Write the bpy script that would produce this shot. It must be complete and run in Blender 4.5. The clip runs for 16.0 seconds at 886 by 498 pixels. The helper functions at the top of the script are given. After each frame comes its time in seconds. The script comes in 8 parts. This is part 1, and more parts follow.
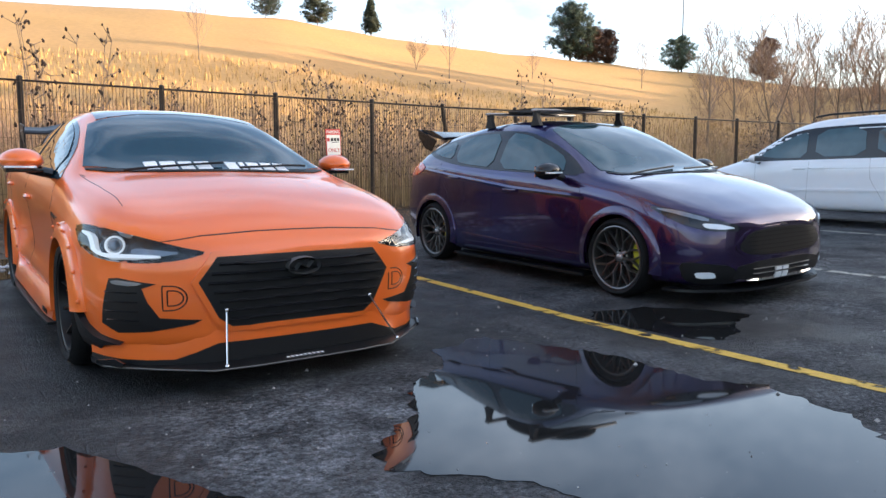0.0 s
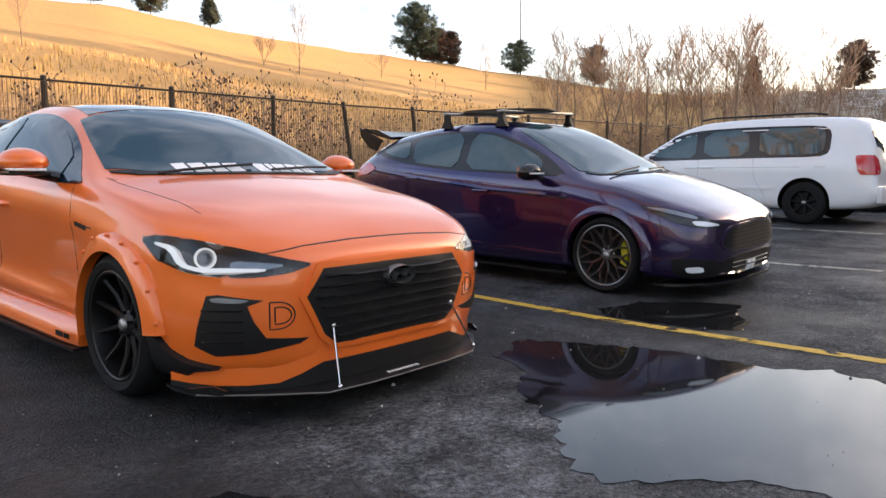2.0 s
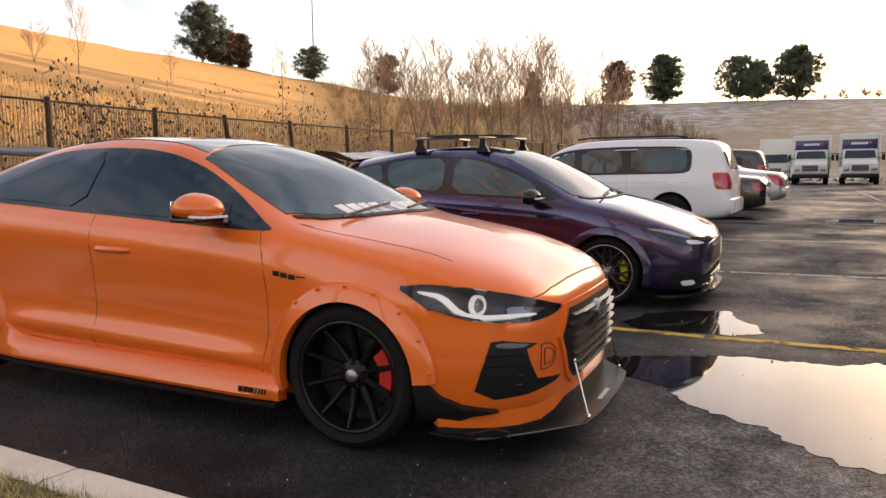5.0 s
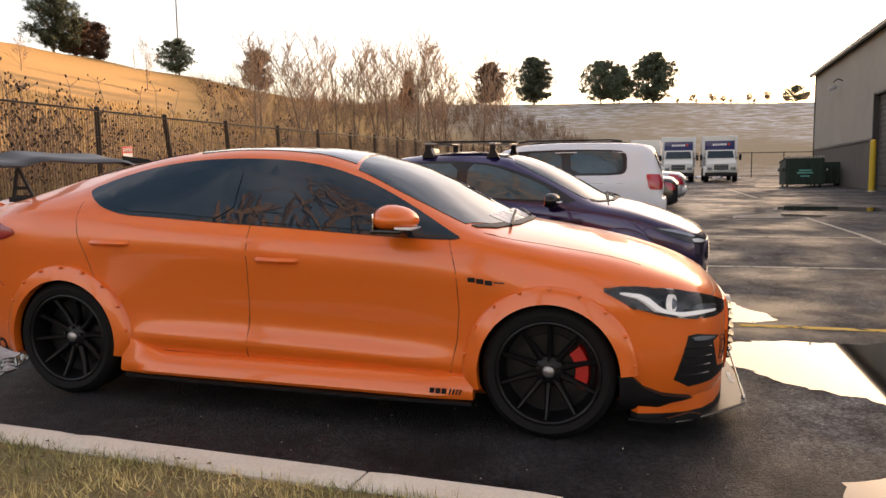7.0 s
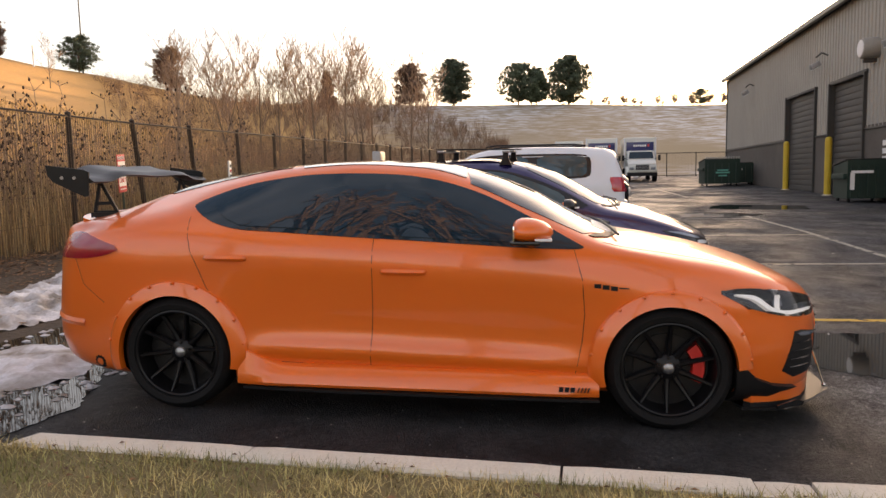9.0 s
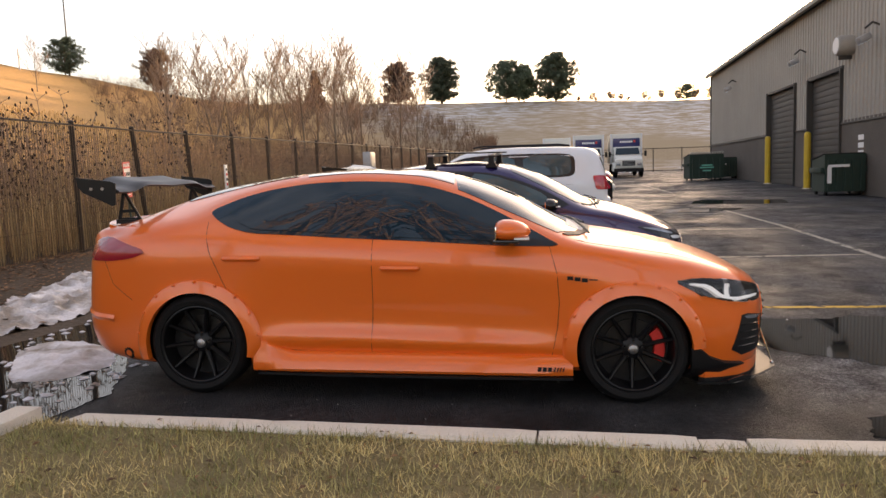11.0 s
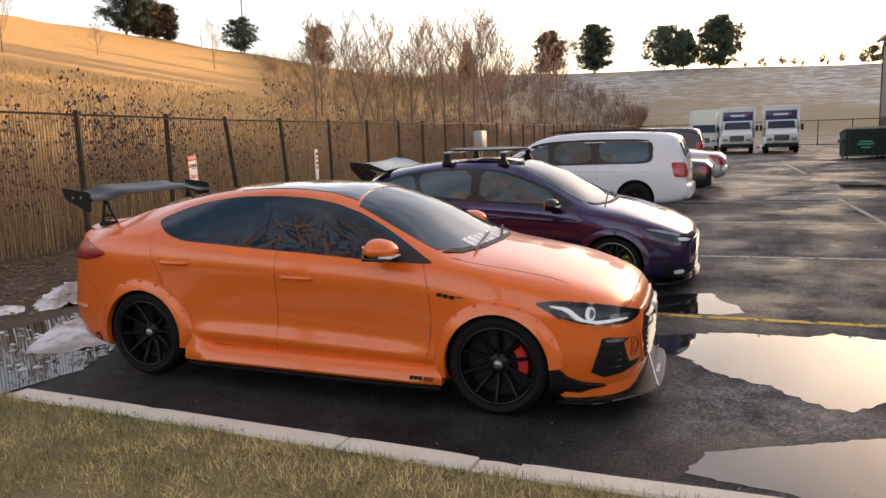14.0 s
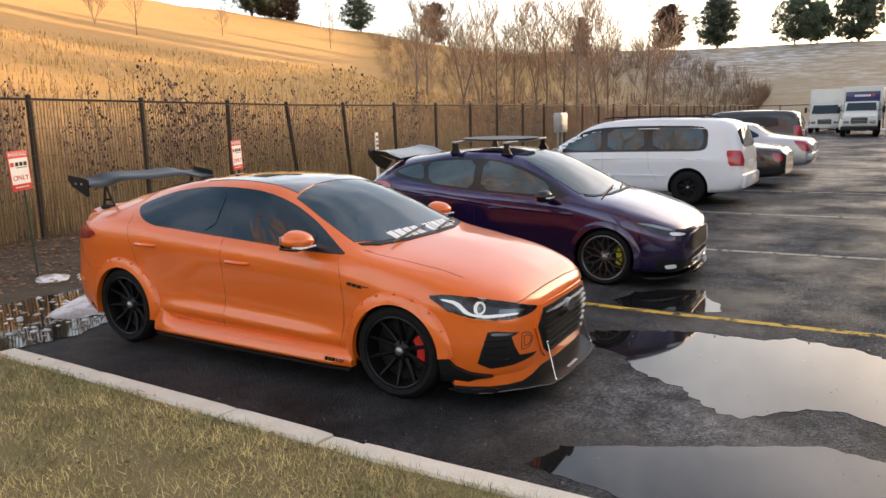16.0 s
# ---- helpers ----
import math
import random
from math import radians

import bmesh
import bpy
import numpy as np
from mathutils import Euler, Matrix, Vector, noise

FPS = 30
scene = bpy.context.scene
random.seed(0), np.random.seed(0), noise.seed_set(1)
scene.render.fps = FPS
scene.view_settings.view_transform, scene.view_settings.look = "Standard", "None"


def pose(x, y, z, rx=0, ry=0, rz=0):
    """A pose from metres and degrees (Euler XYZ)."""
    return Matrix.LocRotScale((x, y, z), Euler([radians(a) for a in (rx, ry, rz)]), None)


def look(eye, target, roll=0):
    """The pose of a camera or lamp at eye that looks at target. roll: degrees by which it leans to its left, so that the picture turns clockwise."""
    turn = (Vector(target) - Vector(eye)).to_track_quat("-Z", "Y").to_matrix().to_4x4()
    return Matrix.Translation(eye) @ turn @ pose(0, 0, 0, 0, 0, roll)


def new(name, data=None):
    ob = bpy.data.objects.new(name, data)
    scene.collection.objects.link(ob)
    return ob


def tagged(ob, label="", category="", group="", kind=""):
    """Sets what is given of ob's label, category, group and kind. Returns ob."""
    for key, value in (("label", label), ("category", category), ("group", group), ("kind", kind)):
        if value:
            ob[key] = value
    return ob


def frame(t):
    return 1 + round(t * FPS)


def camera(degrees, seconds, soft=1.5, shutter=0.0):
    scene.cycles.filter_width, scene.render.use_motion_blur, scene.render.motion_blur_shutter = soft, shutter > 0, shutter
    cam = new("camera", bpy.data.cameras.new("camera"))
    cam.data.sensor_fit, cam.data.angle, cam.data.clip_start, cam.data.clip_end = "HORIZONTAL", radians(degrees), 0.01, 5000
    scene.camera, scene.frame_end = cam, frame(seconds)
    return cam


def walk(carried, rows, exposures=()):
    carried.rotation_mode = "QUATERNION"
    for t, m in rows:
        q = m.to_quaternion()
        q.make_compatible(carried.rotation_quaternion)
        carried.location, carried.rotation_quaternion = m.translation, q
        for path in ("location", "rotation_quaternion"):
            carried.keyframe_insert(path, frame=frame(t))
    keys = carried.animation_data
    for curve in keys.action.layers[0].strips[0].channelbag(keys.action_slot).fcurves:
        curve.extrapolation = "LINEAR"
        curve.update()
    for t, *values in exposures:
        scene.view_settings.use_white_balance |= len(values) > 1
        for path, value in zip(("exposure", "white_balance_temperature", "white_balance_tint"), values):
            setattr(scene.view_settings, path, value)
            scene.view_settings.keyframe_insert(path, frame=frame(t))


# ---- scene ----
cam = camera(63.6, 16.0)
METRES, EYE, TILT, LEAN, TURN = 9.67, 0.98, 0.0, 1.1, -32.4
ROWS = [
    (0.0, 0.0, 0.0, 0.0, 0.1, -5.47, -1.03),
    (0.5, -0.0307, -0.0086, 0.0018, -2.69, -5.58, -1.06),
    (1.0, -0.0629, 0.0004, 0.0001, -5.31, -5.83, -0.89),
    (1.5, -0.0876, 0.0142, -0.0007, -8.21, -5.76, -0.79),
    (2.0, -0.1207, 0.0234, 0.0003, -12.41, -5.4, -0.76),
    (2.5, -0.1492, 0.0365, -0.0007, -16.08, -5.38, -0.7),
    (3.0, -0.184, 0.0548, 0.0058, -19.03, -5.3, -0.62),
    (5.5, -0.3478, 0.0861, 0.0161, -32.44, -4.88, -0.15),
    (6.0, -0.3827, 0.1044, 0.0147, -35.89, -5.05, -0.08),
    (6.5, -0.4143, 0.1224, 0.0158, -38.16, -4.94, -0.03),
    (7.0, -0.4544, 0.1402, 0.0229, -39.63, -4.92, 0.06),
    (7.5, -0.4754, 0.1584, 0.0251, -40.15, -5.17, 0.2),
    (8.0, -0.4989, 0.1786, 0.029, -41.48, -5.02, 0.33),
    (8.5, -0.5262, 0.1892, 0.0313, -44.41, -4.88, 0.38),
    (9.0, -0.551, 0.1996, 0.0308, -46.39, -4.93, 0.57),
    (11.5, -0.5874, 0.1538, 0.0396, -47.19, -5.19, 1.44),
    (12.0, -0.562, 0.1312, 0.0442, -46.78, -5.31, 1.47),
    (12.5, -0.5488, 0.111, 0.0489, -43.94, -5.17, 1.26),
    (13.0, -0.5288, 0.0766, 0.0549, -37.15, -6.42, 1.17),
    (13.5, -0.5051, 0.0504, 0.0591, -36.13, -7.04, 1.21),
    (14.0, -0.4764, 0.023, 0.0659, -34.64, -7.3, 1.02),
    (14.5, -0.454, -0.0029, 0.0696, -32.01, -7.96, 0.82),
    (15.0, -0.4242, -0.0231, 0.0736, -29.41, -8.49, 0.69),
    (15.5, -0.3994, -0.045, 0.0773, -27.21, -8.21, 0.6),
    (16.0, -0.3708, -0.0725, 0.0792, -25.39, -8.95, 0.48),
]
walk(cam, [(t, pose(0, 0, EYE, TILT, LEAN, TURN) @ pose(METRES * x, METRES * y, METRES * z, 90 + pitch, roll, yaw)) for t, x, y, z, yaw, pitch, roll in ROWS],
     exposures=[(0.0, 1.70, 6200, 13), (3.0, 1.55, 7900, 23), (6.0, 1.32, 8700, 26), (13.0, 1.29, 8000, 24), (14.5, 1.22, 7900, 21), (15.0, 1.30, 7900, 20), (16.0, 1.53, 7800, 19)])

# ---- world, sun ----
SUN_AZ, SUN_EL = 118.0, 3.9      # degrees from +y towards +x, and above the horizon
world = bpy.data.worlds.new("sky")
scene.world = world
world.use_nodes = True
wn = world.node_tree
wn.nodes.clear()
w_out = wn.nodes.new("ShaderNodeOutputWorld")
w_bg = wn.nodes.new("ShaderNodeBackground")
w_sky = wn.nodes.new("ShaderNodeTexSky")
w_sky.sky_type = "NISHITA"
w_sky.sun_disc = False
w_sky.sun_elevation, w_sky.sun_rotation = radians(13.0), radians(SUN_AZ)
w_sky.air_density, w_sky.dust_density, w_sky.ozone_density = 1.0, 2.0, 1.0
w_bg.inputs["Strength"].default_value = 0.15
# thin streaks of high cloud over the clear sky
w_tc = wn.nodes.new("ShaderNodeTexCoord")
w_map = wn.nodes.new("ShaderNodeMapping")
w_map.inputs["Scale"].default_value = (1.6, 3.2, 4.5)
w_noise = wn.nodes.new("ShaderNodeTexNoise")
w_noise.inputs["Scale"].default_value, w_noise.inputs["Detail"].default_value, w_noise.inputs["Roughness"].default_value = 1.3, 6.0, 0.6
w_veil = wn.nodes.new("ShaderNodeMapRange")
for key, value in (("From Min", 0.40), ("From Max", 0.72), ("To Min", 0.0), ("To Max", 2.2)):
    w_veil.inputs[key].default_value = value
w_cloud = wn.nodes.new("ShaderNodeVectorMath")
w_cloud.operation = "SCALE"
w_cloud.inputs[0].default_value = (0.94, 0.98, 1.0)
w_sum = wn.nodes.new("ShaderNodeVectorMath")
w_sum.operation = "ADD"
wn.links.new(w_tc.outputs["Generated"], w_map.inputs[0])
wn.links.new(w_map.outputs[0], w_noise.inputs["Vector"])
wn.links.new(w_noise.outputs[0], w_veil.inputs["Value"])
wn.links.new(w_veil.outputs[0], w_cloud.inputs["Scale"])
wn.links.new(w_sky.outputs[0], w_sum.inputs[0])
wn.links.new(w_cloud.outputs[0], w_sum.inputs[1])
wn.links.new(w_sum.outputs[0], w_bg.inputs[0])
wn.links.new(w_bg.outputs[0], w_out.inputs[0])
sun = new("sun", bpy.data.lights.new("sun", "SUN"))
sun.data.energy, sun.data.angle, sun.data.color = 5.0, radians(0.6), (1.0, 0.74, 0.45)
sun_dir = Vector((math.sin(radians(SUN_AZ)) * math.cos(radians(SUN_EL)), math.cos(radians(SUN_AZ)) * math.cos(radians(SUN_EL)), math.sin(radians(SUN_EL))))
sun.matrix_world = look(Vector((0, 0, 30)) + sun_dir * 10, (0, 0, 30))


# ---- materials ----
def mat(name, base, rough=0.5, metal=0.0, coat=0.0, spec=0.5, vary=0.0, vscale=3.0, fine=0.0, fscale=60.0, bump=0.0, bscale=40.0, alpha=1.0, trans=0.0, rand=0.0, emit=None, rvary=0.0, tint=None):
    """A procedural surface: base colour varied at two scales, roughness variation, fine bump, and variation from piece to piece."""
    m = bpy.data.materials.new(name)
    m.use_nodes = True
    nt = m.node_tree
    b = nt.nodes["Principled BSDF"]
    b.inputs["Base Color"].default_value = (*base, 1)
    b.inputs["Roughness"].default_value, b.inputs["Metallic"].default_value = rough, metal
    b.inputs["Coat Weight"].default_value, b.inputs["Coat Roughness"].default_value = coat, 0.04
    b.inputs["Specular IOR Level"].default_value = spec
    b.inputs["Alpha"].default_value, b.inputs["Transmission Weight"].default_value = alpha, trans
    if emit:
        b.inputs["Emission Color"].default_value, b.inputs["Emission Strength"].default_value = (*emit[0], 1), emit[1]
    tc = nt.nodes.new("ShaderNodeTexCoord")
    col = None
    if vary or fine or rand or tint:
        col = nt.nodes.new("ShaderNodeRGB").outputs[0]
        col.node.outputs[0].default_value = (*base, 1)

        def scaled(src, fac_socket, amount):
            lo = nt.nodes.new("ShaderNodeMapRange")
            lo.inputs["To Min"].default_value, lo.inputs["To Max"].default_value = 1 - amount, 1 + amount
            nt.links.new(fac_socket, lo.inputs["Value"])
            mul = nt.nodes.new("ShaderNodeVectorMath")
            mul.operation = "SCALE"
            nt.links.new(src, mul.inputs[0])
            nt.links.new(lo.outputs[0], mul.inputs["Scale"])
            return mul.outputs[0]

        def noise_node(scale, detail=4):
            n = nt.nodes.new("ShaderNodeTexNoise")
            n.inputs["Scale"].default_value, n.inputs["Detail"].default_value = scale, detail
            nt.links.new(tc.outputs["Object"], n.inputs["Vector"])
            return n.outputs["Fac"]
        if tint:
            mx = nt.nodes.new("ShaderNodeMix")
            mx.data_type = "RGBA"
            cr = nt.nodes.new("ShaderNodeMapRange")
            cr.inputs["From Min"].default_value, cr.inputs["From Max"].default_value = 0.4, 0.62
            nt.links.new(noise_node(tint[1]), cr.inputs["Value"])
            nt.links.new(cr.outputs[0], mx.inputs["Factor"])
            nt.links.new(col, mx.inputs["A"])
            mx.inputs["B"].default_value = (*tint[0], 1)
            col = mx.outputs["Result"]
        if vary:
            col = scaled(col, noise_node(vscale), vary)
        if fine:
            col = scaled(col, noise_node(fscale, 2), fine)
        if rand:
            oi = nt.nodes.new("ShaderNodeObjectInfo")
            col = scaled(col, oi.outputs["Random"], rand)
            ge = nt.nodes.new("ShaderNodeNewGeometry")
            col = scaled(col, ge.outputs["Random Per Island"], rand)
        nt.links.new(col, b.inputs["Base Color"])
    if rvary:
        n = nt.nodes.new("ShaderNodeTexNoise")
        n.inputs["Scale"].default_value = vscale * 2
        nt.links.new(tc.outputs["Object"], n.inputs["Vector"])
        mr = nt.nodes.new("ShaderNodeMapRange")
        mr.inputs["To Min"].default_value, mr.inputs["To Max"].default_value = max(0.02, rough - rvary), min(1, rough + rvary)
        nt.links.new(n.outputs["Fac"], mr.inputs["Value"])
        nt.links.new(mr.outputs[0], b.inputs["Roughness"])
    if bump:
        n = nt.nodes.new("ShaderNodeTexNoise")
        n.inputs["Scale"].default_value, n.inputs["Detail"].default_value = bscale, 5
        nt.links.new(tc.outputs["Object"], n.inputs["Vector"])
        bp = nt.nodes.new("ShaderNodeBump")
        bp.inputs["Strength"].default_value, bp.inputs["Distance"].default_value = bump, 0.02
        nt.links.new(n.outputs["Fac"], bp.inputs["Height"])
        nt.links.new(bp.outputs[0], b.inputs["Normal"])
    return m


ORANGE = mat("orange_paint", (0.85, 0.155, 0.018), 0.30, 0.08, coat=0.7, vary=0.03, vscale=2)
PURPLE = mat("purple_paint", (0.014, 0.011, 0.085), 0.20, 0.55, coat=1.0, tint=((0.032, 0.012, 0.052), 1.1), vary=0.1)
WHITE = mat("white_paint", (0.72, 0.74, 0.78), 0.35, 0, coat=0.6, vary=0.04, vscale=3)
SILVER = mat("silver_paint", (0.50, 0.51, 0.53), 0.32, 0.5, coat=0.7, vary=0.05)
BLACKP = mat("black_paint", (0.012, 0.012, 0.014), 0.25, 0, coat=1.0, vary=0.1)
ROOFBLK = mat("gloss_black_roof", (0.010, 0.011, 0.013), 0.12, 0, coat=1.0, vary=0.1)
BLACK = mat("black_plastic", (0.008, 0.008, 0.009), 0.5, spec=0.3, vary=0.2, bump=0.1, bscale=200)
GLOSSBLK = mat("gloss_black_plastic", (0.008, 0.008, 0.009), 0.20, spec=0.5, vary=0.15)
GRILLEBAR = mat("dark_satin_grille_bar", (0.016, 0.016, 0.018), 0.26, 0.2, vary=0.2)
CARBON = mat("carbon_fibre", (0.008, 0.009, 0.010), 0.40, 0.0, coat=0.05, spec=0.25, vary=0.2, vscale=40)
RUBBER = mat("tyre_rubber", (0.008, 0.008, 0.0085), 0.72, spec=0.2, vary=0.3, vscale=8, bump=0.2, bscale=90)
RIMBLK = mat("satin_black_alloy", (0.006, 0.006, 0.007), 0.34, 0.0, spec=0.25, vary=0.2)
RIMGREY = mat("gunmetal_alloy", (0.17, 0.165, 0.16), 0.28, 0.85, vary=0.15)
IRON = mat("dark_brake_iron", (0.020, 0.019, 0.019), 0.45, 0.6, vary=0.3, vscale=9)
STEEL = mat("worn_steel", (0.35, 0.35, 0.35), 0.4, 0.9, vary=0.2)
CHROME = mat("chrome", (0.75, 0.75, 0.76), 0.10, 1.0)
REDCAL = mat("red_caliper_paint", (0.55, 0.02, 0.015), 0.4, vary=0.15)
YELCAL = mat("yellow_caliper_paint", (0.50, 0.48, 0.03), 0.4, vary=0.15)
REDLAMP = mat("red_lamp_lens", (0.42, 0.008, 0.035), 0.12, coat=1.0, vary=0.25, vscale=14)
CRIMSON = mat("crimson_lamp_lens", (0.30, 0.006, 0.022), 0.18, coat=0.6, spec=0.4, vary=0.3, vscale=9)
PINKLAMP = mat("bright_red_lamp_lens", (0.48, 0.018, 0.035), 0.12, coat=1.0, vary=0.25, vscale=14)
DARKGLASS = mat("tinted_glass", (0.005, 0.022, 0.036), 0.012, spec=0.42, vary=0.2)
WINDSCREEN = mat("windscreen_glass", (0.008, 0.036, 0.052), 0.015, spec=0.5, vary=0.2)
LAMPDARK = mat("dark_headlamp_housing", (0.014, 0.017, 0.022), 0.12, 0.0, coat=0.2, vary=0.25, vscale=12)
LAMPCLEAR = mat("headlamp_reflector", (0.22, 0.25, 0.29), 0.2, 0.5, coat=0.6, vary=0.3, vscale=20)
LAMPWHITE = mat("lamp_light_guide", (0.75, 0.80, 0.85), 0.2, coat=1.0)
LAMPON = mat("lit_halo_ring", (0.9, 0.93, 0.95), 0.2, emit=((0.9, 0.97, 1.0), 0.13))
LETTER = mat("white_vinyl", (0.80, 0.80, 0.80), 0.5, vary=0.04)
AMBER = mat("amber_lens", (0.5, 0.14, 0.02), 0.2, coat=1)
MIRROR = mat("mirror_glass", (0.8, 0.8, 0.82), 0.03, 1.0)
SEATC = mat("grey_seat_cloth", (0.07, 0.07, 0.075), 0.9, vary=0.3, vscale=20)
GLASS = bpy.data.materials.new("clear_car_glass")
GLASS.use_nodes = True
gn = GLASS.node_tree
gn.nodes.clear()
g_out, g_mix, g_tr, g_gl, g_fr = (gn.nodes.new(k) for k in ("ShaderNodeOutputMaterial", "ShaderNodeMixShader", "ShaderNodeBsdfTransparent", "ShaderNodeBsdfGlossy", "ShaderNodeFresnel"))
g_tr.inputs[0].default_value = (0.42, 0.47, 0.47, 1)
g_gl.inputs["Roughness"].default_value = 0.02
g_fr.inputs[0].default_value = 1.5
gn.links.new(g_fr.outputs[0], g_mix.inputs[0])
gn.links.new(g_tr.outputs[0], g_mix.inputs[1])
gn.links.new(g_gl.outputs[0], g_mix.inputs[2])
gn.links.new(g_mix.outputs[0], g_out.inputs[0])
LENS = GLASS.copy()
LENS.name = "clear_lamp_lens"
for node in LENS.node_tree.nodes:
    if node.type == "BSDF_TRANSPARENT":
        node.inputs[0].default_value = (0.88, 0.90, 0.92, 1)


# ---- small builders ----
def mesh_of(name, bm, material, smooth=True, angle=40):
    me = bpy.data.meshes.new(name)
    bm.normal_update()
    bm.to_mesh(me)
    bm.free()
    for m in (material if isinstance(material, (list, tuple)) else [material]):
        me.materials.append(m)
    if smooth:
        me.polygons.foreach_set("use_smooth", [True] * len(me.polygons))
        me.set_sharp_from_angle(angle=radians(angle))
    return me


def part(name, bm, material, parent, label="", smooth=True, angle=40):
    """One bmesh as one mesh object under a thing or a part; a parent of None makes it a thing."""
    ob = new(name, mesh_of(name, bm, material, smooth, angle))
    ob.parent = parent
    return tagged(ob, label)


def empty(name, m, label, category, group="", kind=""):
    ob = new(name)
    ob.empty_display_size = 0.2
    ob.matrix_world = m
    return tagged(ob, label, category, group, kind)


def add_box(bm, c, s, m=None, bevel=0.0):
    r = bmesh.ops.create_cube(bm, size=1.0, matrix=(m or Matrix()) @ Matrix.Translation(c) @ Matrix.Diagonal((*s, 1)))
    if bevel:
        es = list({e for v in r["verts"] for e in v.link_edges})
        bmesh.ops.bevel(bm, geom=es, offset=bevel, segments=2, affect="EDGES", profile=0.6)
    return bm


def box(c, s, m=None, bevel=0.0):
    return add_box(bmesh.new(), c, s, m, bevel)


def tube(bm, a, b, r1, r2=None, n=8, caps=True):
    """A tapered rod from a to b."""
    a, b = Vector(a), Vector(b)
    r2 = r1 if r2 is None else r2
    q = (b - a).to_track_quat("Z", "Y").to_matrix()
    ring = []
    for p, r in ((a, r1), (b, r2)):
        ring.append([bm.verts.new(p + q @ Vector((r * math.cos(2 * math.pi * i / n), r * math.sin(2 * math.pi * i / n), 0))) for i in range(n)])
    for i in range(n):
        j = (i + 1) % n
        bm.faces.new((ring[0][i], ring[0][j], ring[1][j], ring[1][i]))
    if caps:
        bm.faces.new(ring[0][::-1])
        bm.faces.new(ring[1])
    return bm


def lathe(profile, n=40, axis="Y"):
    """Turns (radius, along) points round the axis."""
    bm = bmesh.new()
    rings = []
    for r, h in profile:
        ring = []
        for i in range(n):
            a = 2 * math.pi * i / n
            p = (r * math.cos(a), h, r * math.sin(a)) if axis == "Y" else (r * math.cos(a), r * math.sin(a), h)
            ring.append(bm.verts.new(p))
        rings.append(ring)
    for p, q in zip(rings, rings[1:]):
        for i in range(n):
            j = (i + 1) % n
            bm.faces.new((p[i], p[j], q[j], q[i]))
    bmesh.ops.recalc_face_normals(bm, faces=bm.faces)
    return bm


def prism(bm, poly, lo, hi, axes="xz"):
    """A polygon in the plane of two axes, thick from lo to hi along the third."""
    def at(p, h):
        if axes == "xz":
            return (p[0], h, p[1])
        if axes == "yz":
            return (h, p[0], p[1])
        return (p[0], p[1], h)
    a, b = [bm.verts.new(at(p, lo)) for p in poly], [bm.verts.new(at(p, hi)) for p in poly]
    fs = [bm.faces.new(a), bm.faces.new(b[::-1])]
    for i in range(len(poly)):
        j = (i + 1) % len(poly)
        fs.append(bm.faces.new((a[j], a[i], b[i], b[j])))
    bmesh.ops.recalc_face_normals(bm, faces=fs)
    return bm


def smoothstep(a, b, x):
    t = min(1, max(0, (x - a) / (b - a)))
    return t * t * (3 - 2 * t)


def lot_z(x, y):
    """Height of the paved ground: it falls towards the near side in shallow steps where water stands, and rises along the row."""
    f = smoothstep(4, 16, x)
    rise = 0.032 * max(0, min(x, 10.5) - 3.5) + 0.015 * max(0, x - 10.5)
    fall = -0.0133
    if y < 0.3:
        fall += 0.01 * (max(-30, y) - 0.3)
    elif y > 3.4:
        fall += 0.0222 * (min(y, 7.2) - 3.4) + 0.0222 * max(0, y - 9.0)
    return 0.04 + (1 - f) * fall + f * 0.008 * (max(-30, y) - 4) + rise


def on_lot(x, y, heading, dz=0.0):
    """A pose on the paving, x axis forward along the heading (dx, dy)."""
    h = Vector((*heading, 0)).normalized()
    e = 0.5
    f = (h + Vector((0, 0, (lot_z(x + h.x * e, y + h.y * e) - lot_z(x - h.x * e, y - h.y * e)) / (2 * e)))).normalized()
    l0 = Vector((-h.y, h.x, 0))
    l = (l0 + Vector((0, 0, (lot_z(x + l0.x * e, y + l0.y * e) - lot_z(x - l0.x * e, y - l0.y * e)) / (2 * e)))).normalized()
    u = f.cross(l).normalized()
    l = u.cross(f)
    m = Matrix((f, l, u)).transposed().to_4x4()
    m.translation = (x, y, lot_z(x, y) + dz)
    return m

# ---- ground ----
GOLD = mat("dry_golden_grass", (0.44, 0.245, 0.073), 0.95, vary=0.22, vscale=0.10, fine=0.28, fscale=2.2, bump=0.6, bscale=3.0, tint=((0.40, 0.22, 0.07), 0.05))


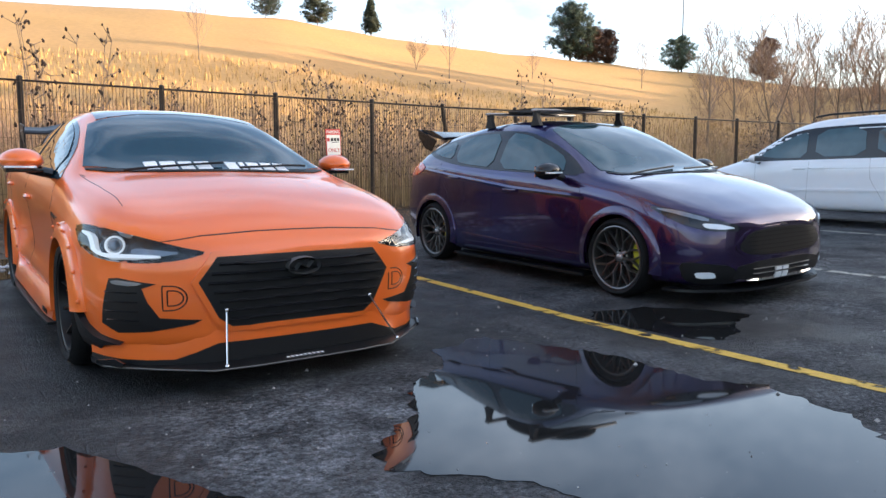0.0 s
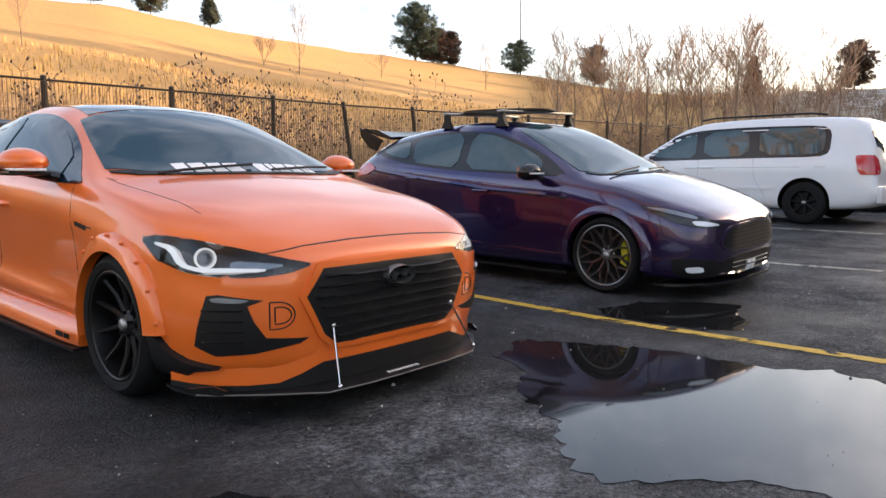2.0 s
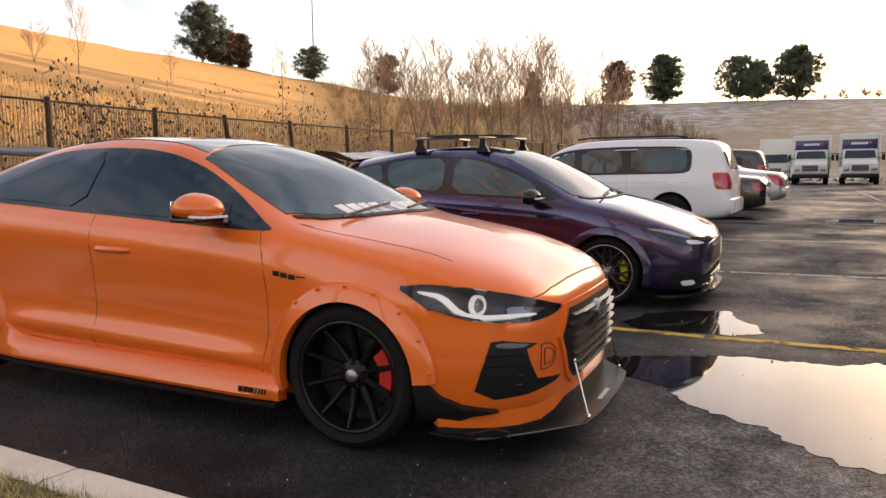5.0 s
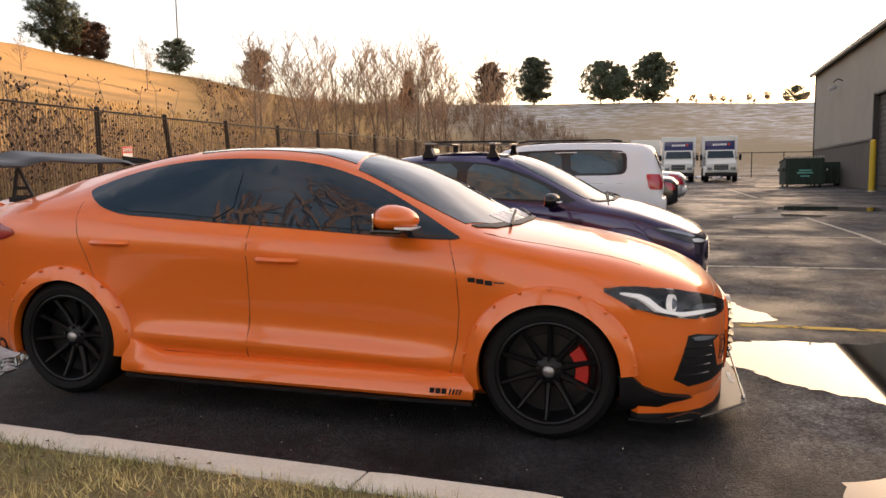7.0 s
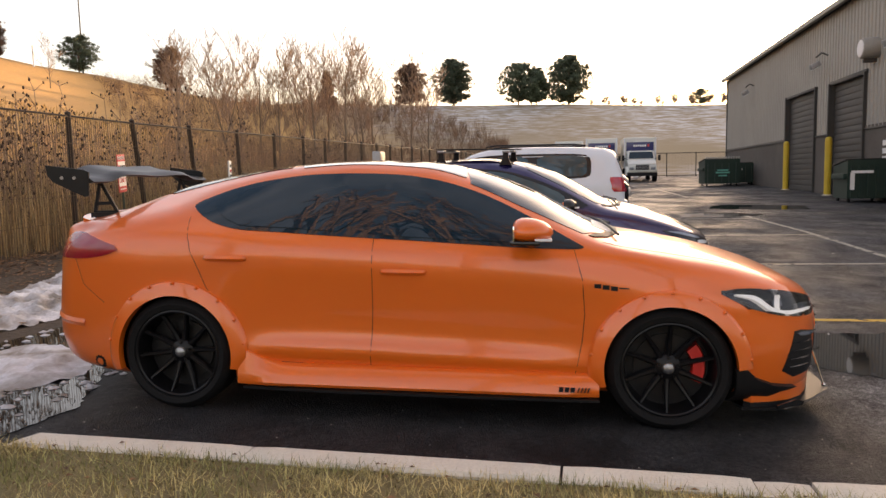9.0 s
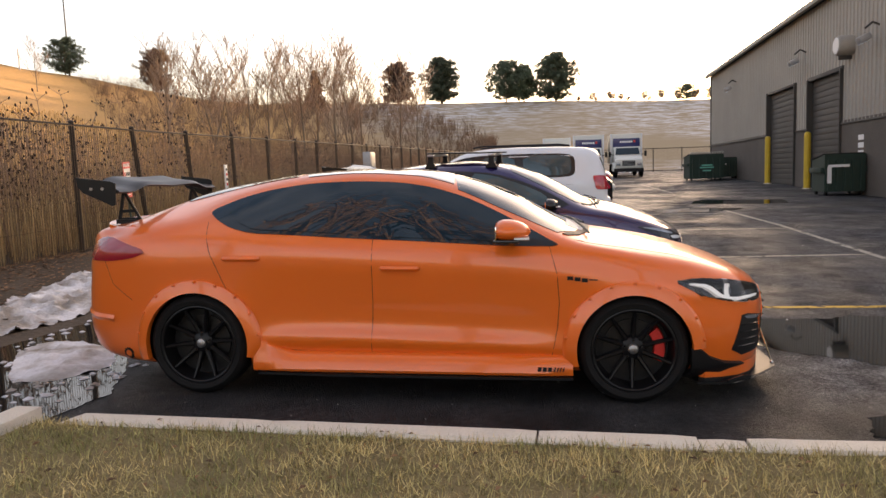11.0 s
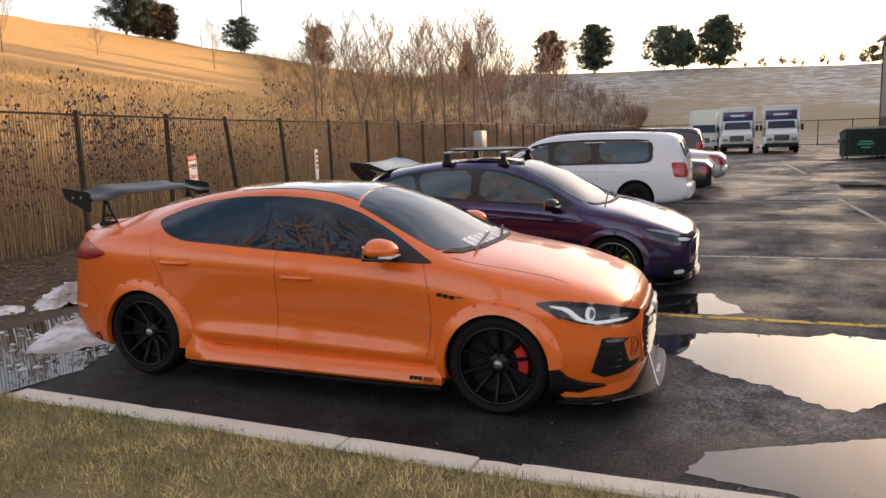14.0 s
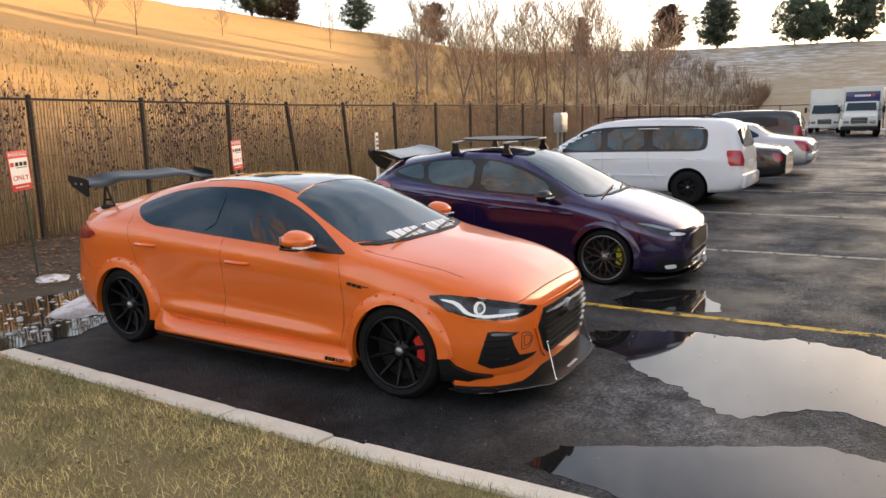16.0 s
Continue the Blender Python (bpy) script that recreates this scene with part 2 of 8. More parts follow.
def add_far_slope(m):
    """Beyond the yard's far end the grass is duller, with thin snow lying in streaks."""
    nt = m.node_tree
    b = nt.nodes["Principled BSDF"]
    old = b.inputs["Base Color"].links[0].from_socket
    tc = nt.nodes.new("ShaderNodeTexCoord")
    sep = nt.nodes.new("ShaderNodeSeparateXYZ")
    nt.links.new(tc.outputs["Object"], sep.inputs[0])

    def ramp(sock, a, c):
        r = nt.nodes.new("ShaderNodeMapRange")
        r.inputs["From Min"].default_value, r.inputs["From Max"].default_value = a, c
        nt.links.new(sock, r.inputs["Value"])
        return r.outputs[0]

    def mix(fac, a, col):
        x = nt.nodes.new("ShaderNodeMix")
        x.data_type = "RGBA"
        nt.links.new(fac, x.inputs["Factor"])
        nt.links.new(a, x.inputs["A"])
        x.inputs["B"].default_value = (*col, 1)
        return x.outputs["Result"]

    def times(a, c):
        x = nt.nodes.new("ShaderNodeMath")
        x.operation = "MULTIPLY"
        nt.links.new(a, x.inputs[0])
        nt.links.new(c, x.inputs[1])
        return x.outputs[0]
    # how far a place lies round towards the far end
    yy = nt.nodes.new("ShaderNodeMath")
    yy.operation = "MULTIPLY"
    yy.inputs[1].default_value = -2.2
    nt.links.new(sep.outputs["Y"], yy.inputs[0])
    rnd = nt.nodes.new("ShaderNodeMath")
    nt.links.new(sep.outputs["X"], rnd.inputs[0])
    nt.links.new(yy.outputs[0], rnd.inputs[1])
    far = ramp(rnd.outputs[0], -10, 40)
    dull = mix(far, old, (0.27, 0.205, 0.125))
    mp = nt.nodes.new("ShaderNodeMapping")
    mp.inputs["Scale"].default_value = (0.9, 0.42, 2.6)
    nt.links.new(tc.outputs["Object"], mp.inputs[0])
    n = nt.nodes.new("ShaderNodeTexNoise")
    n.inputs["Scale"].default_value, n.inputs["Detail"].default_value, n.inputs["Roughness"].default_value = 1.0, 9, 0.72
    nt.links.new(mp.outputs[0], n.inputs["Vector"])
    n2 = nt.nodes.new("ShaderNodeTexNoise")
    n2.inputs["Scale"].default_value = 0.03
    nt.links.new(tc.outputs["Object"], n2.inputs["Vector"])
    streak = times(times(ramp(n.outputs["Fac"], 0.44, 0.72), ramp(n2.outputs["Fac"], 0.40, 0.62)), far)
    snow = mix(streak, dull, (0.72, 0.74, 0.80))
    nt.links.new(snow, b.inputs["Base Color"])


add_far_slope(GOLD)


def asphalt():
    """Old asphalt: coarse stones, damp and drier patches, a net of fine cracks."""
    m = bpy.data.materials.new("wet_asphalt")
    m.use_nodes = True
    nt = m.node_tree
    b = nt.nodes["Principled BSDF"]
    tc = nt.nodes.new("ShaderNodeTexCoord").outputs["Object"]

    def noise_at(scale, detail=5, rough=0.6):
        n = nt.nodes.new("ShaderNodeTexNoise")
        n.inputs["Scale"].default_value, n.inputs["Detail"].default_value, n.inputs["Roughness"].default_value = scale, detail, rough
        nt.links.new(tc, n.inputs["Vector"])
        return n.outputs["Fac"]

    def ramp(sock, a, c, lo=0.0, hi=1.0):
        r = nt.nodes.new("ShaderNodeMapRange")
        for k, v in (("From Min", a), ("From Max", c), ("To Min", lo), ("To Max", hi)):
            r.inputs[k].default_value = v
        nt.links.new(sock, r.inputs["Value"])
        return r.outputs[0]

    def math_of(op, a, c):
        x = nt.nodes.new("ShaderNodeMath")
        x.operation = op
        for k, v in enumerate((a, c)):
            if isinstance(v, float):
                x.inputs[k].default_value = v
            else:
                nt.links.new(v, x.inputs[k])
        return x.outputs[0]
    wet = ramp(noise_at(0.55, 6), 0.42, 0.60)
    # the orange car's bay is set wetter and darker, fading out towards its mouth
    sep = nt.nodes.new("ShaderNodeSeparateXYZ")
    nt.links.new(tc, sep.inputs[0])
    bay_mask = math_of("MULTIPLY", ramp(math_of("ADD", sep.outputs["Y"], ramp(noise_at(1.3, 4), 0.3, 0.7, -0.5, 0.5)), 2.5, 3.4), ramp(sep.outputs["X"], 3.1, 2.5))
    wet = math_of("MAXIMUM", wet, math_of("MULTIPLY", bay_mask, 0.7))
    patch = ramp(noise_at(1.9, 7, 0.75), 0.36, 0.66, 0.45, 1.9)
    grit = math_of("MULTIPLY", ramp(noise_at(150, 2), 0.3, 0.75, 0.35, 1.9), ramp(noise_at(42, 3), 0.35, 0.7, 0.40, 1.8))
    cracks = nt.nodes.new("ShaderNodeTexVoronoi")
    cracks.feature = "DISTANCE_TO_EDGE"
    cracks.inputs["Scale"].default_value = 4.6
    warp = nt.nodes.new("ShaderNodeMix")
    warp.data_type = "VECTOR"
    warp.inputs["Factor"].default_value = 0.12
    wn_ = nt.nodes.new("ShaderNodeTexNoise")
    wn_.inputs["Scale"].default_value = 3.0
    nt.links.new(tc, wn_.inputs["Vector"])
    nt.links.new(tc, warp.inputs["A"])
    nt.links.new(wn_.outputs["Color"], warp.inputs["B"])
    nt.links.new(warp.outputs["Result"], cracks.inputs["Vector"])
    gap = ramp(cracks.outputs["Distance"], 0.0, 0.014, 0.62, 1.0)
    sparse = ramp(noise_at(0.35, 3), 0.52, 0.66, 0.0, 1.0)
    gap = math_of("MAXIMUM", gap, sparse)
    v = math_of("MULTIPLY", math_of("MULTIPLY", patch, grit), gap)
    dry = math_of("MULTIPLY", ramp(wet, 0.0, 1.0, 0.072, 0.024), ramp(bay_mask, 0.0, 1.0, 1.0, 0.62))
    # salt-bleached patch ahead of the orange car's bay
    place = nt.nodes.new("ShaderNodeVectorMath")
    place.operation = "DISTANCE"
    place.inputs[1].default_value = (1.15, 2.45, 0.03)
    nt.links.new(tc, place.inputs[0])
    salt = math_of("MULTIPLY", ramp(place.outputs["Value"], 1.15, 0.35), ramp(noise_at(3.4, 8, 0.8), 0.42, 0.64))
    dry = math_of("ADD", dry, math_of("MULTIPLY", salt, 0.11))
    # pale stones worn bare in the surface
    chips = math_of("MULTIPLY", ramp(noise_at(120, 1), 0.63, 0.72), ramp(noise_at(1.1, 5), 0.40, 0.70, 0.15, 1.0))
    dry = math_of("ADD", dry, math_of("MULTIPLY", chips, 0.07))
    v = math_of("MULTIPLY", v, dry)
    comb = nt.nodes.new("ShaderNodeCombineColor")
    nt.links.new(math_of("MULTIPLY", v, 0.97), comb.inputs[0])
    nt.links.new(v, comb.inputs[1])
    nt.links.new(math_of("MULTIPLY", v, 1.06), comb.inputs[2])
    nt.links.new(comb.outputs[0], b.inputs["Base Color"])
    nt.links.new(ramp(wet, 0.0, 1.0, 0.05, 0.28), b.inputs["Specular IOR Level"])
    nt.links.new(math_of("MULTIPLY", ramp(wet, 0.0, 1.0, 0.70, 0.36), ramp(noise_at(2.6, 6), 0.3, 0.7, 0.75, 1.25)), b.inputs["Roughness"])
    bp = nt.nodes.new("ShaderNodeBump")
    bp.inputs["Strength"].default_value, bp.inputs["Distance"].default_value = 0.9, 0.03
    nt.links.new(math_of("MULTIPLY", noise_at(75, 4), gap), bp.inputs["Height"])
    nt.links.new(bp.outputs[0], b.inputs["Normal"])
    return m


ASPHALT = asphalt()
LAWN = mat("faded_lawn_soil", (0.20, 0.155, 0.07), 0.95, vary=0.3, vscale=3, fine=0.4, fscale=80, bump=0.8, bscale=60)
CONCRETE = mat("kerb_concrete", (0.66, 0.60, 0.50), 0.85, vary=0.15, vscale=4, fine=0.15, fscale=70, bump=0.4, bscale=90)

# past 106 degrees the unseen crest is raised to block the low sun
RIDGE = ((-180, 3), (-60, 5), (-20, 10.5), (0, 12.0), (12, 12.6), (20, 12.4), (28.6, 11.1), (39, 9.8), (47, 8.75), (56, 7.3), (62, 6.25), (74, 6.05), (83, 5.9), (96, 5.3), (106, 5.2), (114, 6.0), (125, 6.6), (140, 6.6), (160, 5.0), (180, 3))


def ridge_angle(az):
    for (a, e), (b, f) in zip(RIDGE, RIDGE[1:]):
        if a <= az <= b:
            return e + (f - e) * (az - a) / (b - a)
    return 3.0


def land_z(x, y):
    """The land all round: level with the paving inside the yard, a long rise beyond the fence, falling away behind its crest."""
    out = math.hypot(max(0, y - 13.0, -30 - y), max(0, x - 66, -40 - x))
    base = lot_z(min(70, max(-30, x)), min(13, max(-20, y)))
    if out <= 0:
        return base - 0.12
    az = math.degrees(math.atan2(x, y - 2))
    r = math.hypot(x, y - 2)
    reach = 92 - 40 * smoothstep(56, 78, az)
    crest = r - out + reach
    top = 1.2 + math.tan(radians(ridge_angle(az))) * crest
    s = out / reach
    z = base + (top - base) * (min(1, s) ** 1.15) - 0.12
    if s > 1:
        z -= 18 * smoothstep(1.0, 3.0, s) + 0.02 * (r - crest) * 0.2
    z += 0.14 * noise.noise(Vector((x * 0.06, y * 0.06, 0))) * min(1, s * 6)
    return z


bm = bmesh.new()
radii = [0.5, 4, 8, 11, 13, 14, 15, 16, 17.5, 19, 21, 23.5, 26, 29, 32, 36, 40, 45, 50, 55, 60, 64, 68, 72, 77, 82, 88, 95, 102, 110, 114, 118, 122, 126, 132, 138, 145, 152, 160, 170, 185, 205, 240, 300, 400, 600, 1000, 2000, 4000]
rings = []
for r in radii:
    rings.append([bm.verts.new((r * math.sin(2 * math.pi * i / 240), 2 + r * math.cos(2 * math.pi * i / 240), land_z(r * math.sin(2 * math.pi * i / 240), 2 + r * math.cos(2 * math.pi * i / 240)))) for i in range(240)])
for p, q in zip(rings, rings[1:]):
    for i in range(240):
        j = (i + 1) % 240
        bm.faces.new((p[i], q[i], q[j], p[j]))
bm.faces.new(rings[0][::-1])
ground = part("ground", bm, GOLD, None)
tagged(ground, "rising hillside of dry golden grass beyond the yard", "ground", kind="structure")

# the paving: one sheet over the yard
bm = bmesh.new()
xs = [-0.62, 0.5, 1.5, 2.5, 3.5, 4.5, 5.5, 7, 8.5, 10.5, 12, 14, 16, 20, 25, 30, 36, 44, 52, 60, 66]
ys = [-30, -20, -12, -8, -6, -4, -2, -1, 0, 0.3, 1, 2, 3.4, 4, 5, 6, 7.2, 8, 9.0, 9.2]
gridv = [[bm.verts.new((x, y, lot_z(x, y))) for y in ys] for x in xs]
for i in range(len(xs) - 1):
    for j in range(len(ys) - 1):
        bm.faces.new((gridv[i][j], gridv[i + 1][j], gridv[i + 1][j + 1], gridv[i][j + 1]))
near = [[bm.verts.new((x, y, lot_z(x, y))) for y in (-30, -20, -10, -5, -2, 0.3, 1.6)] for x in (-30, -20, -10, -5, -2)]
for i in range(4):
    for j in range(6):
        bm.faces.new((near[i][j], near[i + 1][j], near[i + 1][j + 1], near[i][j + 1]))
strip = [bm.verts.new((-0.62, y, lot_z(-0.62, y))) for y in (-30, -20, -10, -5, -2, 0.3, 1.6)]
for j in range(6):
    bm.faces.new((near[4][j], strip[j], strip[j + 1], near[4][j + 1]))
for y0, y1 in ((7.0, 8.0), (8.0, 9.2)):
    for x0, x1 in ((-20, -8), (-8, -0.62)):
        bm.faces.new([bm.verts.new((x, y, lot_z(x, y))) for x, y in ((x0, y0), (x1, y0), (x1, y1), (x0, y1))])
bmesh.ops.recalc_face_normals(bm, faces=bm.faces)
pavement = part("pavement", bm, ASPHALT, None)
tagged(pavement, "cracked wet asphalt parking lot with shallow puddles", "pavement", kind="structure")

# ---- fence ----
FENCEM = mat("dark_brown_fence_steel", (0.030, 0.020, 0.015), 0.6, 0.3, vary=0.3, vscale=3)
WIREM = mat("weathered_fence_wire", (0.14, 0.09, 0.05), 0.7, 0.2, vary=0.3, vscale=2)
FENCE_Y = 12.05
POSTS = [-7.2, -5.3, -3.4, -1.5, 0.44, 2.37, 4.22, 6.06, 7.60, 9.4, 11.37, 13.29, 15.18, 16.85, 18.69, 20.4]
while POSTS[-1] < 62:
    POSTS.append(POSTS[-1] + 1.85)


def bank_z(x, y):
    return lot_z(x, y) + 0.16


fence = empty("fence", Matrix.Translation((0, FENCE_Y, 0)), "dark brown steel fence with close wire mesh", "fence", kind="structure")
for i, x in enumerate(POSTS):
    z0 = bank_z(x, FENCE_Y)
    top = 2.44 + max(0, x - 8) * 0.0145
    lean = {8: -0.34, 9: -0.24, 10: -0.08}.get(i, 0.0)
    b = bmesh.new()
    tube(b, (x - lean, 0, z0 - 0.2), (x, 0, top + 0.03), 0.042, n=8)
    tube(b, (x, 0, top + 0.03), (x, 0, top + 0.05), 0.048, 0.02, n=8)
    part("post", b, FENCEM, fence)
for a, c in zip(POSTS, POSTS[1:]):
    b = bmesh.new()
    for h in (-0.02,):
        tube(b, (a, -0.01, 2.44 + max(0, a - 8) * 0.0145 + h), (c, -0.01, 2.44 + max(0, c - 8) * 0.0145 + h), 0.017, n=6)
    part("rail", b, FENCEM, fence)
b = bmesh.new()
x = POSTS[0]
while x < 62:
    z0, z1 = bank_z(x, FENCE_Y) + 0.02, 2.41 + max(0, x - 8) * 0.0145
    tube(b, (x, -0.045, z0), (x, -0.045, z1), 0.0042, n=3, caps=False)
    x += 0.05 if x < 24 else 0.1
for k in range(6):
    for a, c in zip(POSTS, POSTS[1:]):
        za, zc = bank_z(a, FENCE_Y) + 0.05, bank_z(c, FENCE_Y) + 0.05
        ta, tc_ = 2.40 + max(0, a - 8) * 0.0145, 2.40 + max(0, c - 8) * 0.0145
        f = k / 5
        tube(b, (a, -0.05, za + (ta - za) * f), (c, -0.05, zc + (tc_ - zc) * f), 0.0035, n=3, caps=False)
tagged(part("wire_mesh", b, WIREM, fence), kind="stuff")

# ---- cars: shared builders ----
from mathutils.bvhtree import BVHTree
from mathutils.geometry import delaunay_2d_cdt


def pchip(xs, ys, q):
    xs, ys, q = np.asarray(xs, float), np.asarray(ys, float), np.asarray(q, float)
    h, d = np.diff(xs), np.diff(ys) / np.diff(xs)
    m = np.zeros(len(xs))
    m[0], m[-1] = d[0], d[-1]
    for i in range(1, len(xs) - 1):
        if d[i - 1] * d[i] > 0:
            w1, w2 = 2 * h[i] + h[i - 1], h[i] + 2 * h[i - 1]
            m[i] = (w1 + w2) / (w1 / d[i - 1] + w2 / d[i])
    k = np.clip(np.searchsorted(xs, q) - 1, 0, len(xs) - 2)
    t = (q - xs[k]) / h[k]
    return (2 * t**3 - 3 * t**2 + 1) * ys[k] + (t**3 - 2 * t**2 + t) * h[k] * m[k] + (-2 * t**3 + 3 * t**2) * ys[k + 1] + (t**3 - t**2) * h[k] * m[k + 1]


def catmull(pts, sub):
    p = [pts[0]] + list(pts) + [pts[-1]]
    out = []
    for i in range(1, len(p) - 2):
        a, b, c, d = (np.asarray(v, float) for v in p[i - 1:i + 3])
        for k in range(sub):
            t = k / sub
            out.append(0.5 * (2 * b + (c - a) * t + (2 * a - 5 * b + 4 * c - d) * t * t + (3 * b - a - 3 * c + d) * t**3))
    out.append(np.asarray(pts[-1], float))
    return out


def car_shell(table, nx=110, sub=4, crease=0.0):
    """A closed car body lofted from half sections, nose to tail. Columns: x, bottom z, bottom half width, then width and height of
    sill, flank, crease, belt, rail, then heights of the top's mid and centre."""
    t = np.array(sorted(table))
    x = t[:, 0]
    s = np.linspace(0, 1, nx)
    knots = np.linspace(0, 1, len(x))
    q = pchip(knots, x, s)
    cols = [pchip(x, t[:, i], q) for i in range(1, t.shape[1])]
    bm = bmesh.new()
    rings = []
    for i in range(nx):
        zb, wb, ws, zs, wm, zm, wc, zc, wl, zl, wr, zr, zrm, zt = (c[i] for c in cols)
        half = catmull([(0, zb), (wb * 0.6, zb), (wb, zb), (ws, zs), (wm, zm), (wc, zc), (wl, zl), (wr, zr), (wr * 0.55, zrm), (0, zt)], sub)
        half[0][0] = 0
        for i_, share in ((3, 0.6), (5, 1.0)):
            half[i_ * sub][0] += crease * share
        ring = [bm.verts.new((q[i], -p[0], p[1])) for p in half] + [bm.verts.new((q[i], p[0], p[1])) for p in half[-2:0:-1]]
        rings.append(ring)
    n = len(rings[0])
    for a, c in zip(rings, rings[1:]):
        for k in range(n):
            j = (k + 1) % n
            bm.faces.new((a[k], a[j], c[j], c[k]))
    bm.faces.new(rings[0])
    bm.faces.new(rings[-1][::-1])
    bmesh.ops.recalc_face_normals(bm, faces=bm.faces)
    return bm


def cut(bm, cutters, name, material, inner=None):
    """The body with solids cut out of it, as a mesh."""
    me = mesh_of(name, bm, material, smooth=False)
    ob = new("shell_work", me)
    tools = []
    for c in cutters:
        lining = inner or material
        if isinstance(c, tuple):
            c, lining = c
        t = new("cut_work", mesh_of("cut", c, lining, smooth=False))
        md = ob.modifiers.new("cut", "BOOLEAN")
        md.operation, md.object, md.solver = "DIFFERENCE", t, "EXACT"
        md.material_mode = "TRANSFER"
        tools.append(t)
    dg = bpy.context.evaluated_depsgraph_get()
    dg.update()
    done = bpy.data.meshes.new_from_object(ob.evaluated_get(dg))
    for t in tools:
        bpy.data.objects.remove(t)
    bpy.data.objects.remove(ob)
    done.polygons.foreach_set("use_smooth", [True] * len(done.polygons))
    done.set_sharp_from_angle(angle=radians(38))
    done.name = name
    return done


def dense(poly, step):
    out = []
    for i, p in enumerate(poly):
        q = poly[(i + 1) % len(poly)]
        n = max(1, int(math.hypot(q[0] - p[0], q[1] - p[1]) / step))
        out += [(p[0] + (q[0] - p[0]) * k / n, p[1] + (q[1] - p[1]) * k / n) for k in range(n)]
    return out


def inside(poly, p):
    c = False
    for i in range(len(poly)):
        a, b = poly[i], poly[i - 1]
        if (a[1] > p[1]) != (b[1] > p[1]) and p[0] < (b[0] - a[0]) * (p[1] - a[1]) / (b[1] - a[1]) + a[0]:
            c = not c
    return c


def rounded(poly, k=2):
    """Corner-cut smoothing of a closed outline."""
    for _ in range(k):
        out = []
        for i, p in enumerate(poly):
            q = poly[(i + 1) % len(poly)]
            out += [(p[0] * 0.8 + q[0] * 0.2, p[1] * 0.8 + q[1] * 0.2), (p[0] * 0.2 + q[0] * 0.8, p[1] * 0.2 + q[1] * 0.8)]
        poly = out
    return poly


